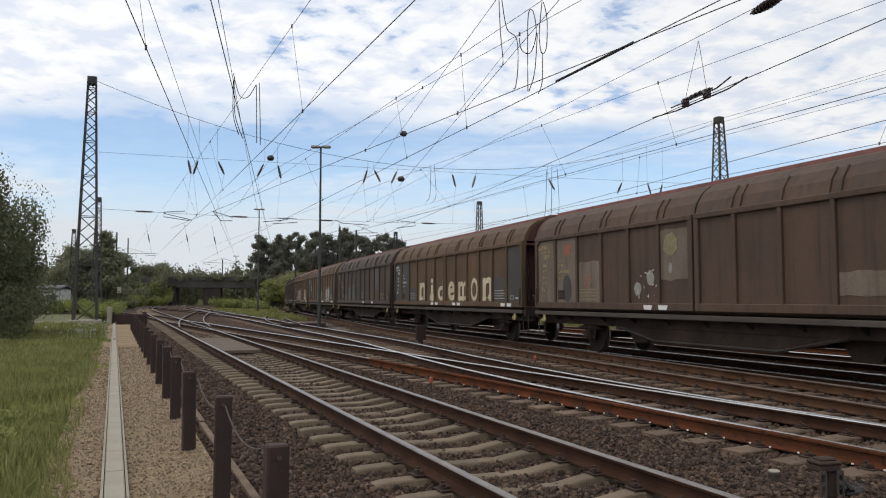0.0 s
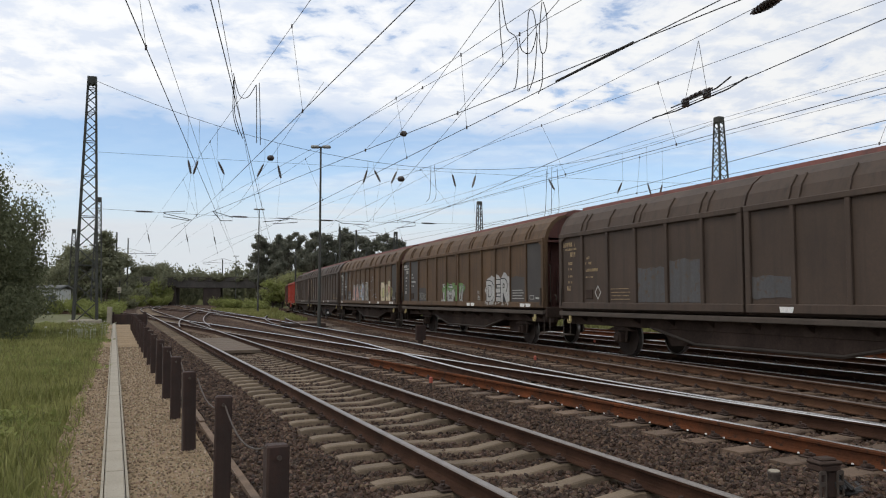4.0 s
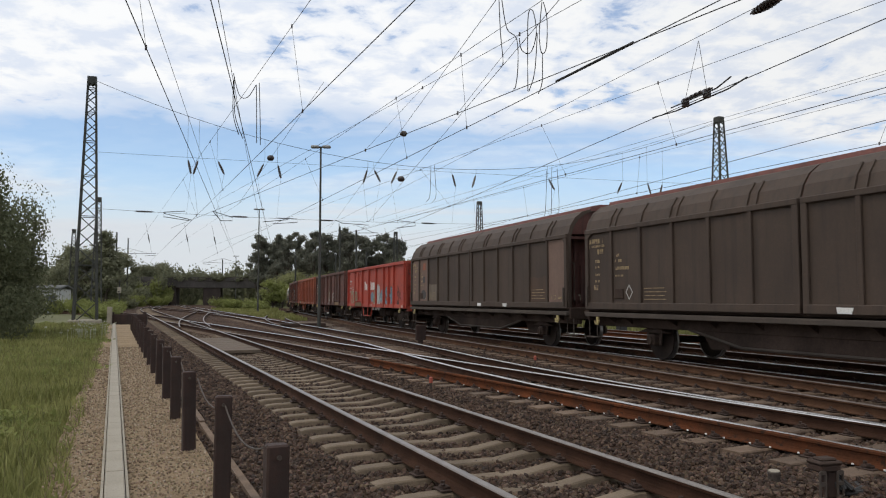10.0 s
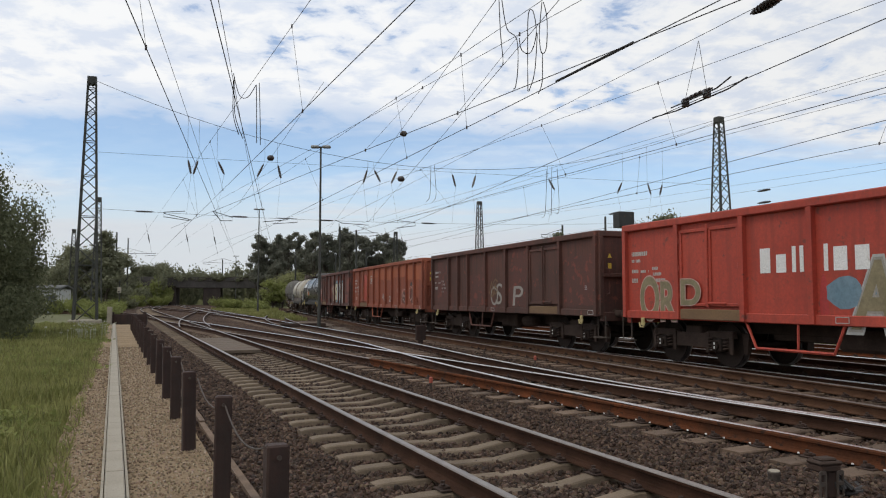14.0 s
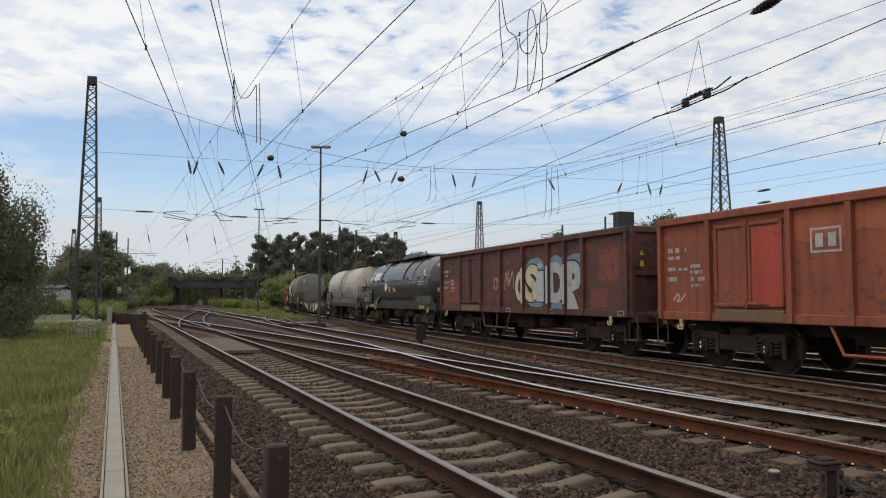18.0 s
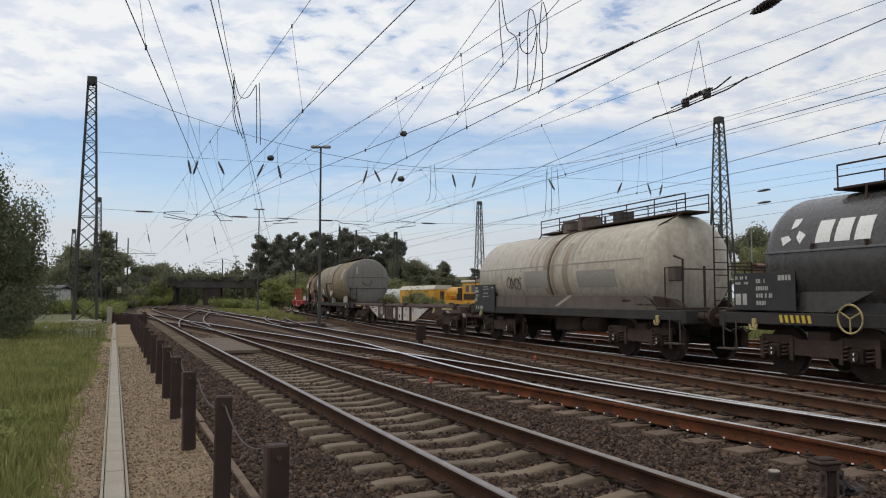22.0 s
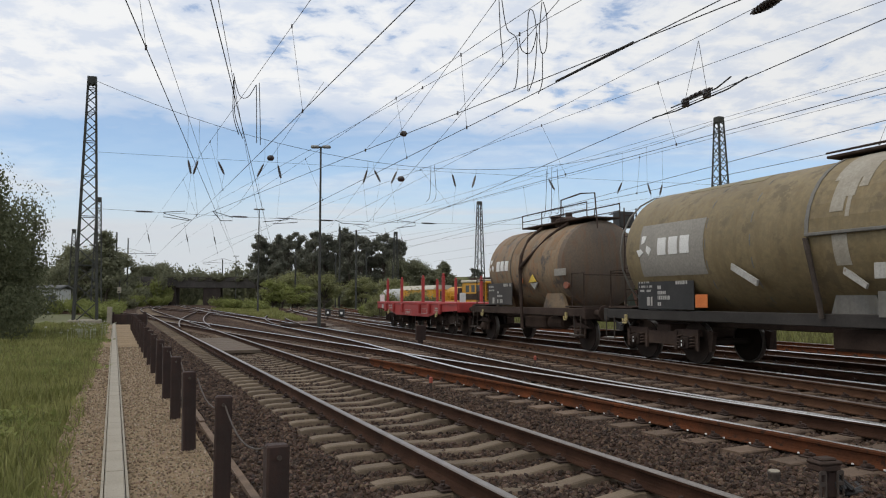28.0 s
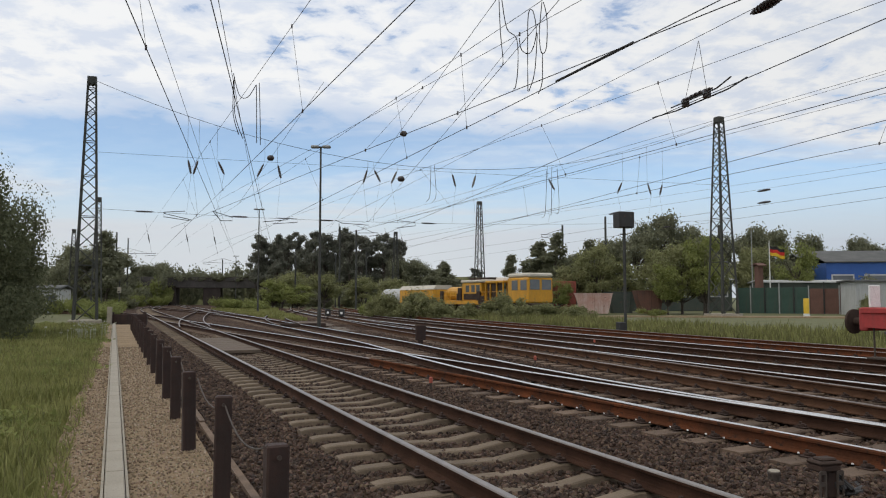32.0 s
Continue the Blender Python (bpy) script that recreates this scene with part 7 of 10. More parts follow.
        spray_word(w, [("D", 3.98, 4.74, 1.30, 2.20, -0.06), ("U", 4.86, 5.36, 1.32, 2.10, 0.05), ("R", 5.44, 5.96, 1.30, 2.24, 0.0)], YS, [(0.085, M_SPRAYBLACK), (0.055, M_CREAM)], "cream rounded sprayed letter with a dark outline")
        over_posts(w, (11,), 1.36, 2.1, M_CREAM, "cream spray across a post")
        ring = MB()
        ring_shape(ring, 5.48, 1.88, 0.20, YS - 0.014, 0.035, 22)
        ring.prism([(5.34, 1.92), (5.60, 1.82), (5.61, 1.85), (5.35, 1.95)], YS - 0.018, YS - 0.014)
        part("graffiti", ring, M_SPRAYRUST, w, "faded red sprayed ring")
        graffiti(w, [blob(5.48, 1.88, 0.34, 0.34, 26, 16)], M_SPRAYPINK, YS - 0.012, "faded pink sprayed disc")
    if i == 6:
        side_panel(w, 0, 1.35, 3.11, M_PINKPANEL, "faded pinkish panel")
        side_panel(w, 1, 1.35, 3.11, M_PINKPANEL, "faded pinkish panel")
        side_panel(w, 11, 1.35, 3.11, M_PINKPANEL, "faded pinkish panel")
        side_panel(w, 2, 1.36, 2.03, M_SCRUB, "pale scrubbed panel foot")
        side_panel(w, 10, 1.36, 2.08, M_BROWN, "lighter brown panel foot")
        part("graffiti", MB().box(panel_x(1) + 0.42, panel_x(1) + 0.78, -1.434, -1.429, 2.66, 2.96), M_SPRAYRUST, w, "faded red painted square")
        graffiti(w, [blob(panel_x(1) + 0.55, 1.62, 0.75, 0.42, 8), blob(panel_x(1) + 0.6, 2.25, 0.35, 0.3, 9)], M_GREYPATCH, -1.433, "grey scrubbed paint")
    if i in (2, 5, 6):
        dm = MB()
        x = panel_x(1) + 0.72
        for a, b in (((0, 0.17), (0.13, 0)), ((0.13, 0), (0, -0.17)), ((0, -0.17), (-0.13, 0)), ((-0.13, 0), (0, 0.17))):
            ribbon(dm, [(x + a[0], 1.6 + a[1]), (x + b[0], 1.6 + b[1])], 0.03, YS)
        part("hazard_diamond", dm, M_LETTER, w, "pale outlined diamond")


def paint_band(w, x0, x1, z0, z1, y, material, label, seed):
    """A patch of fresher paint between two posts, its lower edge wavy."""
    rng = random.Random(seed)
    low = [(x0 + (x1 - x0) * i / 8, z0 + rng.uniform(-0.05, 0.05)) for i in range(9)]
    part("paint_patch", MB().prism(low + [(x1, z1), (x0, z1)], y - 0.003, y), material, w, label)


M_ORANGEBAND = mat("open_wagon_fresh_orange", (0.40, 0.115, 0.048), (0.34, 0.095, 0.042), 0.6, 0.7, fine=22, bump=0.1, streak=(0.27, 0.075, 0.036))
M_OXIDESTAIN = mat("open_wagon_stain", (0.12, 0.045, 0.034), (0.085, 0.04, 0.032), 0.9, 0.8, fine=16, bump=0.1, c3=(0.19, 0.055, 0.038), cover=0.55)
M_OXIDEFRESH = mat("open_wagon_rust_red", (0.24, 0.062, 0.042), (0.17, 0.05, 0.036), 0.9, 0.75, fine=16, bump=0.1, c3=(0.09, 0.04, 0.032), cover=0.56)
for k, (paint, text, door) in enumerate(((M_RAILRED, "bright red high-sided open wagon with graffiti", -1), (M_OXIDE2, "dark rusty brown high-sided open wagon", 1),
                                         (M_ORANGE, "orange rusted high-sided open wagon with worn paint", -1), (M_OXIDE, "rust-brown open wagon with large graffiti", -1))):
    a, b = GAPS[7 + k:9 + k]
    w = put(open_wagon(b - a, paint, text, door, k == 2), (a + b) / 2)
    YS = -1.376
    if k == 0:
        for a, h, wd in ((0, .46, .26), (.32, .33, .24), (.62, .46, .09), (.76, .46, .09), (1.18, .46, .09), (1.34, .40, .28), (1.68, .40, .28)):
            part("owner_mark", MB().box(-2.08 + a * 1.25, -2.08 + (a + wd * 0.78) * 1.25, YS - 0.004, YS, 1.92, 1.92 + h * 1.02), M_WHITE, w, "white plain block of the owner's mark")
        graffiti(w, [blob(-0.2, 1.55, 0.8, 0.55, 66), blob(1.0, 1.5, 1.7, 0.7, 67), blob(2.1, 1.55, 0.8, 0.85, 68)], M_SPRAYBLUE, YS + 0.0015, "faded blue sprayed cloud")
        spray_word(w, [("A", -0.04, 0.72, 0.98, 2.02, 0.10), ("R", 1.0, 1.62, 0.98, 2.06, 0.0)], YS, [(0.09, M_SPRAYWHITE), (0.06, M_SILVERPATCH), (0.03, [M_SPRAYOLIVE, M_SPRAYPALE])], "olive and pale sprayed letter with a white outline")
        graffiti(w, [blob(1.32, 1.9, 0.5, 0.42, 69)], M_SPRAYPALE, YS - 0.014, "pale sprayed disc")
        flecks(w, 16, 1.7, 2.4, 1.2, 1.7, YS - 0.004, M_SPRAYWHITE, 9, 0.06, "small white sprayed stars")
        spray_word(w, [("S", 2.72, 3.30, 1.18, 2.0, 0.05), ("H", 3.34, 3.90, 1.22, 1.98, -0.04), ("L", 3.98, 4.40, 1.30, 1.94, 0.0)], YS, [(0.07, M_BLUEGREY), (0.03, M_SPRAYBLUE)], "grey-blue sprayed letter")
        spray_word(w, [("O", -5.86, -5.2, 0.98, 1.92, 0.0), ("R", -5.1, -4.62, 0.98, 1.8, 0.0)], YS, [(0.05, M_SPRAYPINK), (0.025, M_SPRAYOLIVE)], "olive sprayed letter with a pale outline")
        spray_word(w, [("D", -4.3, -3.72, 1.32, 1.84, 0.0)], -1.452, [(0.05, M_SPRAYPINK), (0.025, M_SPRAYOLIVE)], "olive sprayed letter with a pale outline")
        scribble(w, [("ring", 5.0, 1.72, 0.24, 0.34), ("loop", 5.12, 1.45, 0.4, 0.5), ("wave", 4.95, 1.3, 0.4, 0.5), ("ring", 5.4, 1.4, 0.26, 0.36)], YS, M_OXIDE2, 0.045, "dark sprayed scribble")
        graffiti(w, [blob(5.12, 1.22, 0.4, 0.24, 70)], M_OXIDESTAIN, YS, "dark rusty stain")
        graffiti(w, [blob(4.75, 1.5, 0.22, 1.1, 71), blob(-0.62, 1.4, 0.2, 0.9, 72), blob(5.9, 1.6, 0.5, 0.5, 73)], M_FLATRED, YS + 0.002, "darker red paint patch")
        part("data_patch", MB().box(5.9, 6.32, -1.44, -1.434, 1.02, 1.12), M_SPRAYPINK, w, "pale pink data panel")
    if k == 1:
        spray_word(w, [("O", -0.5, 0.1, 1.22, 1.86, 0.0), ("S", -0.1, 0.4, 1.25, 1.95, 0.1), ("P", 1.25, 1.95, 1.22, 1.84, 0.15)], YS, [(0.0, M_SILVERPATCH)], "pale sprayed scribble")
        scribble(w, [("loop", -0.6, 1.45, 0.6, 0.6), ("wave", -0.3, 1.6, 0.4, 0.5)], YS - 0.004, M_DOORWOOD, 0.06, "ochre sprayed scribble")
        for n, (x0, x1, z0, z1) in enumerate(((0.95, 2.35, 1.2, 3.02), (4.6, 6.3, 1.25, 2.6), (-2.4, -0.95, 1.2, 2.3), (-5.9, -4.6, 1.3, 2.9))):
            paint_band(w, x0, x1, z0, z1, YS + 0.002, M_OXIDESTAIN, "patchy rust-red stain", 200 + n)
        spray_word(w, [("B", 5.75, 5.87, 1.68, 1.80, 0.0)], YS, [(0.0, M_LETTER)], "small white letter")
    if k == 2:
        fr = MB()
        for x0, x1, z0, z1 in ((-2.85, -2.20, 2.64, 2.68), (-2.85, -2.20, 2.24, 2.28), (-2.85, -2.81, 2.28, 2.64), (-2.24, -2.20, 2.28, 2.64), (-2.74, -2.58, 2.34, 2.58), (-2.47, -2.31, 2.34, 2.58)):
            fr.box(x0, x1, YS - 0.004, YS, z0, z1)
        part("owner_mark", fr, M_LETTER, w, "pale outlined box of the owner's mark")
        xs = [-3.27 + n * (7.03 - 0.05 + 3.27) / 8 for n in range(9)]
        for n, (p, q) in enumerate(zip(xs, xs[1:])):
            paint_band(w, p + 0.07, q - 0.07, 2.5 - 0.02 * n + 0.1 * math.sin(n * 1.7), 3.04, YS + 0.002, M_ORANGEBAND, "fresher orange paint with a wavy lower edge", 300 + n)
        paint_band(w, -4.2, -3.4, 1.35, 2.8, -1.4115, M_RAILRED, "brighter red door patch", 320)
        spray_word(w, [("O", -0.20, 0.02, 1.46, 1.68, 0.1), ("u", 0.04, 0.22, 1.36, 1.60, 0.1), ("A", 0.24, 0.44, 1.34, 1.62, 0.0), ("N", 0.46, 0.62, 1.32, 1.66, 0.0), ("2", 1.16, 1.42, 1.30, 1.58, 0.2), ("B", 1.44, 1.74, 1.28, 1.70, 0.1)], YS, [(0.02, M_SPRAYWHITE)], "white sprayed tag")
        scribble(w, [("slab", 2.6, 1.3, 0.5, 0.6), ("bars", 2.62, 1.75, 0.45, 0.2), ("ring", 3.6, 1.3, 0.7, 0.6), ("zig", 3.5, 1.2, 0.8, 0.7), ("ring", 4.75, 1.35, 0.55, 0.7), ("lobes", 5.2, 1.2, 0.5, 0.85), ("loop", -6.6, 1.36, 0.4, 0.2)], YS, M_SPRAYPINK, 0.045, "faded pale sprayed outline")
        graffiti(w, [blob(2.8, 1.55, 0.18, 0.2, 5), blob(5.08, 2.1, 0.26, 0.22, 6), blob(3.9, 1.42, 0.16, 0.4, 7)], M_GREYPATCH, YS - 0.003, "grey sprayed patch")
        graffiti(w, [blob(3.9, 1.5, 0.95, 0.6, 8), blob(5.3, 1.6, 0.9, 0.75, 9)], M_OXIDESTAIN, YS + 0.0015, "dull brownish patch")
        wheel = MB()
        ring_shape(wheel, 2.85, 0.80, 0.24, -1.43, 0.035, 22)
        for q in (0.3, 2.4, 4.5):
            ribbon(wheel, [(2.85, 0.80), (2.85 + 0.22 * math.cos(q), 0.80 + 0.22 * math.sin(q))], 0.035, -1.43)
        part("handbrake_wheel", wheel, M_SILL, w, "pale steel handbrake wheel")
        for x in (0.62, 5.9):
            for z in (1.2, 1.33, 1.46):
                part("side_step", MB().cbox(x + 0.06, x + 0.26, -1.46, -1.37, z, z + 0.03, 0.006), paint, w)
    if k == 3:
        graffiti(w, [blob(1.6, 2.42, 1.3, 0.5, 85), blob(2.9, 2.46, 1.0, 0.45, 86), blob(4.0, 2.5, 1.0, 0.4, 87), blob(1.6, 1.3, 1.0, 0.25, 88), blob(3.0, 1.2, 1.0, 0.3, 89)], M_SPRAYBLUE, YS + 0.0015, "pale blue sprayed cloud")
        spray_word(w, [("C", 0.26, 0.80, 1.42, 2.24, 0.0), ("S", 1.0, 1.66, 1.42, 2.40, 0.05), ("I", 1.80, 2.02, 1.42, 2.2, 0.0), ("D", 2.56, 3.36, 1.40, 2.40, -0.04), ("R", 3.58, 4.42, 1.20, 2.38, 0.0)], YS, [(0.085, M_SPRAYBLACK), (0.055, [M_CREAM, M_CREAM, M_SPRAYPALE, M_SPRAYWHITE, M_SPRAYWHITE])], "cream and white sprayed letter with a dark outline")
        graffiti(w, [blob(1.92, 2.42, 0.34, 0.16, 90)], M_SPRAYWHITE, YS - 0.004, "white sprayed dot")
        for x, m_ in ((0.84, M_CREAM), (2.50, M_SPRAYPALE), (3.48, M_SPRAYWHITE)):
            part("graffiti", MB().box(x - 0.055, x + 0.055, -1.482, -1.4765, 1.3, 2.4), m_, w, "spray carried across a post")
        scribble(w, [("slab", -1.6, 1.75, 0.5, 0.4), ("ring", -1.5, 1.75, 0.4, 0.4), ("zig", -0.6, 1.75, 0.7, 0.55), ("loop", -0.5, 1.8, 0.5, 0.6)], YS, M_SPRAYPINK, 0.03, "faded sprayed scribble")
        for n, (x0, x1, z0, z1, m_) in enumerate(((4.7, 6.25, 1.25, 2.95, M_OXIDESTAIN), (-2.35, -0.95, 1.3, 2.95, M_OXIDESTAIN), (5.2, 6.1, 1.9, 2.7, M_OXIDEFRESH), (4.8, 5.6, 1.2, 1.7, M_OXIDEFRESH), (-0.7, 0.7, 2.3, 2.98, M_OXIDESTAIN), (-6.3, -4.6, 1.25, 2.2, M_OXIDEFRESH))):
            paint_band(w, x0, x1, z0, z1, YS + 0.0035 - (0.0012 if m_ is M_OXIDEFRESH else 0), m_, "patchy rusty stain", 400 + n)
for build, a, b in zip((black_tank, grey_tank, container_flat, olive_tank, small_tank, red_flat), GAPS[11:], GAPS[12:]):
    put(build(b - a), (a + b) / 2)

# ---- masts and overhead line ----
def lattice_mast(x, y, h, base, top, turn, label, cap=True):
    t = thing("lattice_mast", label, "mast", "lattice masts of the overhead line", m=pose(x, y, -0.1, 0, 0, turn))
    c = [(-1, -1), (1, -1), (1, 1), (-1, 1)]

    def corner(i, z):
        w = (base + (top - base) * z / h) / 2
        return Vector((c[i][0] * w, c[i][1] * w, z))
    for i in range(4):
        part("leg", MB().cyl(corner(i, 0), corner(i, h), 0.105, 4, 0.08), M_MAST, t)
    for i in range(4):
        lace = MB()
        z, k = 0.0, 0
        while z < h - 0.3:
            step = max(0.55, (base + (top - base) * z / h) * 0.95)
            z2 = min(z + step, h)
            a, b = (i, (i + 1) % 4) if k % 2 == 0 else ((i + 1) % 4, i)
            lace.cyl(corner(a, z), corner(b, z2), 0.046, 4)
            if k % 3 == 0:
                lace.cyl(corner(i, z), corner((i + 1) % 4, z), 0.035, 4)
            z, k = z2, k + 1
        tagged(part("lacing", lace, M_MAST, t), kind="stuff")
    if cap:
        part("cap", MB().cbox(-top / 2 - 0.06, top / 2 + 0.06, -top / 2 - 0.06, top / 2 + 0.06, h - 0.5, h + 0.05, 0.02), M_MAST, t)
    part("foundation", MB().cbox(-base / 2 - 0.3, base / 2 + 0.3, -base / 2 - 0.3, base / 2 + 0.3, -0.5, 0.25, 0.04), M_CONCRETE, t)
    return t


TURN = 22.0
MAST_L, MAST_R = (-24.95, 53.7), (27.6, 75.8)
lattice_mast(*MAST_L, 17.4, 1.5, 0.5, TURN, "tall dark lattice mast carrying the cross-span")
lattice_mast(*MAST_R, 19.8, 2.0, 0.6, TURN, "tall dark lattice mast at the edge of the yard")
lattice_mast(-40.6, 90.0, 13.6, 1.2, 0.45, TURN, "smaller dark lattice mast behind the first")
lattice_mast(-55.0, 114.0, 12.0, 1.2, 0.45, TURN, "distant dark lattice mast")
lattice_mast(6.2, 130.0, 18.2, 1.6, 0.6, TURN, "distant lattice mast beside the trees")
lattice_mast(-9.6, 155.0, 15.2, 1.4, 0.5, TURN, "distant lattice mast before the wood")


def sag(a, b, drop, n=24):
    a, b = Vector(a), Vector(b)
    return [a + (b - a) * (i / n) - Vector((0, 0, drop * 4 * (i / n) * (1 - i / n))) for i in range(n + 1)]


def insulator(parent, p, d, length=0.5, r=0.07, n=6):
    """A ribbed insulator at p along d."""
    d = Vector(d).normalized()
    mb = MB()
    for i in range(n):
        q = Vector(p) + d * (length * (i / n - 0.5))
        mb.cyl(q, q + d * (length / n * 0.98), r * (0.6 + 0.4 * math.sin(math.pi * (i + 0.5) / n)), 8, r * 0.5)
    mb.cyl(Vector(p) - d * length * 0.6, Vector(p) + d * length * 0.6, 0.02, 5)
    return part("insulator", mb, M_INSUL, parent, "dark ribbed insulator")


def cross_span():
    t = thing("cross_span", "sagging cross-span wires between the two tall masts", "overhead wire")
    l, r = Vector((*MAST_L, 17.2)), Vector((*MAST_R, 19.4))
    part("span_wire", MB().tube(sag(l, r, 5.7, 40), 0.018, 5), M_WIRE, t)
    mid = ((*MAST_L, 12.0), (*MAST_R, 12.9))
    low = ((*MAST_L, 7.98), (*MAST_R, 9.4))
    part("cross_wire", MB().tube(sag(*mid, 0.12, 24), 0.011, 5), M_WIRE, t)
    part("cross_wire", MB().tube(sag(*low, 0.75, 24), 0.011, 5), M_WIRE, t)

    def on(w, u, drop):
        a, b = Vector(w[0]), Vector(w[1])
        return a + (b - a) * u - Vector((0, 0, drop * 4 * u * (1 - u)))
    for k, u in enumerate((0.115, 0.129, 0.152, 0.214, 0.231, 0.359, 0.367, 0.404, 0.489, 0.529, 0.653, 0.795, 0.844, 0.876)):
        top, hold, foot = on((l, r), u, 5.7), on(mid, u, 0.12), on(low, u, 0.75)
        part("hanger", MB().tube([top, hold], 0.009, 4), M_WIRE, t)
        lean = Vector(((-0.25, 0.28, -0.5, 0.45)[k % 4], 0.1, 1.0)).normalized()
        part("hanger", MB().tube([hold, hold - lean * 1.3, foot], 0.007, 4), M_WIRE, t)
        insulator(t, hold - lean * 0.75, lean, 1.0, 0.115)
    a, b = Vector((*MAST_L, 0)), Vector((*MAST_R, 0))
    for arm in (((0.1137, 8.05), (0.0869, 7.9), (0.0877, 7.57), (0.1188, 7.35)),
                ((0.0877, 7.82), (0.1223, 7.4)),
                ((0.1474, 8.13), (0.1727, 7.73), (0.1728, 7.47), (0.1584, 7.44), (0.1489, 8.05)),
                ((0.2126, 7.47), (0.2466, 7.72)),
                ((0.2321, 7.82), (0.2589, 7.8), (0.259, 7.53), (0.2269, 7.37)),
                ((0.3127, 7.83), (0.3216, 7.62), (0.3603, 7.53)),
                ((0.3176, 7.61), (0.3177, 6.85)),
                ((0.4034, 7.99), (0.4312, 7.91), (0.4312, 7.63), (0.4009, 7.38))):
        part("steady_arm", MB().tube([a + (b - a) * u + Vector((0, 0, z)) for u, z in arm], 0.028, 6), M_WIRE, t)
    for u in (0.0641, 0.1829, 0.299, 0.4515):
        insulator(t, on(low, u, 0.75), (0.92, 0.39, 0.0), 1.1, 0.085)
    for u, z in ((0.0702, 6.01), (0.1165, 6.05), (0.151, 5.98), (0.389, 6.29), (0.4113, 6.33)):
        p = a + (b - a) * u + Vector((0, 0, z))
        lean = Vector((-0.22, 0.0, 1.0)).normalized()
        part("hanger", MB().tube([p + lean * 1.1, p - lean * 1.2], 0.008, 4), M_WIRE, t)
        insulator(t, p, lean, 0.5, 0.055)
    return t


cross_span()


def overhead(label, contact, messenger, drops=(), y0=-4.0, y1=84.0, thick=0.0085):
    """Contact wire and messenger wire over a track, each a straight tight wire, with droppers between them."""
    t = thing("overhead_line", label, "overhead wire", "overhead lines of the yard")

    def on(w, y):
        return Vector((w[0] - w[1] * (y - 10.0), y, w[2]))
    for name, w, r in (("contact_wire", contact, thick), ("messenger_wire", messenger, thick * 0.72)):
        if w:
            part(name, MB().tube([on(w, y0 + (y1 - y0) * i / 12) for i in range(13)], r, 5), M_WIRE, t)
    for y in drops:
        a, b = on(messenger, y), on(contact, y + 0.4)
        part("dropper", MB().tube([a, b], 0.0045, 4), M_WIRE, t)
        for q in (a, b):
            part("dropper_clamp", MB().cyl(q - Vector((0, 0, 0.04)), q + Vector((0, 0, 0.04)), 0.02, 6), M_INSUL, t)
    return t


# each line: where it stands at 10 m and how far it swings to the left per metre, for contact and messenger wire
overhead("contact and messenger wires crossing the near tracks", (-4.27, 0.247, 5.67), (-4.43, 0.251, 7.0), drops=(11.8,))
overhead("anchoring wires over the near tracks", (-3.12, 0.206, 5.67), (-3.20, 0.220, 6.6), drops=())
overhead("contact and messenger wires over the first track", (-0.29, 0.430, 5.67), (-0.53, 0.448, 7.4), drops=(16.0, 28.0, 37.0))
overhead("thin straining wire with a round insulator", None, (1.72, 0.214, 7.0), y1=62)
overhead("thin straining wire with a lower round insulator", None, (2.07, 0.183, 6.2), y1=62)
overhead("contact and messenger wires over the turnout track", (3.86, 0.412, 5.67), (3.84, 0.450, 7.3), drops=(17.6, 21.5, 31.0))
overhead("contact and messenger wires swinging over the points", (4.17, 0.583, 5.67), (4.90, 0.524, 7.3), drops=(16.2, 20.4), y1=44)
LINE3 = overhead("contact wire with a section insulator", (6.67, 0.271, 5.67), (7.11, 0.336, 7.0))
overhead("contact and messenger wires over the main track", (10.51, 0.436, 5.67), (10.28, 0.489, 7.2), drops=(19.6, 24.5, 33.0))
overhead("contact and messenger wires over the neighbouring track", (12.23, 0.295, 5.67), (15.0, 0.444, 7.3))
overhead("contact and messenger wires over the outer siding", (15.57, 0.417, 5.67), (16.06, 0.450, 7.0), drops=(19.5, 29.0, 37.0))
overhead("messenger wire beside the outer siding", None, (14.67, 0.414, 7.2), thick=0.007)
overhead("thin feeder wires at the edge of the yard", (23.11, 0.403, 5.67), (25.06, 0.474, 6.4), thick=0.007)
overhead("thin feeder wires beyond the sidings", (25.09, 0.352, 5.67), (29.6, 0.597, 7.0), thick=0.007)


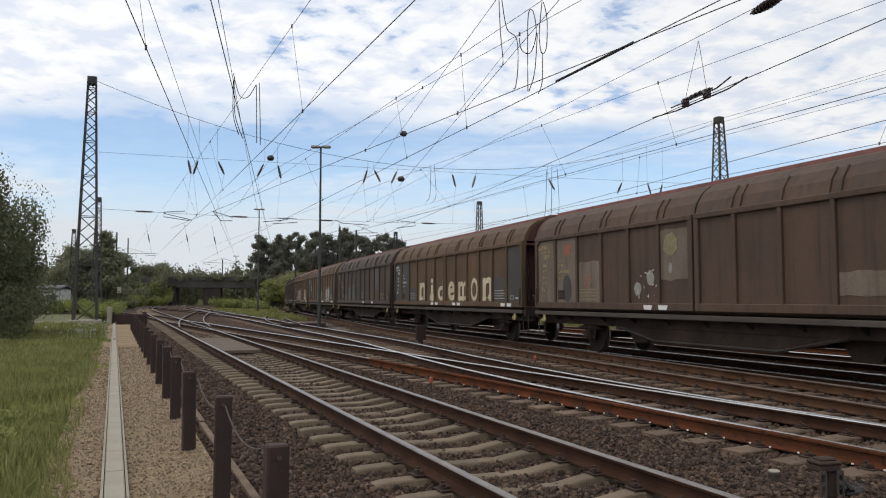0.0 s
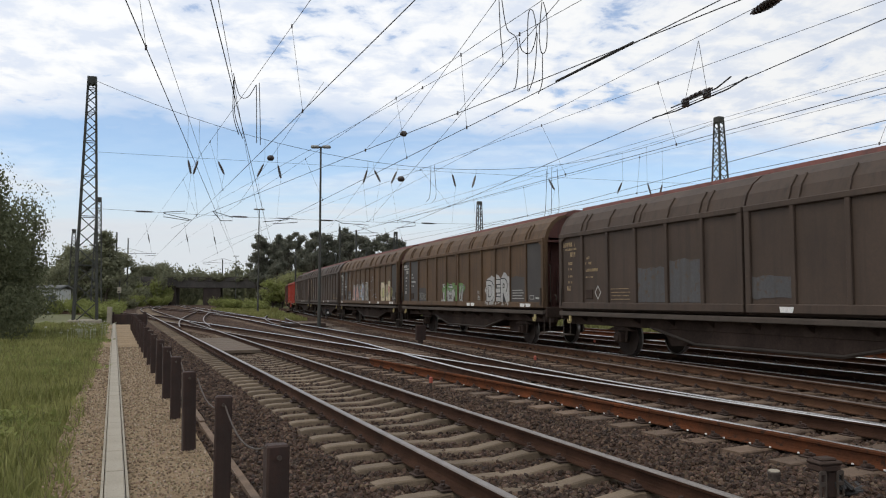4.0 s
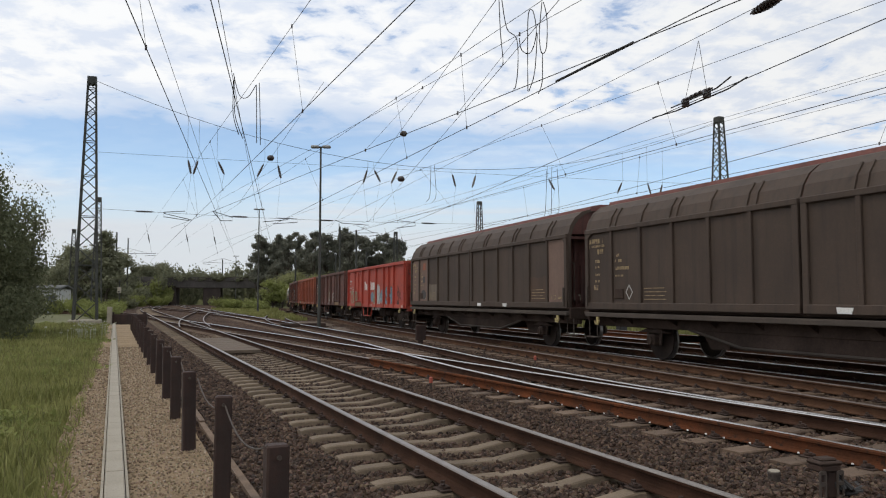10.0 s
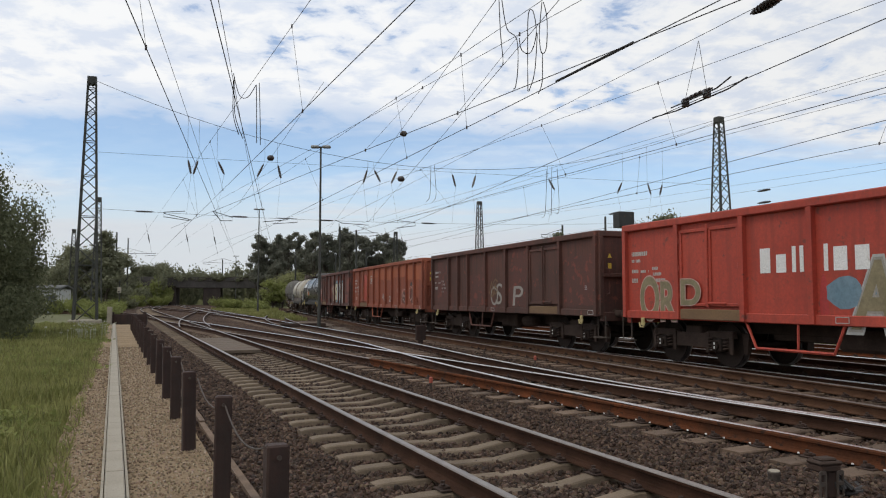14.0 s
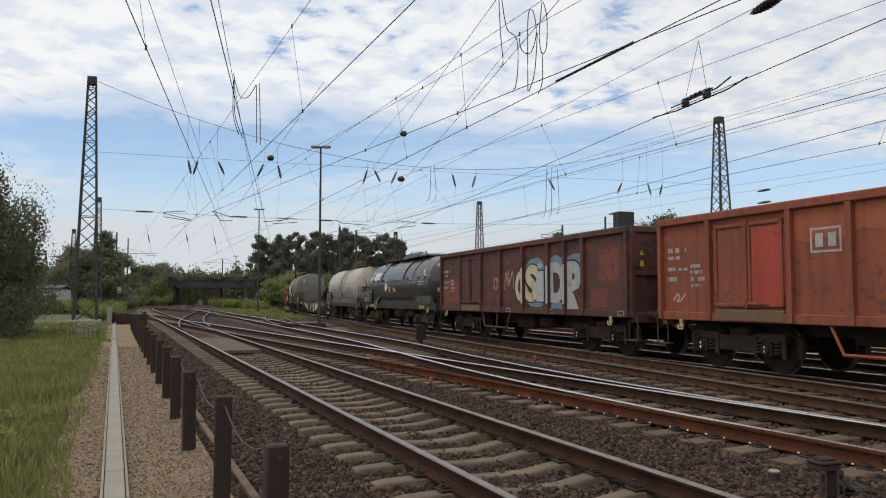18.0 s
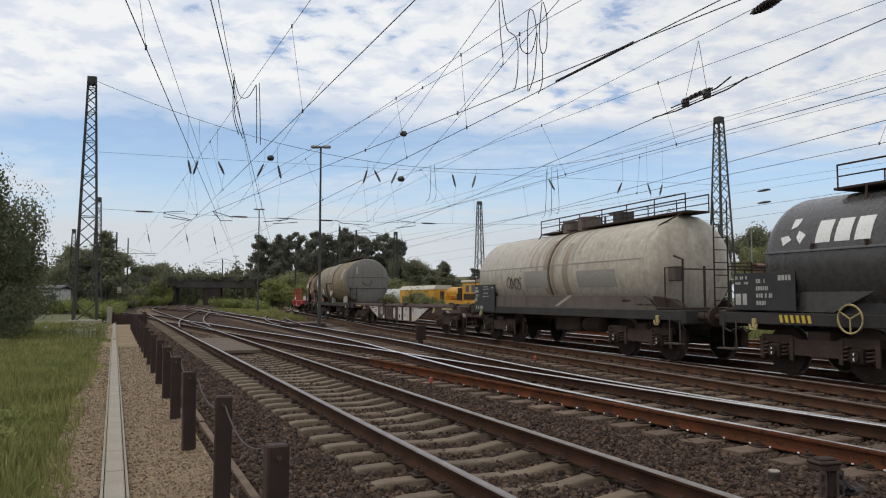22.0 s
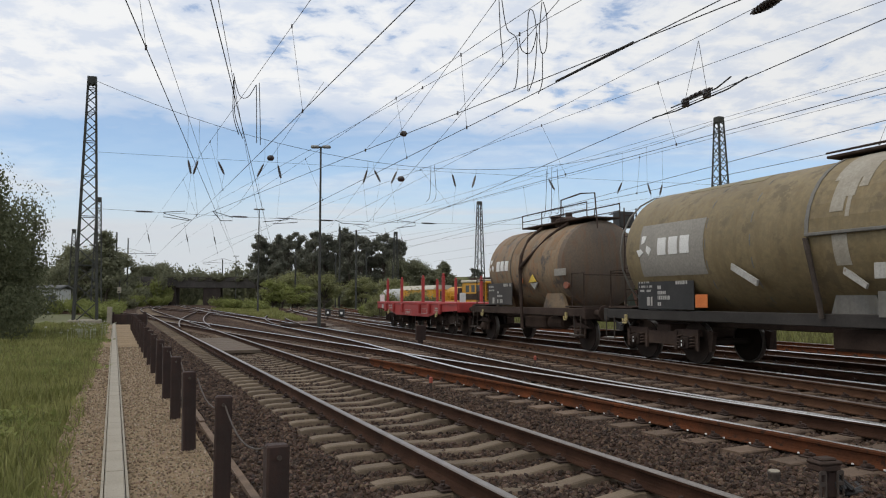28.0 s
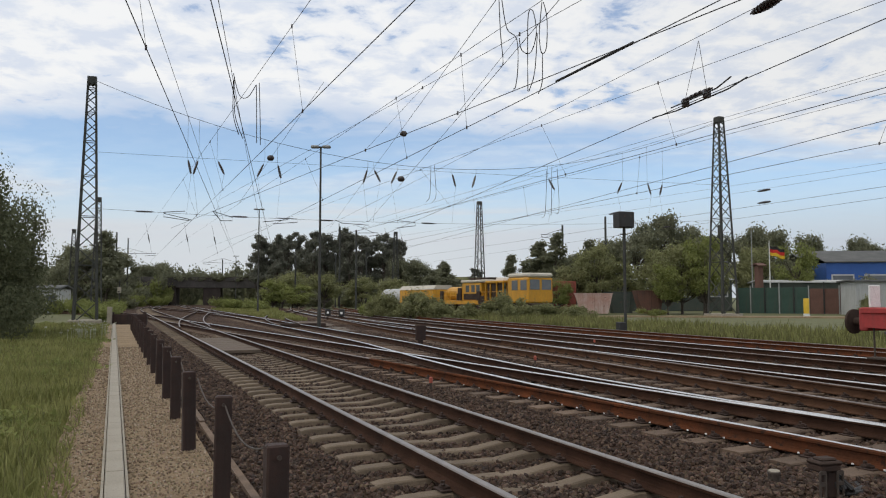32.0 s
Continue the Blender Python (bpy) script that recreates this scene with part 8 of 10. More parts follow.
def jumpers():
    """Loops of cable between messenger and contact wires."""
    for base, shapes in (((0, 15.3, 0), (((1.14, 7.75), (1.17, 7.0), (1.22, 6.4), (1.15, 6.3)), ((1.20, 7.7), (1.30, 7.1), (1.50, 6.88), (1.52, 6.3), (1.47, 5.9), (1.42, 5.85)),
                                           ((1.55, 6.9), (1.60, 6.65), (1.78, 6.6), (1.90, 7.0), (1.84, 7.45), (1.74, 7.4), (1.72, 6.6), (1.72, 5.8)),
                                           ((2.02, 7.65), (1.96, 7.0), (2.00, 6.6), (2.10, 6.7), (2.12, 7.3), (2.05, 7.65)), ((2.02, 6.6), (2.01, 6.0), (1.93, 5.75)), ((1.92, 7.0), (1.86, 6.2), (1.74, 5.8)))),
                         ((0, 18.0, 0), (((-5.0, 6.98), (-4.85, 6.45), (-4.65, 6.4), (-4.45, 6.7)), ((-4.98, 6.9), (-4.95, 6.0), (-4.75, 5.4)), ((-4.45, 6.7), (-4.43, 6.0), (-4.42, 5.3)), ((-4.38, 6.75), (-4.35, 6.0), (-4.33, 5.25)), ((-5.0, 6.8), (-4.99, 6.0), (-4.85, 5.5)))),
                         ((0, 44.0, 0), (((-0.7, 9.3), (-0.75, 7.6), (-0.95, 7.2)), ((-0.5, 9.3), (-0.4, 7.6), (-0.6, 7.2)), ((6.0, 9.0), (5.9, 6.6), (5.7, 6.3)), ((6.3, 9.2), (6.25, 6.8), (6.2, 6.4)), ((6.6, 9.1), (6.7, 6.8), (6.5, 6.5))))):
        t = thing("jumper_cables", "hanging loops of jumper cable between two wires", "cable", "jumper cables")
        for pts in shapes:
            fine = []
            for i in range(len(pts) - 1):
                for k in range(4):
                    f = k / 4
                    p0, p1, p2, p3 = (Vector(pts[max(i - 1, 0)]), Vector(pts[i]), Vector(pts[i + 1]), Vector(pts[min(i + 2, len(pts) - 1)]))
                    q = 0.5 * ((2 * p1) + (p2 - p0) * f + (2 * p0 - 5 * p1 + 4 * p2 - p3) * f * f + (3 * p1 - p0 - 3 * p2 + p3) * f ** 3)
                    fine.append((q.x, base[1], q.y))
            fine.append((pts[-1][0], base[1], pts[-1][1]))
            part("cable_loop", MB().tube(fine, 0.010 if base[1] < 30 else 0.014, 5), M_WIRE, t)


jumpers()


def section_insulator():
    t = LINE3
    d = Vector((-0.275, 1, 0)).normalized()
    s = Vector((d.y, -d.x, 0))
    c = Vector((5.2, 15.5, 5.70))
    part("runner", MB().tube([c - d * 1.6 + s * 0.0, c - d * 0.9 + s * 0.09 - Vector((0, 0, 0.03)), c + d * 0.9 + s * 0.09 - Vector((0, 0, 0.03)), c + d * 1.7], 0.016, 5), M_WIRE, t)
    part("runner", MB().tube([c - d * 1.2 - s * 0.05 + Vector((0, 0, 0.12)), c - d * 0.8 - s * 0.09, c + d * 0.8 - s * 0.09], 0.016, 5), M_WIRE, t)
    insulator(t, c + Vector((0, 0, 0.08)), d, 0.9, 0.06)
    for q in (-0.35, 0.4):
        part("clamp", MB().cbox(-0.07, 0.07, -0.05, 0.05, -0.07, 0.10, 0.01, Matrix.Translation(c + d * q)), M_INSUL, t)
    top = Vector((5.3, 15.6, 6.95))
    part("hanger", MB().tube([c - d * 0.35 + Vector((0, 0, 0.1)), top], 0.006, 4).tube([c + d * 0.4 + Vector((0, 0, 0.1)), top], 0.006, 4), M_WIRE, t)
    t2 = thing("strain_insulator", "large dark strain insulator in the upper wire", "insulator")
    insulator(t2, (5.95, 13.8, 7.0), (-0.27, 1, 0), 0.75, 0.10, 8)
    splice = [Vector((3.86 - 0.412 * (y - 10), y, 5.69)) for y in (12.0, 13.0, 14.2)]
    part("wire_splice", MB().tube(splice, 0.022, 6), M_WIRE, t)
    for p in ((-1.29, 24.82, 7.0), (-1.61, 29.23, 6.2), (-8.62, 38, 8.63)):
        t3 = thing("strain_insulator", "round dark insulator hanging in a wire", "insulator", "round insulators in the wires")
        k = p[1] / 38
        part("body", MB().lathe([(a * k, q * k) for a, q in ((-0.13, 0.03), (-0.12, 0.12), (-0.04, 0.18), (0.04, 0.18), (0.12, 0.12), (0.13, 0.03))], 12, "z", p), M_INSUL, t3)
        if k == 1:
            part("wire", MB().tube([(p[0] + 4.2, p[1] - 10, p[2] + 1.0), p, (p[0] - 4.2, p[1] + 10, p[2] - 1.0)], 0.008, 4), M_WIRE, t3)
    for x, y, z in ((9.8, 44, 6.5), (14.6, 50, 6.3), (16.0, 38, 7.0), (16.0, 38, 6.4)):
        t3 = thing("strain_insulator", "slim dark insulator in a far wire", "insulator", "slim insulators in the wires")
        insulator(t3, (x, y, z), (-0.3, 1, 0.02), 0.8, 0.07)


section_insulator()


def lamp_post(x, y, h, label):
    t = thing("lamp_post", label, "street lamp", "lamp posts of the yard", m=pose(x, y, -0.1))
    part("pole", MB().lathe([(0, 0.11), (1.2, 0.10), (1.25, 0.08), (h, 0.05)], 10, "z"), M_MAST, t, smooth=True)
    part("cross_arm", MB().cbox(-0.5, 0.5, -0.04, 0.04, h - 0.02, h + 0.06, 0.01), M_MAST, t)
    for s in (-1, 1):
        part("lamp_head", MB().cbox(s * 0.33 - 0.22, s * 0.33 + 0.22, -0.16, 0.16, h - 0.04, h + 0.10, 0.03), M_STEEL, t)


lamp_post(-6.95, 43.2, 10.3, "tall slim grey double-headed lamp post between tracks")
lamp_post(-19.6, 81.4, 11.2, "distant grey double-headed lamp post in the grass")
lamp_post(-40.5, 150, 10.0, "far grey lamp post near the bridge")


def small_mast(x, y, h, label, arms=((5.5, 1)), turn=22):
    t = thing("catenary_mast", label, "mast", "slim catenary masts", m=pose(x, y, -0.1, 0, 0, turn))
    part("pole", MB().cbox(-0.13, 0.13, -0.13, 0.13, 0, h, 0.03), M_MAST, t)
    for z, s, l in arms:
        part("cantilever", MB().tube([(0, 0, z), (s * l, 0, z + 0.15), (s * l, 0, z - 0.25), (s * 0.6 * l, 0, z - 0.45)], 0.05, 6).tube([(0, 0, z + 1.2), (s * l * 0.8, 0, z + 0.15)], 0.03, 5), M_MAST, t)


for _x, _y, _h, _arms in ((-19.0, 141, 15.0, ((13.2, 1, 4.0), (13.2, -1, 3.2))), (-13.6, 120, 12.5, ((12.0, 1, 3.5),)), (-72.0, 175, 15.5, ((12.0, 1, 6.0), (12.0, -1, 4.0))), (-57.5, 200, 12.0, ((11.0, 1, 5.0), (11.0, -1, 5.0))),
                          (20.0, 128, 14.0, ((12.2, -1, 4.0),)), (25.5, 120, 14.6, ()), (44.0, 122, 13.5, ()), (-45.0, 84, 8.5, ()), (-58.0, 136, 13.5, ()), (-25.0, 130, 9.0, ()), (-15.0, 150, 11.0, ()), (-21.0, 150, 10.5, ())):
    small_mast(_x, _y, _h, "distant slim grey catenary mast", _arms)

# ---- trees, bushes, grass ----
M_BARK = mat("bark", (0.06, 0.048, 0.038), (0.10, 0.082, 0.066), 3.0, 0.95, bump=0.7, fine=18)
# far foliage: colour paled and greyed to stand for distance haze
M_LEAFDARK = leaf_mat("leaves_dark", (0.130, 0.135, 0.088), (0.275, 0.28, 0.175))
M_LEAFNEAR = leaf_mat("leaves_near_dark", (0.088, 0.097, 0.052), (0.195, 0.208, 0.118))
M_LEAFMID = leaf_mat("leaves_mid", (0.155, 0.160, 0.078), (0.33, 0.335, 0.16))
M_LEAFLIGHT = leaf_mat("leaves_light", (0.140, 0.165, 0.048), (0.31, 0.33, 0.115))
# needles likewise carry the haze of distance in their paler colour
M_PINE = leaf_mat("pine_needles", (0.115, 0.120, 0.094), (0.235, 0.238, 0.182))
M_GRASS = leaf_mat("grass_blades", (0.140, 0.152, 0.044), (0.34, 0.335, 0.130))
M_GRASSDRY = leaf_mat("grass_dry", (0.12, 0.125, 0.045), (0.20, 0.19, 0.08))


def leaf_cloud(mb, lobes, count, size, rng, shell=0.55, droop=0.0):
    """Bent leaf clumps scattered in ellipsoid lobes of (x, y, z, rx, ry, rz)."""
    vol = [(l[3] * l[4] * l[5]) ** 0.7 for l in lobes]
    for _ in range(count):
        x, y, z, rx, ry, rz = rng.choices(lobes, vol)[0]
        while True:
            d = Vector((rng.gauss(0, 1), rng.gauss(0, 1), rng.gauss(0, 1)))
            if d.length > 0.01:
                d.normalize()
                break
        r = shell + (1.06 - shell) * rng.random() ** 0.6
        c = Vector((x + d.x * rx * r, y + d.y * ry * r, z + d.z * rz * r))
        s = size * rng.uniform(0.6, 1.35)
        n = (d + Vector((rng.uniform(-1, 1), rng.uniform(-1, 1), rng.uniform(-0.6, 1.0)))).normalized()
        u = n.orthogonal().normalized()
        u = (u * math.cos(a := rng.uniform(0, 6.28)) + n.cross(u) * math.sin(a)).normalized()
        if droop:
            u = (u + Vector((0, 0, -droop))).normalized()
        v = n.cross(u)
        b = len(mb.v)
        mb.v += [tuple(c - u * s * 0.6), tuple(c + v * s * 0.38 + n * s * 0.12), tuple(c + u * s * 0.6 - n * s * 0.1), tuple(c - v * s * 0.38 + n * s * 0.12)]
        mb.f += [(b, b + 1, b + 2), (b, b + 2, b + 3)]


def raw(mb, name, material):
    me = bpy.data.meshes.new(name)
    me.from_pydata(mb.v, [], mb.f)
    me.materials.append(material)
    return me


def tree(name, label, h, spread, leaf, count, size, seed, style="round", trunk=0.0, group="trees round the yard", category="tree"):
    rng = random.Random(seed)
    t = thing(name, label, category, group)
    lobes = []
    wood = MB()
    tr = max(0.05, h * 0.016)
    stem_top = h * (0.75 if style != "bush" else 0.4)
    pts = [Vector((0, 0, -0.3))]
    for i in range(1, 6):
        pts.append(Vector((rng.uniform(-0.04, 0.04) * h * i / 5, rng.uniform(-0.04, 0.04) * h * i / 5, stem_top * i / 5)))
    for i in range(5):
        wood.cyl(pts[i], pts[i + 1], tr * (1.3 - i * 0.22), 8, tr * (1.3 - (i + 1) * 0.22), caps=False)
    n = {"round": 42, "pine": 20, "bush": 14, "willow": 36, "tall": 22}[style]
    for i in range(n):
        a = rng.uniform(0, 6.28)
        if style == "round":
            f = rng.uniform(0.30, 0.92)
            rad = spread * math.sqrt(max(0.05, 1 - ((f - 0.55) / 0.5) ** 2)) * rng.uniform(0.30, 0.88)
            r = spread * rng.uniform(0.15, 0.36)
            lobes.append((math.cos(a) * rad, math.sin(a) * rad, f * h, r, r, r * rng.uniform(0.6, 0.9)))
        elif style == "tall":
            f = 0.18 + 0.76 * (i + 0.5) / n
            rad = spread * (1.1 - f) * rng.uniform(0.2, 0.7)
            r = spread * (1.15 - 0.75 * f) * rng.uniform(0.28, 0.48)
            lobes.append((math.cos(a) * rad, math.sin(a) * rad, f * h, r, r, r * 0.9))
        elif style == "pine":
            f = 0.34 + 0.62 * (i + rng.random()) / n
            rad = spread * rng.uniform(0.10, 0.85) * (1.15 - 0.6 * f)
            r = spread * rng.uniform(0.22, 0.42) * (1.15 - 0.4 * f)
            lobes.append((math.cos(a) * rad, math.sin(a) * rad, f * h, r, r, r * 0.48))
        elif style == "willow":
            f = rng.uniform(0.12, 0.9)
            rad = spread * rng.uniform(0.2, 0.85)
            r = spread * rng.uniform(0.15, 0.33)
            lobes.append((math.cos(a) * rad, math.sin(a) * rad, f * h, r, r, r * 1.3))
        else:
            f = rng.uniform(0.2, 0.75)
            rad = spread * rng.uniform(0.1, 0.8)
            r = spread * rng.uniform(0.2, 0.38)
            lobes.append((math.cos(a) * rad, math.sin(a) * rad, f * h, r, r, min(r, h * 0.3)))
    for l in lobes:
        k = min(0.95, max(0.25, (l[2] - 0.2 * h) / h))
        s = pts[min(4, int(k * 5))]
        wood.cyl(s, (s + Vector(l[:3])) / 2 + Vector((0, 0, -0.03 * h)), tr * 0.45, 5, tr * 0.3, caps=False)
        wood.cyl((s + Vector(l[:3])) / 2 + Vector((0, 0, -0.03 * h)), l[:3], tr * 0.3, 5, tr * 0.08, caps=False)
    part("trunk", raw(wood, "trunk", M_BARK), None, t)
    mb = MB()
    leaf_cloud(mb, lobes, count, size, rng, 0.35 if style != "pine" else 0.3, 0.8 if style == "willow" else 0.0)
    # stray twigs break the outline
    edge = [(l[0] * 1.12, l[1] * 1.12, l[2] + l[5] * 0.5, l[3] * 1.05, l[4] * 1.05, l[5] * 1.1) for l in lobes]
    leaf_cloud(mb, edge, count // 6, size * 0.8, rng, 0.85, 0.8 if style == "willow" else 0.0)
    part("crown", raw(mb, "crown", leaf), None, t)
    return t


def spread_copies(src, places):
    first = True
    for x, y, s, w in places:
        m = Matrix.Translation((x, y, -0.15)) @ Matrix.Rotation(random.uniform(0, 6.28), 4, "Z") @ Matrix.Diagonal((w, w, s, 1))
        if first:
            src.matrix_basis = m
            first = False
        else:
            copy_thing(src, m)


random.seed(11)
tree("willow_tree", "dense dark bushy tree with drooping twigs at the field's edge", 8.7, 3.4, M_LEAFNEAR, 52000, 0.115, 1, "willow").matrix_basis = pose(-20.3, 32.5, -0.1)
tree("willow_tree", "dark leafy shrub beside the grass field", 4.4, 2.6, M_LEAFNEAR, 12000, 0.11, 2, "willow").matrix_basis = pose(-21.6, 38.5, -0.1)
pine = tree("pine_tree", "tall dark pine with flat clustered crown", 15.0, 4.2, M_PINE, 5600, 0.36, 3, "pine", group="pines of the wood")
pine2 = tree("pine_tree", "tall dark pine with a broken crown", 15.0, 3.8, M_PINE, 5400, 0.36, 4, "pine", group="pines of the wood")
dark = tree("broadleaf_tree", "dark green broadleaf tree behind the yard", 10.0, 4.2, M_LEAFDARK, 5000, 0.34, 5)
mid = tree("broadleaf_tree", "mid-green broadleaf tree near the fence", 8.0, 3.2, M_LEAFMID, 4600, 0.27, 6)
light = tree("broadleaf_tree", "fresh green broadleaf tree", 7.0, 2.8, M_LEAFLIGHT, 3800, 0.25, 7)
tall = tree("birch_tree", "slender dark tree with an airy top", 11.0, 2.8, M_LEAFDARK, 5000, 0.30, 8, "tall")
bush = tree("bush", "mid-green bush beside the tracks", 2.4, 1.9, M_LEAFMID, 2600, 0.17, 9, "bush", group="bushes along the tracks", category="bush")
bush2 = tree("bush", "fresh green bush beside the tracks", 2.2, 1.8, M_LEAFLIGHT, 2400, 0.16, 10, "bush", group="bushes along the tracks", category="bush")
bush3 = tree("bush", "dark green undergrowth bush", 4.0, 3.0, M_LEAFDARK, 2600, 0.34, 12, "bush", group="undergrowth of the wood", category="bush")

_pl = [(-42.0 + i * 1.38 + random.uniform(-0.7, 0.7), 164 + random.uniform(0, 22), random.uniform(0.96, 1.15), random.uniform(0.8, 1.05)) for i in range(24)]
spread_copies(pine, _pl[::2])
spread_copies(pine2, _pl[1::2] + [(-0.5, 182, 0.66, 0.9), (7.5, 186, 0.62, 0.8)])
spread_copies(dark, [(-53.5, 118, 1.05, 1.0), (-56.5, 132, 1.02, 1.0), (-58.0, 121, 0.78, 1.0), (-62.5, 128, 0.62, 1.1), (-73.5, 206, 1.02, 0.9), (-77.5, 208, 1.12, 0.95), (-81, 206, 1.05, 1.0), (-66, 140, 1.1, 1.2), (-103, 202, 1.0, 1.5), (-97, 205, 1.0, 1.4), (-110, 205, 1.05, 1.5), (-9.0, 166, 0.98, 0.9), (-5.0, 168, 1.0, 0.9), (-1.8, 165, 0.8, 0.9), (2.5, 172, 0.6, 0.9),
                     (36.5, 130, 1.56, 1.0), (42, 134, 1.38, 1.1), (32.5, 128, 1.25, 1.0), (29.3, 131, 1.15, 1.0), (49, 123, 1.28, 1.0), (53.2, 126, 1.26, 1.0), (45.5, 128, 1.2, 1.0), (60, 132, 0.85, 1.0), (21.0, 132, 0.9, 1.2), (26, 134, 0.95, 1.1), (79, 166, 1.5, 1.0), (90, 168, 1.45, 1.1), (84.5, 172, 1.3, 1.1), (104, 165, 1.35, 1.2), (97, 170, 1.35, 1.1), (118, 160, 1.2, 1.3),
                     (9, 190, 0.6, 1.0), (14, 195, 0.62, 1.0), (-110, 150, 0.9, 1.4), (-130, 160, 0.95, 1.4)])
spread_copies(mid, [(27.5, 88.5, 1.0, 1.0), (26.0, 92, 0.95, 0.9), (31.0, 90.5, 0.9, 0.9), (16.6, 97, 0.72, 0.9), (19.3, 97, 1.05, 0.95), (22.4, 97.5, 0.8, 0.9), (45.6, 112, 1.15, 1.1), (12.6, 102, 0.6, 0.8), (-21, 136, 0.75, 1.1), (-27, 138, 0.8, 1.2), (-28.0, 134, 0.7, 1.0), (-15, 142, 0.7, 1.1), (-9, 140, 0.65, 1.1), (-74, 150, 0.9, 1.2)])
spread_copies(light, [(48.8, 106, 1.34, 1.0), (29.2, 86.0, 0.95, 0.85), (25.0, 85.5, 0.6, 0.7), (14.0, 93, 0.42, 0.6), (-26.5, 120, 0.5, 0.9), (-22.0, 116, 0.42, 0.9)])
spread_copies(tall, [(17.4, 118, 1.12, 1.45), (14.9, 120, 0.9, 1.2), (21.0, 110, 0.85, 0.9), (10.6, 120, 0.72, 0.8), (0.5, 150, 0.75, 0.9), (-51.0, 116, 1.0, 1.1), (70, 175, 1.35, 1.2)])
_b = [(-4.2, 64, 0.95, 1.0), (-2.6, 62.5, 1.05, 1.1), (-0.8, 64, 0.9, 1.1), (0.2, 61, 0.6, 1.1), (1.8, 63, 0.48, 1.0), (3.4, 61.5, 0.75, 1.1), (4.8, 60.5, 0.95, 1.0), (6.0, 62.5, 0.55, 1.0), (7.6, 63, 0.6, 1.0), (9.2, 63, 0.55, 0.9), (10.8, 64, 0.5, 0.9), (-5.8, 67, 0.8, 1.0), (12.4, 68, 0.5, 0.9), (43, 78, 0.9, 0.8), (46, 77, 0.8, 0.8)]
spread_copies(bush, _b)
spread_copies(bush2, [(-5.2, 70, 0.9, 1.0), (-7.0, 74, 0.8, 1.0), (-33.5, 118, 1.0, 1.3), (-31.0, 114, 0.9, 1.3), (-29.0, 120, 1.1, 1.3), (-34.5, 126, 1.0, 1.3), (-27.0, 110, 0.8, 1.2), (-24.5, 102, 0.7, 1.0), (-64, 160, 1.4, 1.5), (-60, 146, 1.2, 1.4), (-65, 152, 1.4, 1.5), (-61.5, 166, 1.4, 1.4), (-46.8, 88, 1.12, 1.2), (-44.4, 88, 1.0, 1.1), (-72.5, 185, 3.4, 2.2), (-68.6, 188, 3.3, 1.6), (-76.0, 180, 2.6, 2.0), (-51, 100, 0.9, 1.2), (-45, 104, 1.0, 1.3), (-26.5, 60, 0.6, 0.8), (-28.5, 64, 0.7, 0.9), (-31, 70, 0.8, 1.0), (-35, 76, 0.9, 1.0), (-40, 85, 1.0, 1.2), (20.5, 75, 0.45, 0.8)])
spread_copies(bush3, [(-33 + i * 3.6, 144 + (i % 3) * 8, random.uniform(0.9, 1.35), random.uniform(0.9, 1.2)) for i in range(11)]
              + [(-66.5 - i * 4.5, 168 + i * 4, random.uniform(0.9, 1.3), 1.1) for i in range(6)] + [(-52.5, 124, 0.85, 0.9), (-57, 112, 0.9, 1.1), (-62, 108, 0.9, 1.1), (-70, 120, 1.1, 1.3), (-36, 66, 0.7, 0.8), (34, 118, 1.0, 1.0), (58, 112, 1.0, 1.0), (64, 117, 1.25, 1.0), (68.5, 118, 1.35, 1.0), (73, 117, 1.2, 1.0), (61, 115, 1.1, 1.0), (55, 100, 0.9, 0.8), (8, 140, 0.9, 1.2), (15, 135, 1.0, 1.2), (2, 140, 0.9, 1.1)]
              + [(-96 + i * 4.2, 216 + (i % 3) * 6, random.uniform(2.5, 2.9) + 0.07 * max(0.0, i - 7.5), 1.5) for i in range(17)]
              + [(-75.5, 184, 2.1, 1.2), (-70.0, 188, 2.0, 1.0)])


# growth along the bridge's parapet
for _i in range(11):
    _x = -10.0 + _i * 2.1
    copy_thing(bush3, pose(-58.5, 196, -0.2, 0, 0, 12) @ Matrix.Translation((_x, -3.2, 6.1)) @ Matrix.Rotation(_i * 1.7, 4, "Z") @ Matrix.Diagonal((0.62, 0.62, (0.46, 0.55, 0.42, 0.5)[_i % 4], 1)))


def grass(name, label, count, place, h0, h1, material, seed, width=0.010):
    rng = random.Random(seed)
    v, f = [], []
    for _ in range(count):
        x, y, z = place(rng)
        h = rng.uniform(h0, h1) * (1.0 + 0.7 * noise.noise((x * 0.7, y * 0.5, 2.0)))
        a = rng.uniform(0, 6.28)
        w = width * rng.uniform(0.7, 1.4) * (1 + y * 0.05)
        lx, ly = rng.gauss(0, 0.22) * h, rng.gauss(0, 0.22) * h
        b = len(v)
        c, s = math.cos(a) * w, math.sin(a) * w
        v += [(x - c, y - s, z), (x + c, y + s, z), (x + lx * 0.4 + c * 0.7, y + ly * 0.4 + s * 0.7, z + h * 0.6), (x + lx * 0.4 - c * 0.7, y + ly * 0.4 - s * 0.7, z + h * 0.6), (x + lx, y + ly, z + h)]
        f += [(b, b + 1, b + 2, b + 3), (b + 3, b + 2, b + 4)]
    me = bpy.data.meshes.new(name)
    me.from_pydata(v, [], f)
    me.materials.append(material)
    return tagged(new(name, me), label, "grass", kind="stuff")


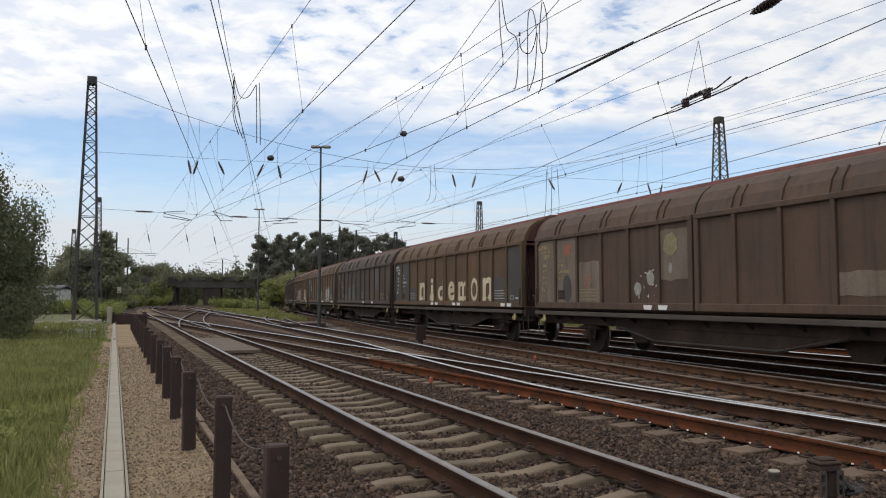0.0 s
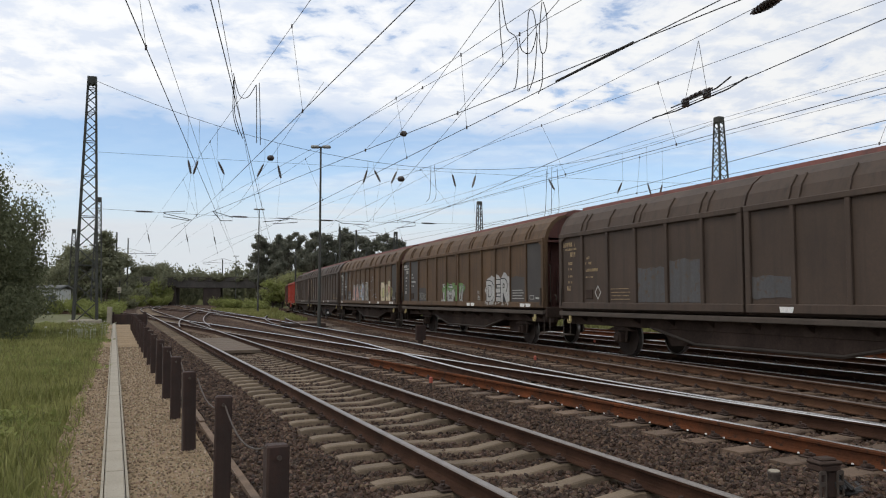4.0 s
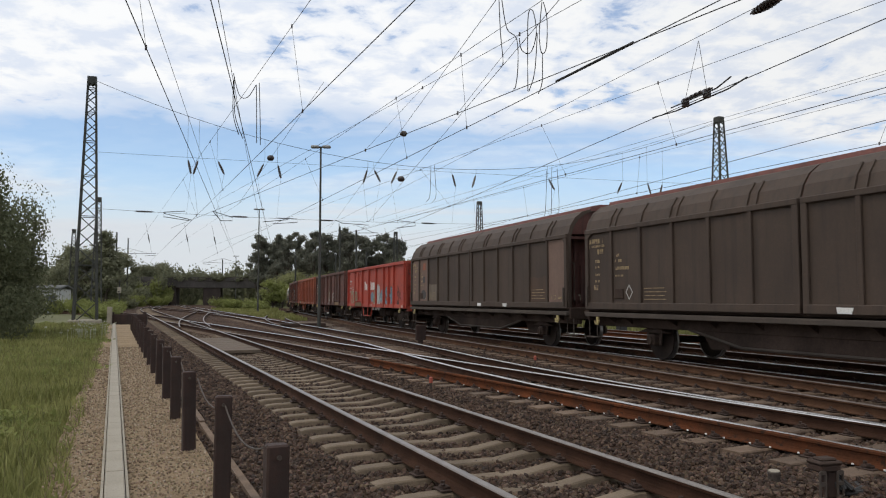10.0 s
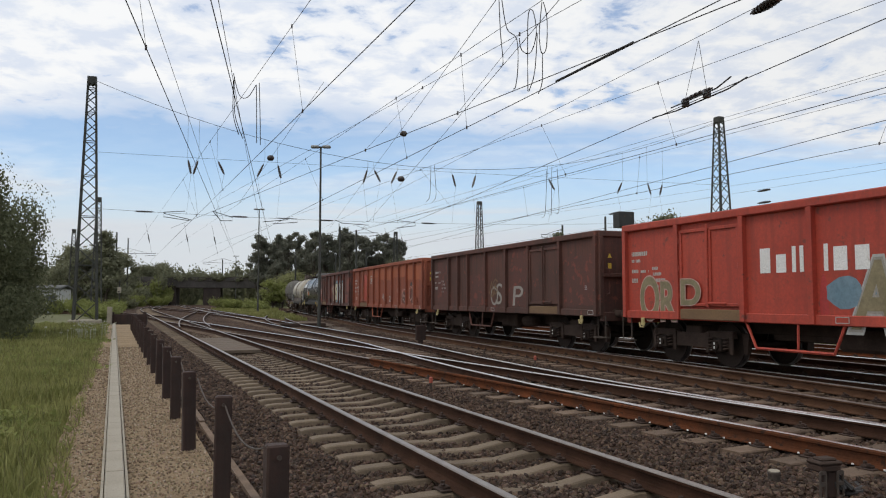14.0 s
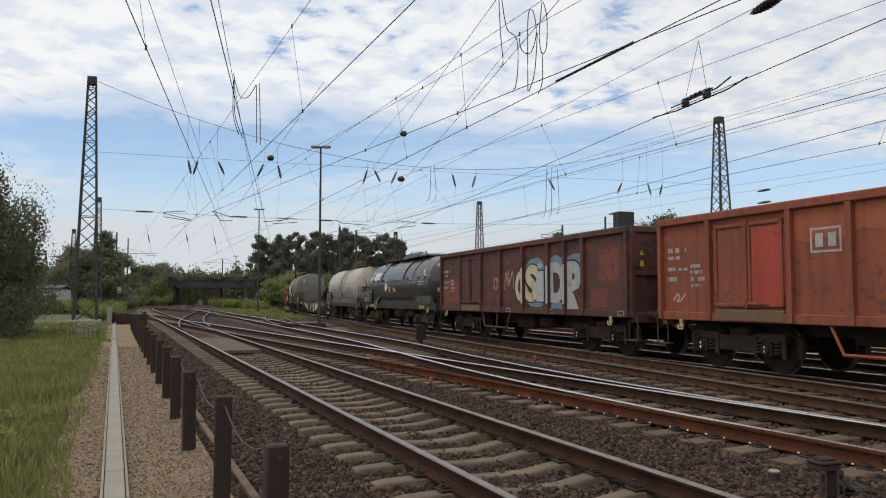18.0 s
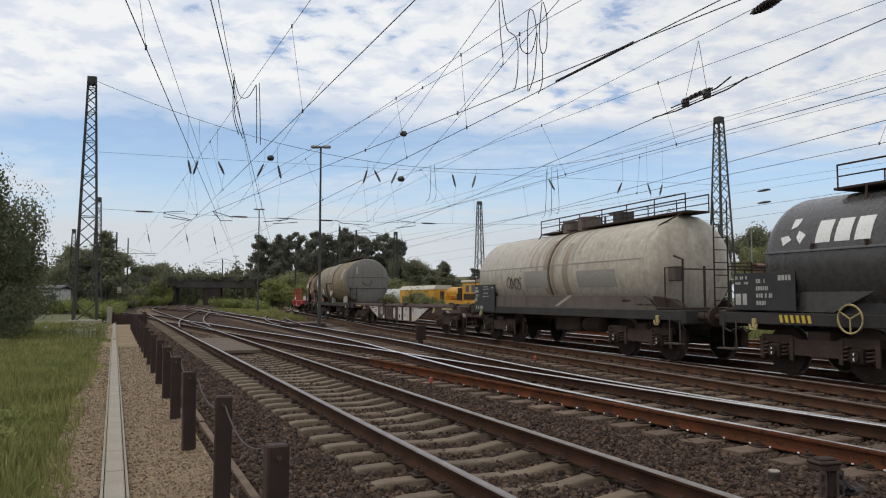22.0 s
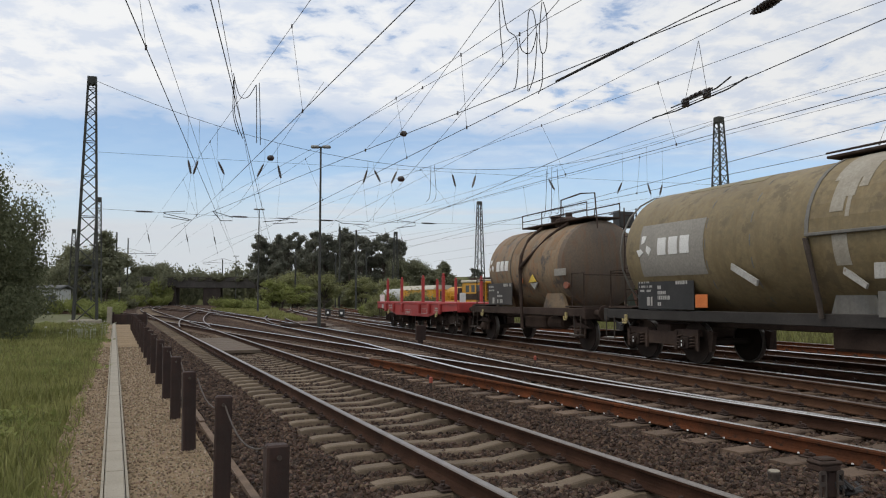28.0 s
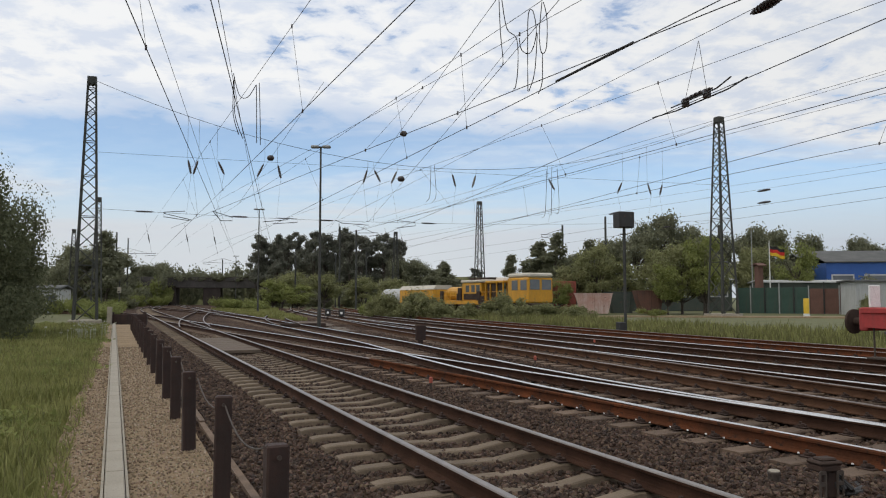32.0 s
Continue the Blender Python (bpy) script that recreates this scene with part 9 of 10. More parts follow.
def left_field(rng):
    while True:
        y = 4.5 + 46 * rng.random() ** 1.6
        u = -1.35 - (9.0 + y * 0.25) * rng.random() ** 1.4
        if noise.noise((u * 0.9, y * 0.55, 7.0)) + 0.35 * noise.noise((u * 3, y * 2, 1.0)) > rng.uniform(-0.75, 0.25):
            break
    return skew(u + noise.noise((y * 0.8, 4.0, 0.0)) * 0.15, y), y, -0.16


def right_verge(rng):
    while True:
        x, y, _ = main_at(rng.uniform(6, 62), 10.6 + 8.5 * rng.random() ** 1.5)
        if noise.noise((x * 0.35, y * 0.35, 3.0)) > rng.uniform(-0.7, 0.3):
            return x, y, -0.16


def wedge(rng):
    """The green wedge between the near tracks and the main line."""
    y = rng.uniform(58, 120)
    a, b = x_t2b(y) + 2.6, x_main(y, 1.5) - 2.6
    return a + (b - a) * rng.random(), y, -0.06


grass("field_grass", "green grass of the field beside the path", 110000, left_field, 0.07, 0.26, M_GRASS, 1)
grass("field_grass", "dry seed stalks in the field grass", 5000, left_field, 0.2, 0.45, M_GRASSDRY, 2, 0.005)
grass("verge_grass", "tall yellow-green grass on the far verge", 26000, right_verge, 0.15, 0.55, M_GRASS, 3, 0.012)
grass("verge_grass", "dry stalks in the far verge", 9000, right_verge, 0.25, 0.7, M_GRASSDRY, 4, 0.010)
grass("wedge_grass", "short green grass between two tracks", 16000, wedge, 0.12, 0.4, M_GRASS, 5, 0.012)


def field_weeds():
    """Broad-leaved weeds in patches of the field, and a few white flower heads."""
    rng = random.Random(31)
    mb, fl = MB(), MB()
    patches = [(left_field(rng), rng.uniform(0.25, 0.9), rng.uniform(0.06, 0.28)) for _ in range(150)]
    for (x, y, z), r, h in patches:
        leaf_cloud(mb, [(x, y, z + h * 0.45, r, r, h * 0.6)], int(260 * r), 0.055 + 0.0016 * y, rng, 0.1)
    for _ in range(40):
        x, y = -14.6 + rng.gauss(0, 0.5), 32 + rng.gauss(0, 0.9)
        leaf_cloud(fl, [(x, y, 0.45 + rng.uniform(-0.2, 0.25), 0.08, 0.08, 0.03)], 5, 0.06, rng, 0.1)
        fl.cyl((x, y, -0.16), (x, y, 0.4), 0.006, 4, caps=False)
    tagged(new("field_weeds", raw(mb, "field_weeds", M_LEAFLIGHT)), "broad-leaved fresh green weeds in the field grass", "weeds", kind="stuff")
    tagged(new("wild_flowers", raw(fl, "wild_flowers", M_FLOWER)), "pale white flower heads in the field grass", "flowers", kind="stuff")


M_FLOWER = leaf_mat("flower_white", (0.30, 0.31, 0.22), (0.50, 0.50, 0.42))
field_weeds()


# ---- bridge and the far end of the line ----
M_BRIDGE = mat("bridge_concrete", (0.070, 0.062, 0.058), (0.11, 0.098, 0.09), 0.6, 0.95, bump=0.5, fine=6, streak=(0.05, 0.045, 0.04))
M_BRICKDARK = mat("bridge_brick", (0.040, 0.031, 0.027), (0.062, 0.047, 0.040), 0.8, 0.95, bump=0.5, fine=8)


def road_bridge():
    t = thing("road_bridge", "old dark road bridge over the tracks with overgrown parapets", "bridge", m=pose(-58.5, 196, -0.2, 0, 0, 12))
    part("deck", MB().cbox(-26, 26, -4, 4, 5.0, 6.2, 0.05), M_BRIDGE, t)
    part("parapet", MB().cbox(-26, 26, -4.1, -3.7, 6.2, 7.2, 0.05), M_BRIDGE, t)
    part("parapet", MB().cbox(-26, 26, 3.7, 4.1, 6.2, 7.2, 0.05), M_BRIDGE, t)
    for x0, x1 in ((-26, -8.7), (-2.2, 2.0), (10.5, 26)):
        part("pier", MB().cbox(x0, x1, -3.6, 3.6, 0, 5.0, 0.06), M_BRICKDARK, t)
    for y in (-3.95, -1.3, 1.3, 3.5):
        part("girder", MB().cbox(-8.7, 10.5, y, y + 0.45, 4.55, 5.1, 0.05), M_BRIDGE, t)


road_bridge()


def embankment(name, x0, x1, y, h, depth, label):
    prof = [(-depth, -0.3), (-depth * 0.35, h * 0.75), (0, h), (depth, h * 0.9), (depth * 2, -0.3)]
    mb = MB()
    n = 24
    for i in range(n + 1):
        x = x0 + (x1 - x0) * i / n
        for a, z in prof:
            mb.v.append((x, y + a, z + (noise.noise((x * 0.15, a, 0)) * 0.6 if z > 0 else 0)))
    k = len(prof)
    for i in range(n):
        for j in range(k - 1):
            a = i * k + j
            mb.f.append((a, a + k, a + k + 1, a + 1))
    mb.f.append(tuple(range(k)))
    mb.f.append(tuple(range(n * k, n * k + k))[::-1])
    me = mb.data(name, M_SOIL)
    return tagged(new(name, me), label, "embankment", kind="structure")


embankment("embankment", -150, -73, 192, 6.3, 9, "overgrown grassy bank leading up to the bridge")
embankment("embankment", -150, 20, 245, 8.5, 9, "wooded bank closing the view beyond the bridge")
embankment("embankment", -46, 30, 205, 6.0, 9, "overgrown grassy bank behind the wood")


# ---- yard things ----
M_YELLOWPAINT = mat("machine_yellow", (0.56, 0.265, 0.012), (0.64, 0.32, 0.02), 0.8, 0.5, fine=16, bump=0.06, streak=(0.35, 0.20, 0.03), c3=(0.25, 0.15, 0.05))
M_CREAMROOF = mat("cream_roof", (0.48, 0.44, 0.36), (0.56, 0.52, 0.44), 1.0, 0.7, fine=16)
M_PANE = mat("dark_glass", (0.10, 0.11, 0.12), (0.14, 0.15, 0.16), 1.0, 0.12, bump=0, spec=0.8)
M_REDBOX = mat("container_red", (0.24, 0.05, 0.035), (0.30, 0.07, 0.045), 0.8, 0.7, fine=14, streak=(0.17, 0.045, 0.035))
M_SKIPPINK = mat("skip_faded", (0.40, 0.23, 0.19), (0.50, 0.40, 0.36), 0.8, 0.85, fine=14, streak=(0.30, 0.16, 0.12), c3=(0.18, 0.08, 0.06))
M_SKIPRUST = mat("skip_rust", (0.14, 0.065, 0.045), (0.10, 0.055, 0.042), 0.8, 0.85, fine=14, streak=(0.06, 0.035, 0.03))
M_SKIPGREEN = mat("skip_green", (0.045, 0.06, 0.05), (0.065, 0.075, 0.06), 0.8, 0.8, fine=14, c3=(0.12, 0.07, 0.05))
M_FENCE = mat("fence_green", (0.035, 0.075, 0.058), (0.050, 0.095, 0.075), 0.8, 0.85, fine=14, streak=(0.06, 0.075, 0.06))
M_FENCEBROWN = mat("fence_brown", (0.12, 0.06, 0.045), (0.16, 0.085, 0.062), 0.8, 0.8, fine=14)
M_BLUEWALL = mat("blue_cladding", (0.025, 0.09, 0.32), (0.035, 0.115, 0.38), 0.6, 0.6, fine=10)
M_GREYROOF = mat("grey_roof", (0.075, 0.078, 0.075), (0.115, 0.115, 0.11), 0.5, 0.85, fine=10)
M_SHEDWHITE = mat("shed_white", (0.42, 0.43, 0.42), (0.50, 0.51, 0.50), 0.8, 0.75, fine=10, streak=(0.30, 0.30, 0.28))
M_FLAGBLACK = mat("flag_black", (0.015, 0.015, 0.015), (0.02, 0.02, 0.02), 3, 0.8, bump=0)
M_FLAGRED = mat("flag_red", (0.50, 0.02, 0.015), (0.55, 0.03, 0.02), 3, 0.8, bump=0)
M_FLAGGOLD = mat("flag_gold", (0.65, 0.40, 0.02), (0.70, 0.45, 0.03), 3, 0.8, bump=0)
M_YELLOWPOST = mat("post_yellow", (0.62, 0.40, 0.02), (0.68, 0.45, 0.03), 3, 0.5)


def maintenance_train():
    ang = math.degrees(math.atan2(16.5, -8.2))
    c = thing("track_machine_cab", "yellow track maintenance machine with a windowed cab", "rail vehicle", "yellow maintenance vehicles", m=pose(8.0, 70.0, R_TOP, 0, 0, ang))
    part("cab_body", MB().cbox(-1.6, 1.9, -1.35, 1.35, 1.05, 3.35, 0.12), M_YELLOWPAINT, c)
    part("cab_roof", MB().cbox(-1.7, 2.0, -1.3, 1.3, 3.33, 3.75, 0.14), M_CREAMROOF, c, "cream rounded roof")
    for y in (-0.62, 0.62):
        part("windscreen", MB().cbox(-1.63, -1.58, y - 0.5, y + 0.5, 2.25, 3.15, 0.01), M_PANE, c)
    for x in (-0.9, 0.6):
        part("side_window", MB().cbox(x - 0.5, x + 0.5, 1.34, 1.37, 2.2, 3.1, 0.01), M_PANE, c)
        part("side_window", MB().cbox(x - 0.5, x + 0.5, -1.37, -1.34, 2.2, 3.1, 0.01), M_PANE, c)
    part("underframe", MB().cbox(-1.7, 2.2, -1.2, 1.2, 0.5, 1.05, 0.05), M_UNDER, c)
    part("bumper_beam", MB().cbox(-1.95, -1.7, -1.25, 1.25, 0.75, 1.05, 0.04), M_UNDER, c)
    for x in (-0.9, 1.3):
        part("wheelset", MB().lathe([(-0.78, 0.4), (-0.70, 0.42), (0.70, 0.42), (0.78, 0.4)], 16, "y", (x, 0, 0.42)), M_UNDER, c)
    m = thing("track_machine", "low yellow track maintenance machine with open work area", "rail vehicle", "yellow maintenance vehicles", m=pose(6.9, 72.2, R_TOP, 0, 0, ang))
    part("main_frame", MB().cbox(0, 13.5, -1.3, 1.3, 0.85, 1.25, 0.05), M_YELLOWPAINT, m)
    part("engine_house", MB().cbox(4.6, 8.6, -1.25, 1.25, 1.25, 3.05, 0.08), M_YELLOWPAINT, m)
    part("engine_roof", MB().cbox(3.6, 8.8, -1.35, 1.35, 3.05, 3.32, 0.08), M_CREAMROOF, m, "pale canopy roof")
    for x in (5.2, 6.2, 7.4):
        part("side_window", MB().cbox(x - 0.35, x + 0.35, 1.24, 1.27, 2.1, 2.8, 0.01), M_PANE, m)
    for x in (0.4, 1.6, 2.8, 3.7):
        part("canopy_post", MB().cbox(x - 0.06, x + 0.06, 1.14, 1.26, 1.25, 3.0, 0.01), M_YELLOWPAINT, m)
        part("canopy_post", MB().cbox(x - 0.06, x + 0.06, -1.26, -1.14, 1.25, 3.0, 0.01), M_YELLOWPAINT, m)
    part("work_canopy", MB().cbox(0.3, 3.8, -1.3, 1.3, 2.95, 3.15, 0.05), M_YELLOWPAINT, m)
    part("exhaust_hood", MB().cbox(1.4, 2.8, -0.6, 0.6, 3.15, 3.5, 0.06), M_WHITE, m)
    part("tank_unit", MB().lathe([(9.2, 0.1), (9.3, 0.7), (12.6, 0.7), (12.7, 0.1)], 18, "x", (0, 0.3, 2.0)), M_YELLOWPAINT, m)
    part("dark_work_unit", MB().cbox(3.9, 5.0, 1.26, 1.34, 0.9, 1.7, 0.03), M_UNDER, m)
    part("rail_guard", MB().tube([(0.2, 1.3, 1.3), (0.2, 1.3, 2.1), (4.4, 1.3, 2.1)], 0.03, 5), M_YELLOWPAINT, m)
    for x in (1.5, 3.0, 9.5, 11.5):
        part("wheelset", MB().lathe([(-0.78, 0.4), (-0.70, 0.42), (0.70, 0.42), (0.78, 0.4)], 16, "y", (x, 0, 0.42)), M_UNDER, m)
    # solid panel whose dark colour stands for the shaded gap of the bay
    part("dark_bay", MB().cbox(0.5, 3.6, 1.02, 1.10, 1.3, 2.9, 0.02), M_UNDER, m, "dark panel standing for shade in the work bay")
    for x, h in ((4.75, 0.9), (8.75, 1.3), (9.0, 0.7), (12.9, 1.0)):
        part("equipment_box", MB().cbox(x - 0.16, x + 0.5, 1.22, 1.42, 1.28, 1.28 + h, 0.03), M_UNDER, m)
    for x in (0.2, 2.2, 4.2, 6.2, 8.2, 10.2, 12.2):
        part("side_step", MB().cbox(x, x + 1.1, 1.26, 1.36, 0.35, 0.84, 0.03), M_UNDER, m)
    for z in (1.75, 2.2):
        part("hand_rail", MB().tube([(8.7, 1.32, z), (13.4, 1.32, z)], 0.035, 5), M_YELLOWPAINT, m)
    for x in (8.7, 9.9, 11.1, 12.3, 13.4):
        part("rail_post", MB().cyl((x, 1.32, 1.2), (x, 1.32, 2.25), 0.035, 5), M_YELLOWPAINT, m)
    for x in (4.3, 5.6, 7.0):
        part("roof_unit", MB().cbox(x, x + 0.9, -0.7, 0.7, 3.3, 3.55, 0.04), M_UNDER, m)
    part("louvre", MB().cbox(5.0, 8.2, 1.245, 1.275, 1.35, 1.95, 0.01), M_UNDER, m)
    w = thing("track_machine_wagon", "yellow covered wagon of the maintenance train", "rail vehicle", "yellow maintenance vehicles", m=pose(0.1, 85.8, R_TOP, 0, 0, ang))
    part("body", MB().cbox(0, 9.5, -1.3, 1.3, 0.9, 2.5, 0.08), M_YELLOWPAINT, w)
    part("roof", MB().prism([(-1.35, 2.48), (-0.9, 2.95), (0.9, 2.95), (1.35, 2.48)], 0, 9.6, "x"), M_CREAMROOF, w)
    for x in (1.2, 2.8, 4.4, 6.0, 7.6):
        part("panel_rib", MB().cbox(x - 0.05, x + 0.05, 1.28, 1.36, 0.95, 2.45, 0.01), M_YELLOWPAINT, w)
    for x in (1.5, 8.0):
        part("wheelset", MB().lathe([(-0.78, 0.4), (-0.70, 0.42), (0.70, 0.42), (0.78, 0.4)], 16, "y", (x, 0, 0.42)), M_UNDER, w)
    e = thing("hopper_wagon", "pale round-topped wagon at the tail of the maintenance train", "rail vehicle", m=pose(-4.3, 94.8, R_TOP, 0, 0, ang))
    part("body", MB().lathe([(0, 0.4), (0.3, 1.0), (6.5, 1.0), (7.0, 0.3)], 20, "x", (0, 0, 1.7)), M_SHEDWHITE, e, smooth=True)
    part("underframe", MB().cbox(0, 7, -1.1, 1.1, 0.0, 1.0, 0.05), M_UNDER, e)


maintenance_train()


def red_container():
    t = thing("shipping_container", "red corrugated container standing behind the yellow cab", "container", m=pose(13.6, 95, -0.15, 0, 0, 4))
    part("box", MB().cbox(-2.6, 2.6, -1.2, 1.2, 0.2, 3.9, 0.03), M_REDBOX, t)
    for i in range(20):
        x = -2.5 + i * 5.0 / 19
        part("corrugation", MB().prism([(x - 0.07, 0), (x - 0.03, 0.05), (x + 0.03, 0.05), (x + 0.07, 0)], 0.35, 3.75, "z"), M_REDBOX, t).location = (0, -1.25, 0)
    part("foot", MB().cbox(-2.5, 2.5, -1.1, 1.1, 0.0, 0.2, 0.02), M_UNDER, t)


red_container()


def skip(x, y, w, h, material, label, turn):
    t = thing("skip", label, "skip", "waste skips at the yard's edge", m=pose(x, y, -0.1, 0, 0, turn))
    d = 1.6
    outer = [(-w / 2, h), (-w / 2 + 0.7, 0.05), (w / 2 - 0.5, 0.05), (w / 2, h)]
    inner = [(w / 2 - 0.06, h), (w / 2 - 0.54, 0.12), (-w / 2 + 0.74, 0.12), (-w / 2 + 0.06, h)]
    for yy in (-d / 2, d / 2 - 0.05):
        part("side_plate", MB().prism(outer, yy, yy + 0.05), material, t)
    part("shell", MB().prism(outer + inner, -d / 2 + 0.05, d / 2 - 0.05), material, t)
    part("rim", MB().cbox(-w / 2 - 0.05, w / 2 + 0.05, -d / 2 - 0.05, -d / 2 + 0.02, h - 0.08, h + 0.04, 0.01).cbox(-w / 2 - 0.05, w / 2 + 0.05, d / 2 - 0.02, d / 2 + 0.05, h - 0.08, h + 0.04, 0.01), material, t)
    for q in (-0.28, 0.0, 0.28):
        part("rib", MB().cbox(q * w - 0.05, q * w + 0.05, -d / 2 - 0.05, -d / 2, 0.1, h, 0.01), material, t)


skip(17.0, 87.0, 4.2, 2.3, M_SKIPPINK, "faded pink and white steel skip", -8)
skip(20.6, 89.5, 3.4, 2.5, M_SKIPGREEN, "dark green dented skip", 0)
skip(23.2, 87.0, 3.2, 2.6, M_SKIPRUST, "rust-brown skip tipped up on its frame", 4)


def signal():
    t = thing("light_signal", "railway light signal seen from behind on a dark post", "railway signal", m=pose(8.55, 36.1, -0.1, 0, 0, 20))
    part("post", MB().cbox(-0.055, 0.055, -0.055, 0.055, 0, 5.1, 0.012), M_MAST, t)
    part("signal_box", MB().cbox(-0.42, 0.42, -0.25, 0.30, 5.05, 5.80, 0.03), M_BLACK, t, "black signal housing")
    for x in (-0.12, 0.22):
        part("lamp_back", MB().cbox(x - 0.05, x + 0.05, -0.27, -0.25, 5.52, 5.64, 0.01), M_SILL, t)
    part("door_rim", MB().cbox(-0.36, 0.36, -0.265, -0.25, 5.10, 5.74, 0.01), M_BLACK, t)
    part("bracket", MB().cbox(-0.22, 0.1, -0.05, 0.05, 4.72, 4.77, 0.01), M_UNDER, t)
    part("base_cabinet", MB().cbox(-0.40, -0.09, -0.2, 0.2, 0.05, 0.62, 0.02), M_BLACK, t)
    part("foundation", MB().cbox(-0.3, 0.3, -0.3, 0.3, -0.3, 0.08, 0.03), M_CONCRETE, t)


signal()


def yard_small():
    t = thing("trackside_board", "small dark square board on a short post", "trackside sign", m=pose(-0.82, 28.3, -0.08, 0, 0, 18))
    part("plate", MB().cbox(-0.19, 0.19, -0.05, 0.05, 0.18, 0.72, 0.012), M_POST, t)
    part("stub", MB().cbox(-0.08, 0.08, -0.06, 0.06, -0.2, 0.2, 0.01), M_POST, t)
    for x, y in ((-0.22, 14.1), (2.3, 19.3), (5.3, 27.0)):
        m = thing("marker_peg", "short faded red clearance peg in the ballast", "marker", "red clearance pegs", m=pose(x, y, -0.05))
        part("shaft", MB().cyl((0, 0, -0.1), (0, 0, 0.2), 0.022, 8), M_SILL, m)
        part("cap", MB().lathe([(0.13, 0.026), (0.14, 0.036), (0.22, 0.036), (0.24, 0.015)], 10, "z"), M_RED, m, "faded red cap")
    # trackside junction box
    t = thing("junction_box", "dark cast track junction box on two legs with a cable", "trackside box", m=pose(3.18, 6.50, -0.06, 0, 0, 15))
    part("housing", MB().cbox(-0.105, 0.105, -0.08, 0.08, 0.240, 0.300, 0.015), M_CLIP, t)
    part("lid", MB().cbox(-0.112, 0.112, -0.088, 0.088, 0.298, 0.330, 0.012).cbox(-0.075, 0.080, -0.06, 0.06, 0.326, 0.352, 0.012), M_UNDER, t)
    for x in (-0.085, 0.085):
        leg = MB()
        for q in (-0.026, 0.026):
            leg.cbox(x + q - 0.008, x + q + 0.008, -0.085, -0.065, -0.14, 0.25, 0.003)
        for z in (-0.12, 0.03, 0.15, 0.24):
            leg.cbox(x - 0.026, x + 0.026, -0.083, -0.067, z - 0.018, z + 0.018, 0.003)
        part("leg", leg, M_SILL, t, "pale slotted sheet-metal leg")
    part("cable_head", MB().cbox(-0.03, 0.085, -0.06, 0.05, 0.02, 0.25, 0.02), M_CLIP, t)
    for k in range(3):
        part("hose", MB().tube([(0.02 + k * 0.035, -0.02, 0.22), (0.07 + k * 0.05, -0.06 - k * 0.02, 0.11), (0.17 + k * 0.06, -0.05 + k * 0.03, 0.05), (0.36 + k * 0.08, 0.02 + k * 0.07, 0.035), (0.62, 0.10 + k * 0.12, 0.02), (0.95, 0.14 + k * 0.14, 0.0)], 0.020, 7), M_BLACK, t)
    s = thing("survey_stub", "short round peg with a pale worn top in the ballast", "marker peg", m=pose(2.97, 7.0, -0.09, 3, -4, 30))
    part("peg", MB().lathe([(0.0, 0.050), (0.13, 0.052), (0.135, 0.058), (0.155, 0.058), (0.16, 0.050)], 12, "z"), M_SILL, s)
    part("peg_top", MB().cyl((0, 0, 0.158), (0, 0, 0.166), 0.05, 12), M_CONCRETE, s, "pale worn top")
    for x, y, turn in ((-8.6, 57.5, 10), (-7.3, 55.5, -5), (4.2, 60.5, 0)):
        d = thing("dwarf_signal", "small dark dwarf signal with a white disc", "railway signal", "dwarf signals", m=pose(x, y, -0.1, 0, 0, turn))
        part("stand", MB().cbox(-0.25, 0.25, -0.15, 0.15, 0, 0.12, 0.02), M_UNDER, d)
        part("post", MB().cbox(-0.04, 0.04, -0.04, 0.04, 0.1, 0.5, 0.01), M_UNDER, d)
        part("head", MB().cbox(-0.2, 0.2, -0.1, 0.12, 0.42, 0.95, 0.04), M_BLACK, d)
        part("disc", MB().cyl((0, -0.12, 0.68), (0, -0.1, 0.68), 0.09, 16), M_WHITE, d, "white signal disc")
    for x, y, l in ((-8.4, 43.6, 1.6), (-7.4, 44.6, 1.2)):
        p = thing("point_machine", "low dark point machine beside the rails", "point machine", "point machines", m=pose(x, y, -0.08, 0, 0, 20))
        part("case", MB().cbox(-l / 2, l / 2, -0.25, 0.25, 0, 0.3, 0.05), M_UNDER, p)
        part("rod", MB().cyl((l / 2, 0, 0.1), (l / 2 + 1.2, 0.1, 0.1), 0.025, 6), M_UNDER, p)
    # white painted sleeper ends on the outer siding
    for i in range(15):
        x, y, a = main_at(11.0 + i * 1.24, 7.05)
        p = thing("painted_block", "white painted block at a sleeper end", "marker block", "white marker blocks", m=pose(x, y, -0.05, 0, 0, math.degrees(a)))
        part("block", MB().cbox(-0.05, 0.05, -0.06, 0.06, -0.03, 0.10, 0.02), M_WHITE, p)
    b = thing("path_end_barrier", "low dark timber barrier closing the path", "barrier", m=pose(-20.3, 49.6, -0.1, 0, 0, 8))
    part("timber", MB().cbox(-1.2, 1.2, -0.12, 0.12, 0, 0.72, 0.02), M_POST, b)
    for x in (-1.0, 1.0):
        part("stake", MB().cbox(x - 0.1, x + 0.1, 0.12, 0.3, 0, 0.85, 0.02), M_POST, b)
    b = thing("marker_post", "pale concrete marker post at the end of the path", "post", m=pose(-21.3, 49.2, -0.1))
    part("shaft", MB().cbox(-0.14, 0.14, -0.1, 0.1, 0, 1.2, 0.03), M_CONCRETE, b)
    b = thing("trackside_sign", "small white sign on a slim post", "sign", m=pose(-32.0, 76, -0.1))
    part("post", MB().cyl((0, 0, 0), (0, 0, 3.5), 0.05, 8), M_MAST, b)
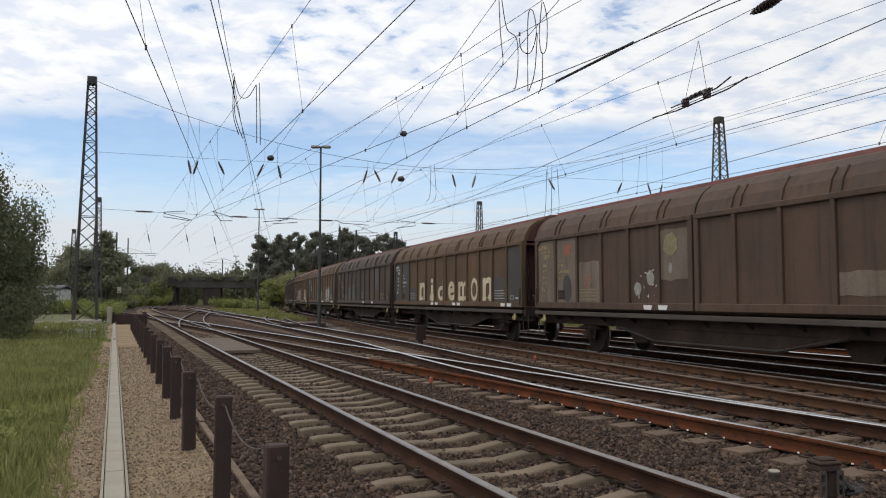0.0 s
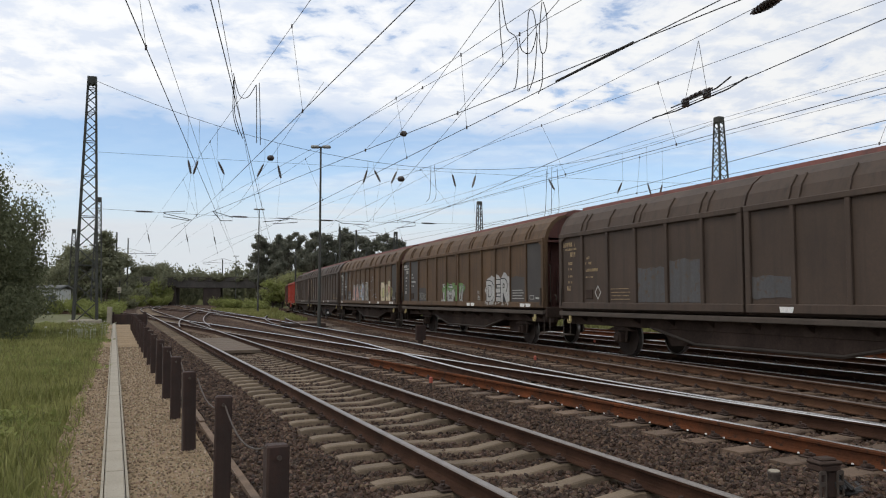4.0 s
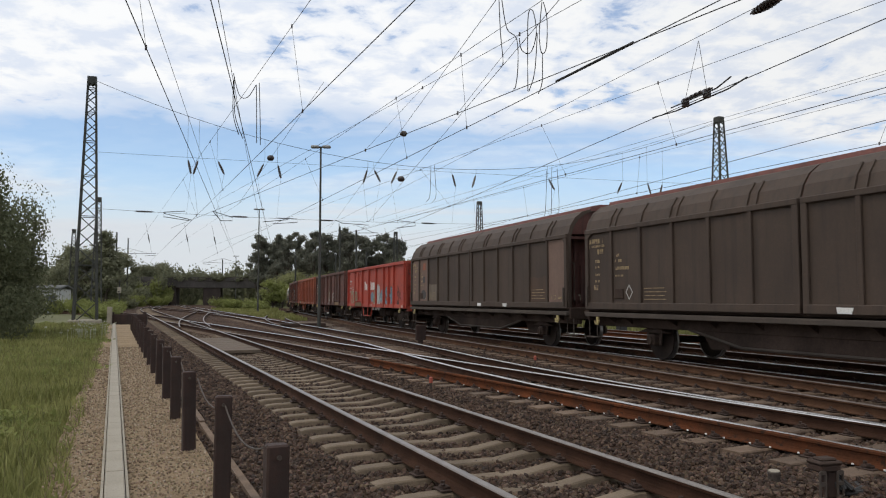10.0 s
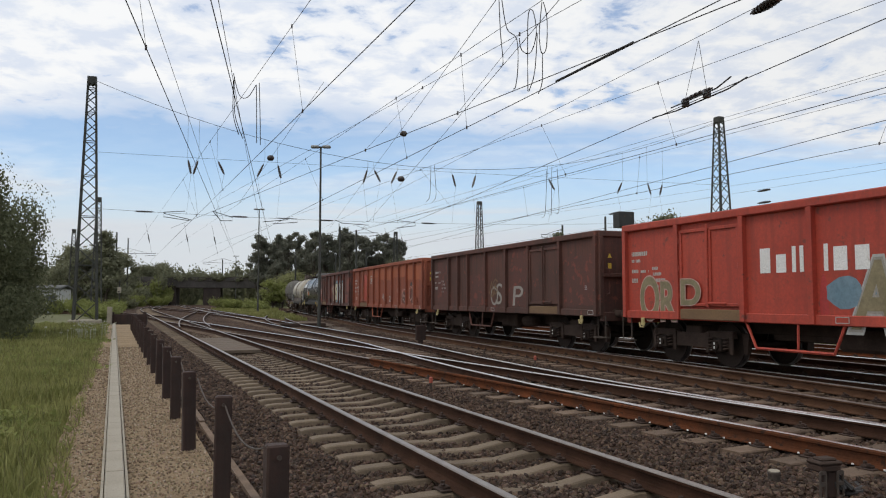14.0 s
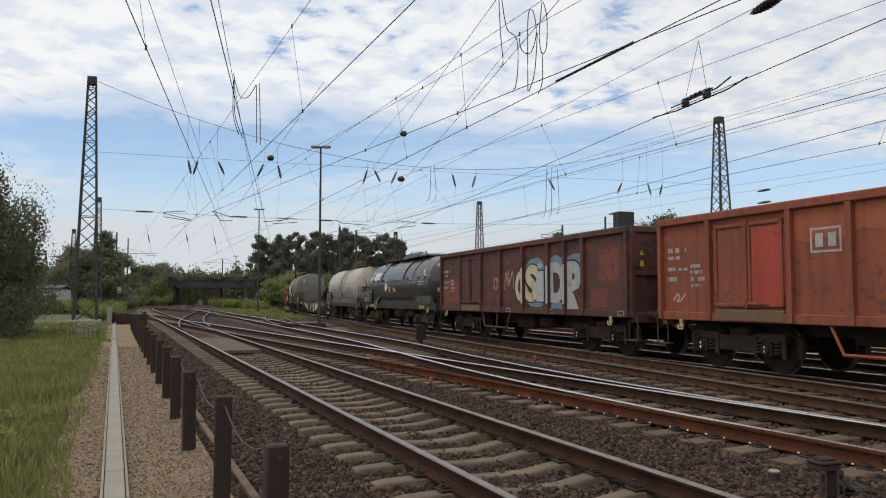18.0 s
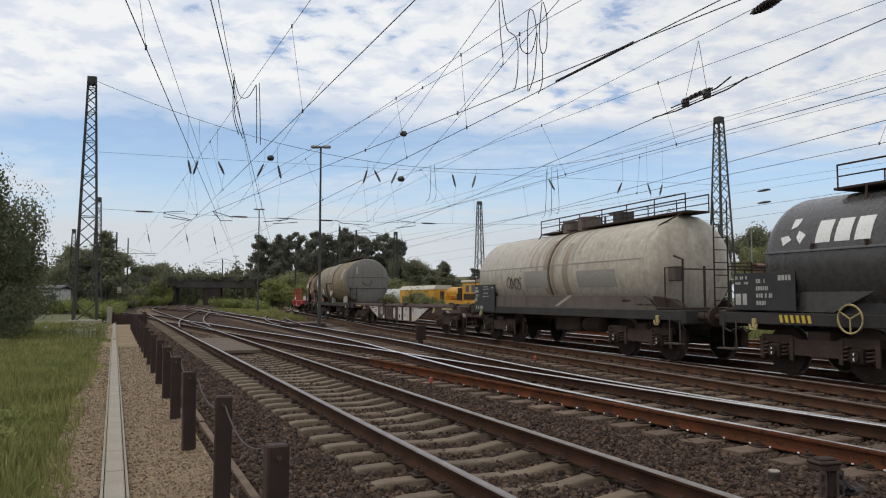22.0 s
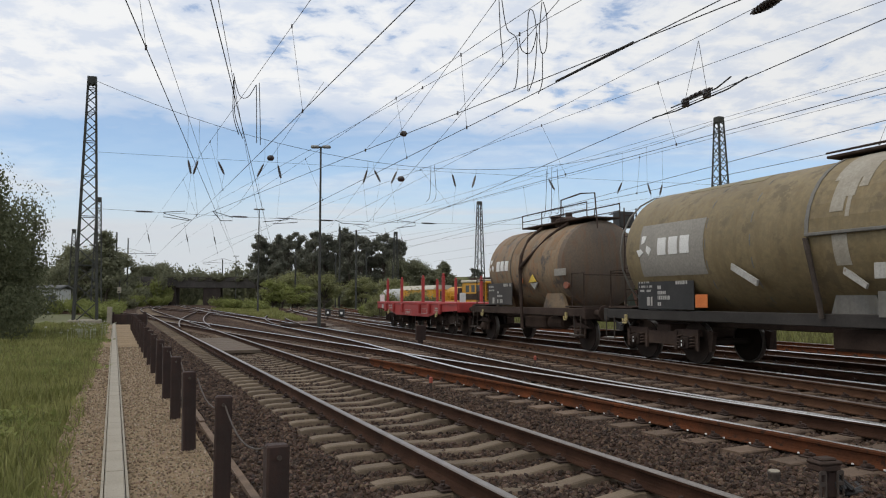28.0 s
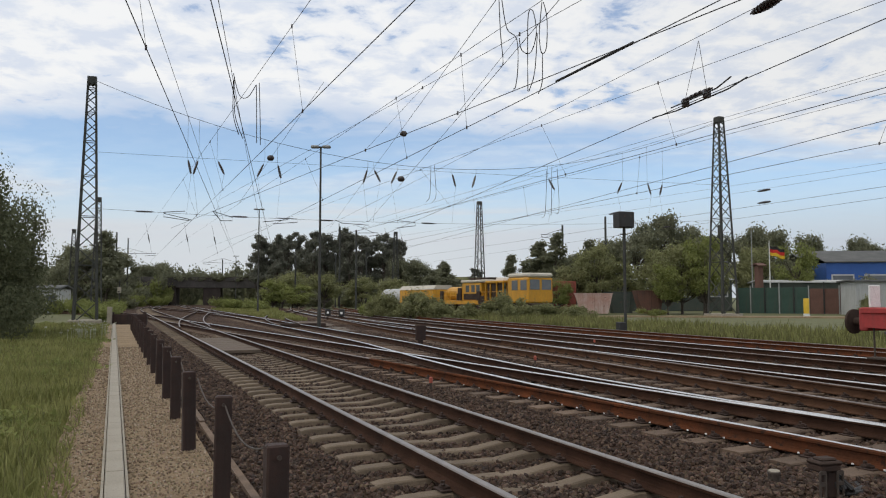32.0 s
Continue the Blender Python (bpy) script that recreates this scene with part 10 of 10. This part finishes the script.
    part("plate", MB().cbox(-0.19, 0.19, -0.08, -0.05, 2.25, 2.85, 0.01), M_CONCRETE, b)
    part("mark", MB().cbox(-0.13, 0.05, -0.095, -0.08, 2.34, 2.46, 0.003), M_BLACK, b)
    y = thing("bollard", "bright yellow round post beside the yard road", "post", m=pose(35.8, 75.8, -0.15))
    part("tube", MB().lathe([(0, 0.27), (1.75, 0.27), (1.8, 0.24)], 14, "z"), M_YELLOWPOST, y, smooth=True)
    part("foot", MB().lathe([(0, 0.3), (0.3, 0.3)], 12, "z"), M_WHITE, y)


yard_small()


def shed(name, label, x, y, w, d, h, turn, wall, roof_mat, slope=0.4, windows=0, category="building"):
    t = thing(name, label, category, m=pose(x, y, -0.15, 0, 0, turn))
    part("wall", MB().cbox(-w / 2, w / 2, -d / 2, d / 2, 0, h, 0.03), wall, t)
    part("roof", MB().prism([(-d / 2 - 0.3, h), (-d / 2 - 0.3, h + 0.15), (0, h + slope + 0.15), (d / 2 + 0.3, h + 0.15), (d / 2 + 0.3, h), (0, h + slope)], -w / 2 - 0.3, w / 2 + 0.3, "x"), roof_mat, t)
    for i in range(windows):
        xx = -w / 2 + (i + 0.5) * w / windows
        win = part("window", MB().cbox(xx - w / windows * 0.35, xx + w / windows * 0.35, -d / 2 - 0.04, -d / 2 + 0.01, h * 0.45, h * 0.75, 0.01), M_SHEDWHITE, t)
        part("pane", MB().cbox(xx - w / windows * 0.30, xx + w / windows * 0.30, -d / 2 - 0.05, -d / 2 - 0.04, h * 0.48, h * 0.72, 0.004), M_PANE, win)
    return t


shed("blue_hall", "long blue-clad hall with a grey roof behind the fence", 78, 130, 30, 16, 7.6, -8, M_BLUEWALL, M_GREYROOF, 2.2, 6)
shed("side_hall", "grey-roofed wing of the blue hall", 72, 146, 10, 14, 8.3, -8, M_GREYROOF, M_GREYROOF, 2.0)
_w = shed("corrugated_shed", "white corrugated metal shed at the yard fence", 46.9, 83.0, 6.0, 4, 3.55, -6, M_SHEDWHITE, M_GREYROOF, 0.1)
for _i in range(26):
    _x = -2.9 + _i * 5.8 / 25
    part("corrugation", MB().prism([(_x - 0.07, 0), (_x - 0.03, 0.05), (_x + 0.03, 0.05), (_x + 0.07, 0)], 0.05, 3.5, "z"), M_SHEDWHITE, _w).location = (0, -2.03, 0)
shed("low_shed", "low shed with a pale flat roof behind the fence", 50, 106, 13, 6, 3.9, -4, M_SKIPGREEN, M_SHEDWHITE, 0.3, 3)
shed("low_shed", "low grey building between the trees", 33.5, 112, 15, 6, 4.4, 0, M_SKIPGREEN, M_SHEDWHITE, 0.2, 4)
shed("far_house", "pale low building beyond the field", -48.6, 94, 4.4, 5, 2.9, 10, M_SHEDWHITE, M_GREYROOF, 0.4, 2)
# plain block standing in for a ragged reddish shape of unknown kind
shed("chimney_stack", "narrow faded brown block behind the fence", 42.4, 103, 0.8, 0.8, 6.1, 20, M_FENCEBROWN, M_FENCEBROWN, 0.3)


def fence():
    t = thing("panel_fence", "green and brown sheet fence with dark posts along the yard", "fence")
    x, i = 35.6, 0
    while x < 46.5:
        y = 92 - (x - 34) * 0.55
        m = M_FENCE if x < 41.6 else M_FENCEBROWN
        part("fence_panel", MB().cbox(-0.75, 0.75, -0.02, 0.02, -0.1, 2.9 if x < 41.6 else 2.75, 0.01), m, t).matrix_basis = pose(x, y, 0, 0, 0, -28)
        part("fence_post", MB().cbox(-0.07, 0.07, -0.1, 0.02, -0.1, 3.1 + (0.4 if i % 3 == 0 else 0), 0.01), M_BLACK if i % 2 == 0 else M_STEEL, t).matrix_basis = pose(x - 0.68, y + 0.3, 0, 0, 0, -28)
        x += 1.36
        i += 1


fence()


def flags():
    t = thing("flag_pole", "white flag pole with a black, red and gold flag", "flag", m=pose(42.6, 100, -0.15))
    part("pole", MB().lathe([(0, 0.09), (9.3, 0.05)], 8, "z"), M_WHITE, t)
    for k, m in enumerate((M_FLAGBLACK, M_FLAGRED, M_FLAGGOLD)):
        mb = MB()
        n = 10
        for side in (0.0, 0.02):
            for i in range(n + 1):
                x = 0.05 + 1.95 * i / n
                dz = -0.62 * (i / n) - 0.06 * math.sin(i * 1.1)
                wv = 0.14 * math.sin(i * 0.9)
                for q in (0, 1):
                    mb.v.append((x, wv + side, 8.75 - 0.42 * (k + q) + dz))
        for i in range(n):
            a = i * 2
            b = a + 2 * (n + 1)
            mb.f += [(a, a + 1, a + 3, a + 2), (b, b + 2, b + 3, b + 1), (a, a + 2, b + 2, b), (a + 1, b + 1, b + 3, a + 3)]
        part("flag_stripe", mb, m, t, ("black", "red", "gold")[k] + " stripe of the flag")
    p = thing("flag_pole", "bare grey pole beside the flag", "pole", m=pose(40.3, 100, -0.15))
    part("pole", MB().lathe([(0, 0.09), (10.8, 0.05)], 8, "z"), M_STEEL, p)


flags()


def yard_floor():
    """Stone edging and a strip of bare yard ground behind the verge."""
    mb = MB()
    pts = [(10, 71.5), (18, 74.5), (27, 73.5), (36, 70.5), (48, 66)]
    mb.sweep([(-1.6, 0.0), (1.6, 0.0), (1.6, 0.16), (-1.6, 0.16)], [(x, y, -0.2) for x, y in pts])
    tagged(part("yard_road", mb, M_SAND), "pale bare gravel strip along the yard's edge", "road", kind="structure")


yard_floor()


# ---- what moves ----
def motions():
    for w, s0 in WAGONS:
        rows = []
        for k in range(0, 33):
            x, y, a = main_at(s0 - run(k), 1.5)
            rows.append((float(k), pose(x, y, R_TOP, 0, 0, math.degrees(a) - 90)))
        walk(w, rows)
    dt = 2 / FPS
    turn = math.degrees(7.75 / 0.4625) * dt
    cycle = [(k * dt, (k * turn) % 360) for k in range(481)]
    for w, x in WHEELSETS:
        walk(w, [(t, pose(x, 0, 0.465, 0, a, 0)) for t, a in cycle])


motions()
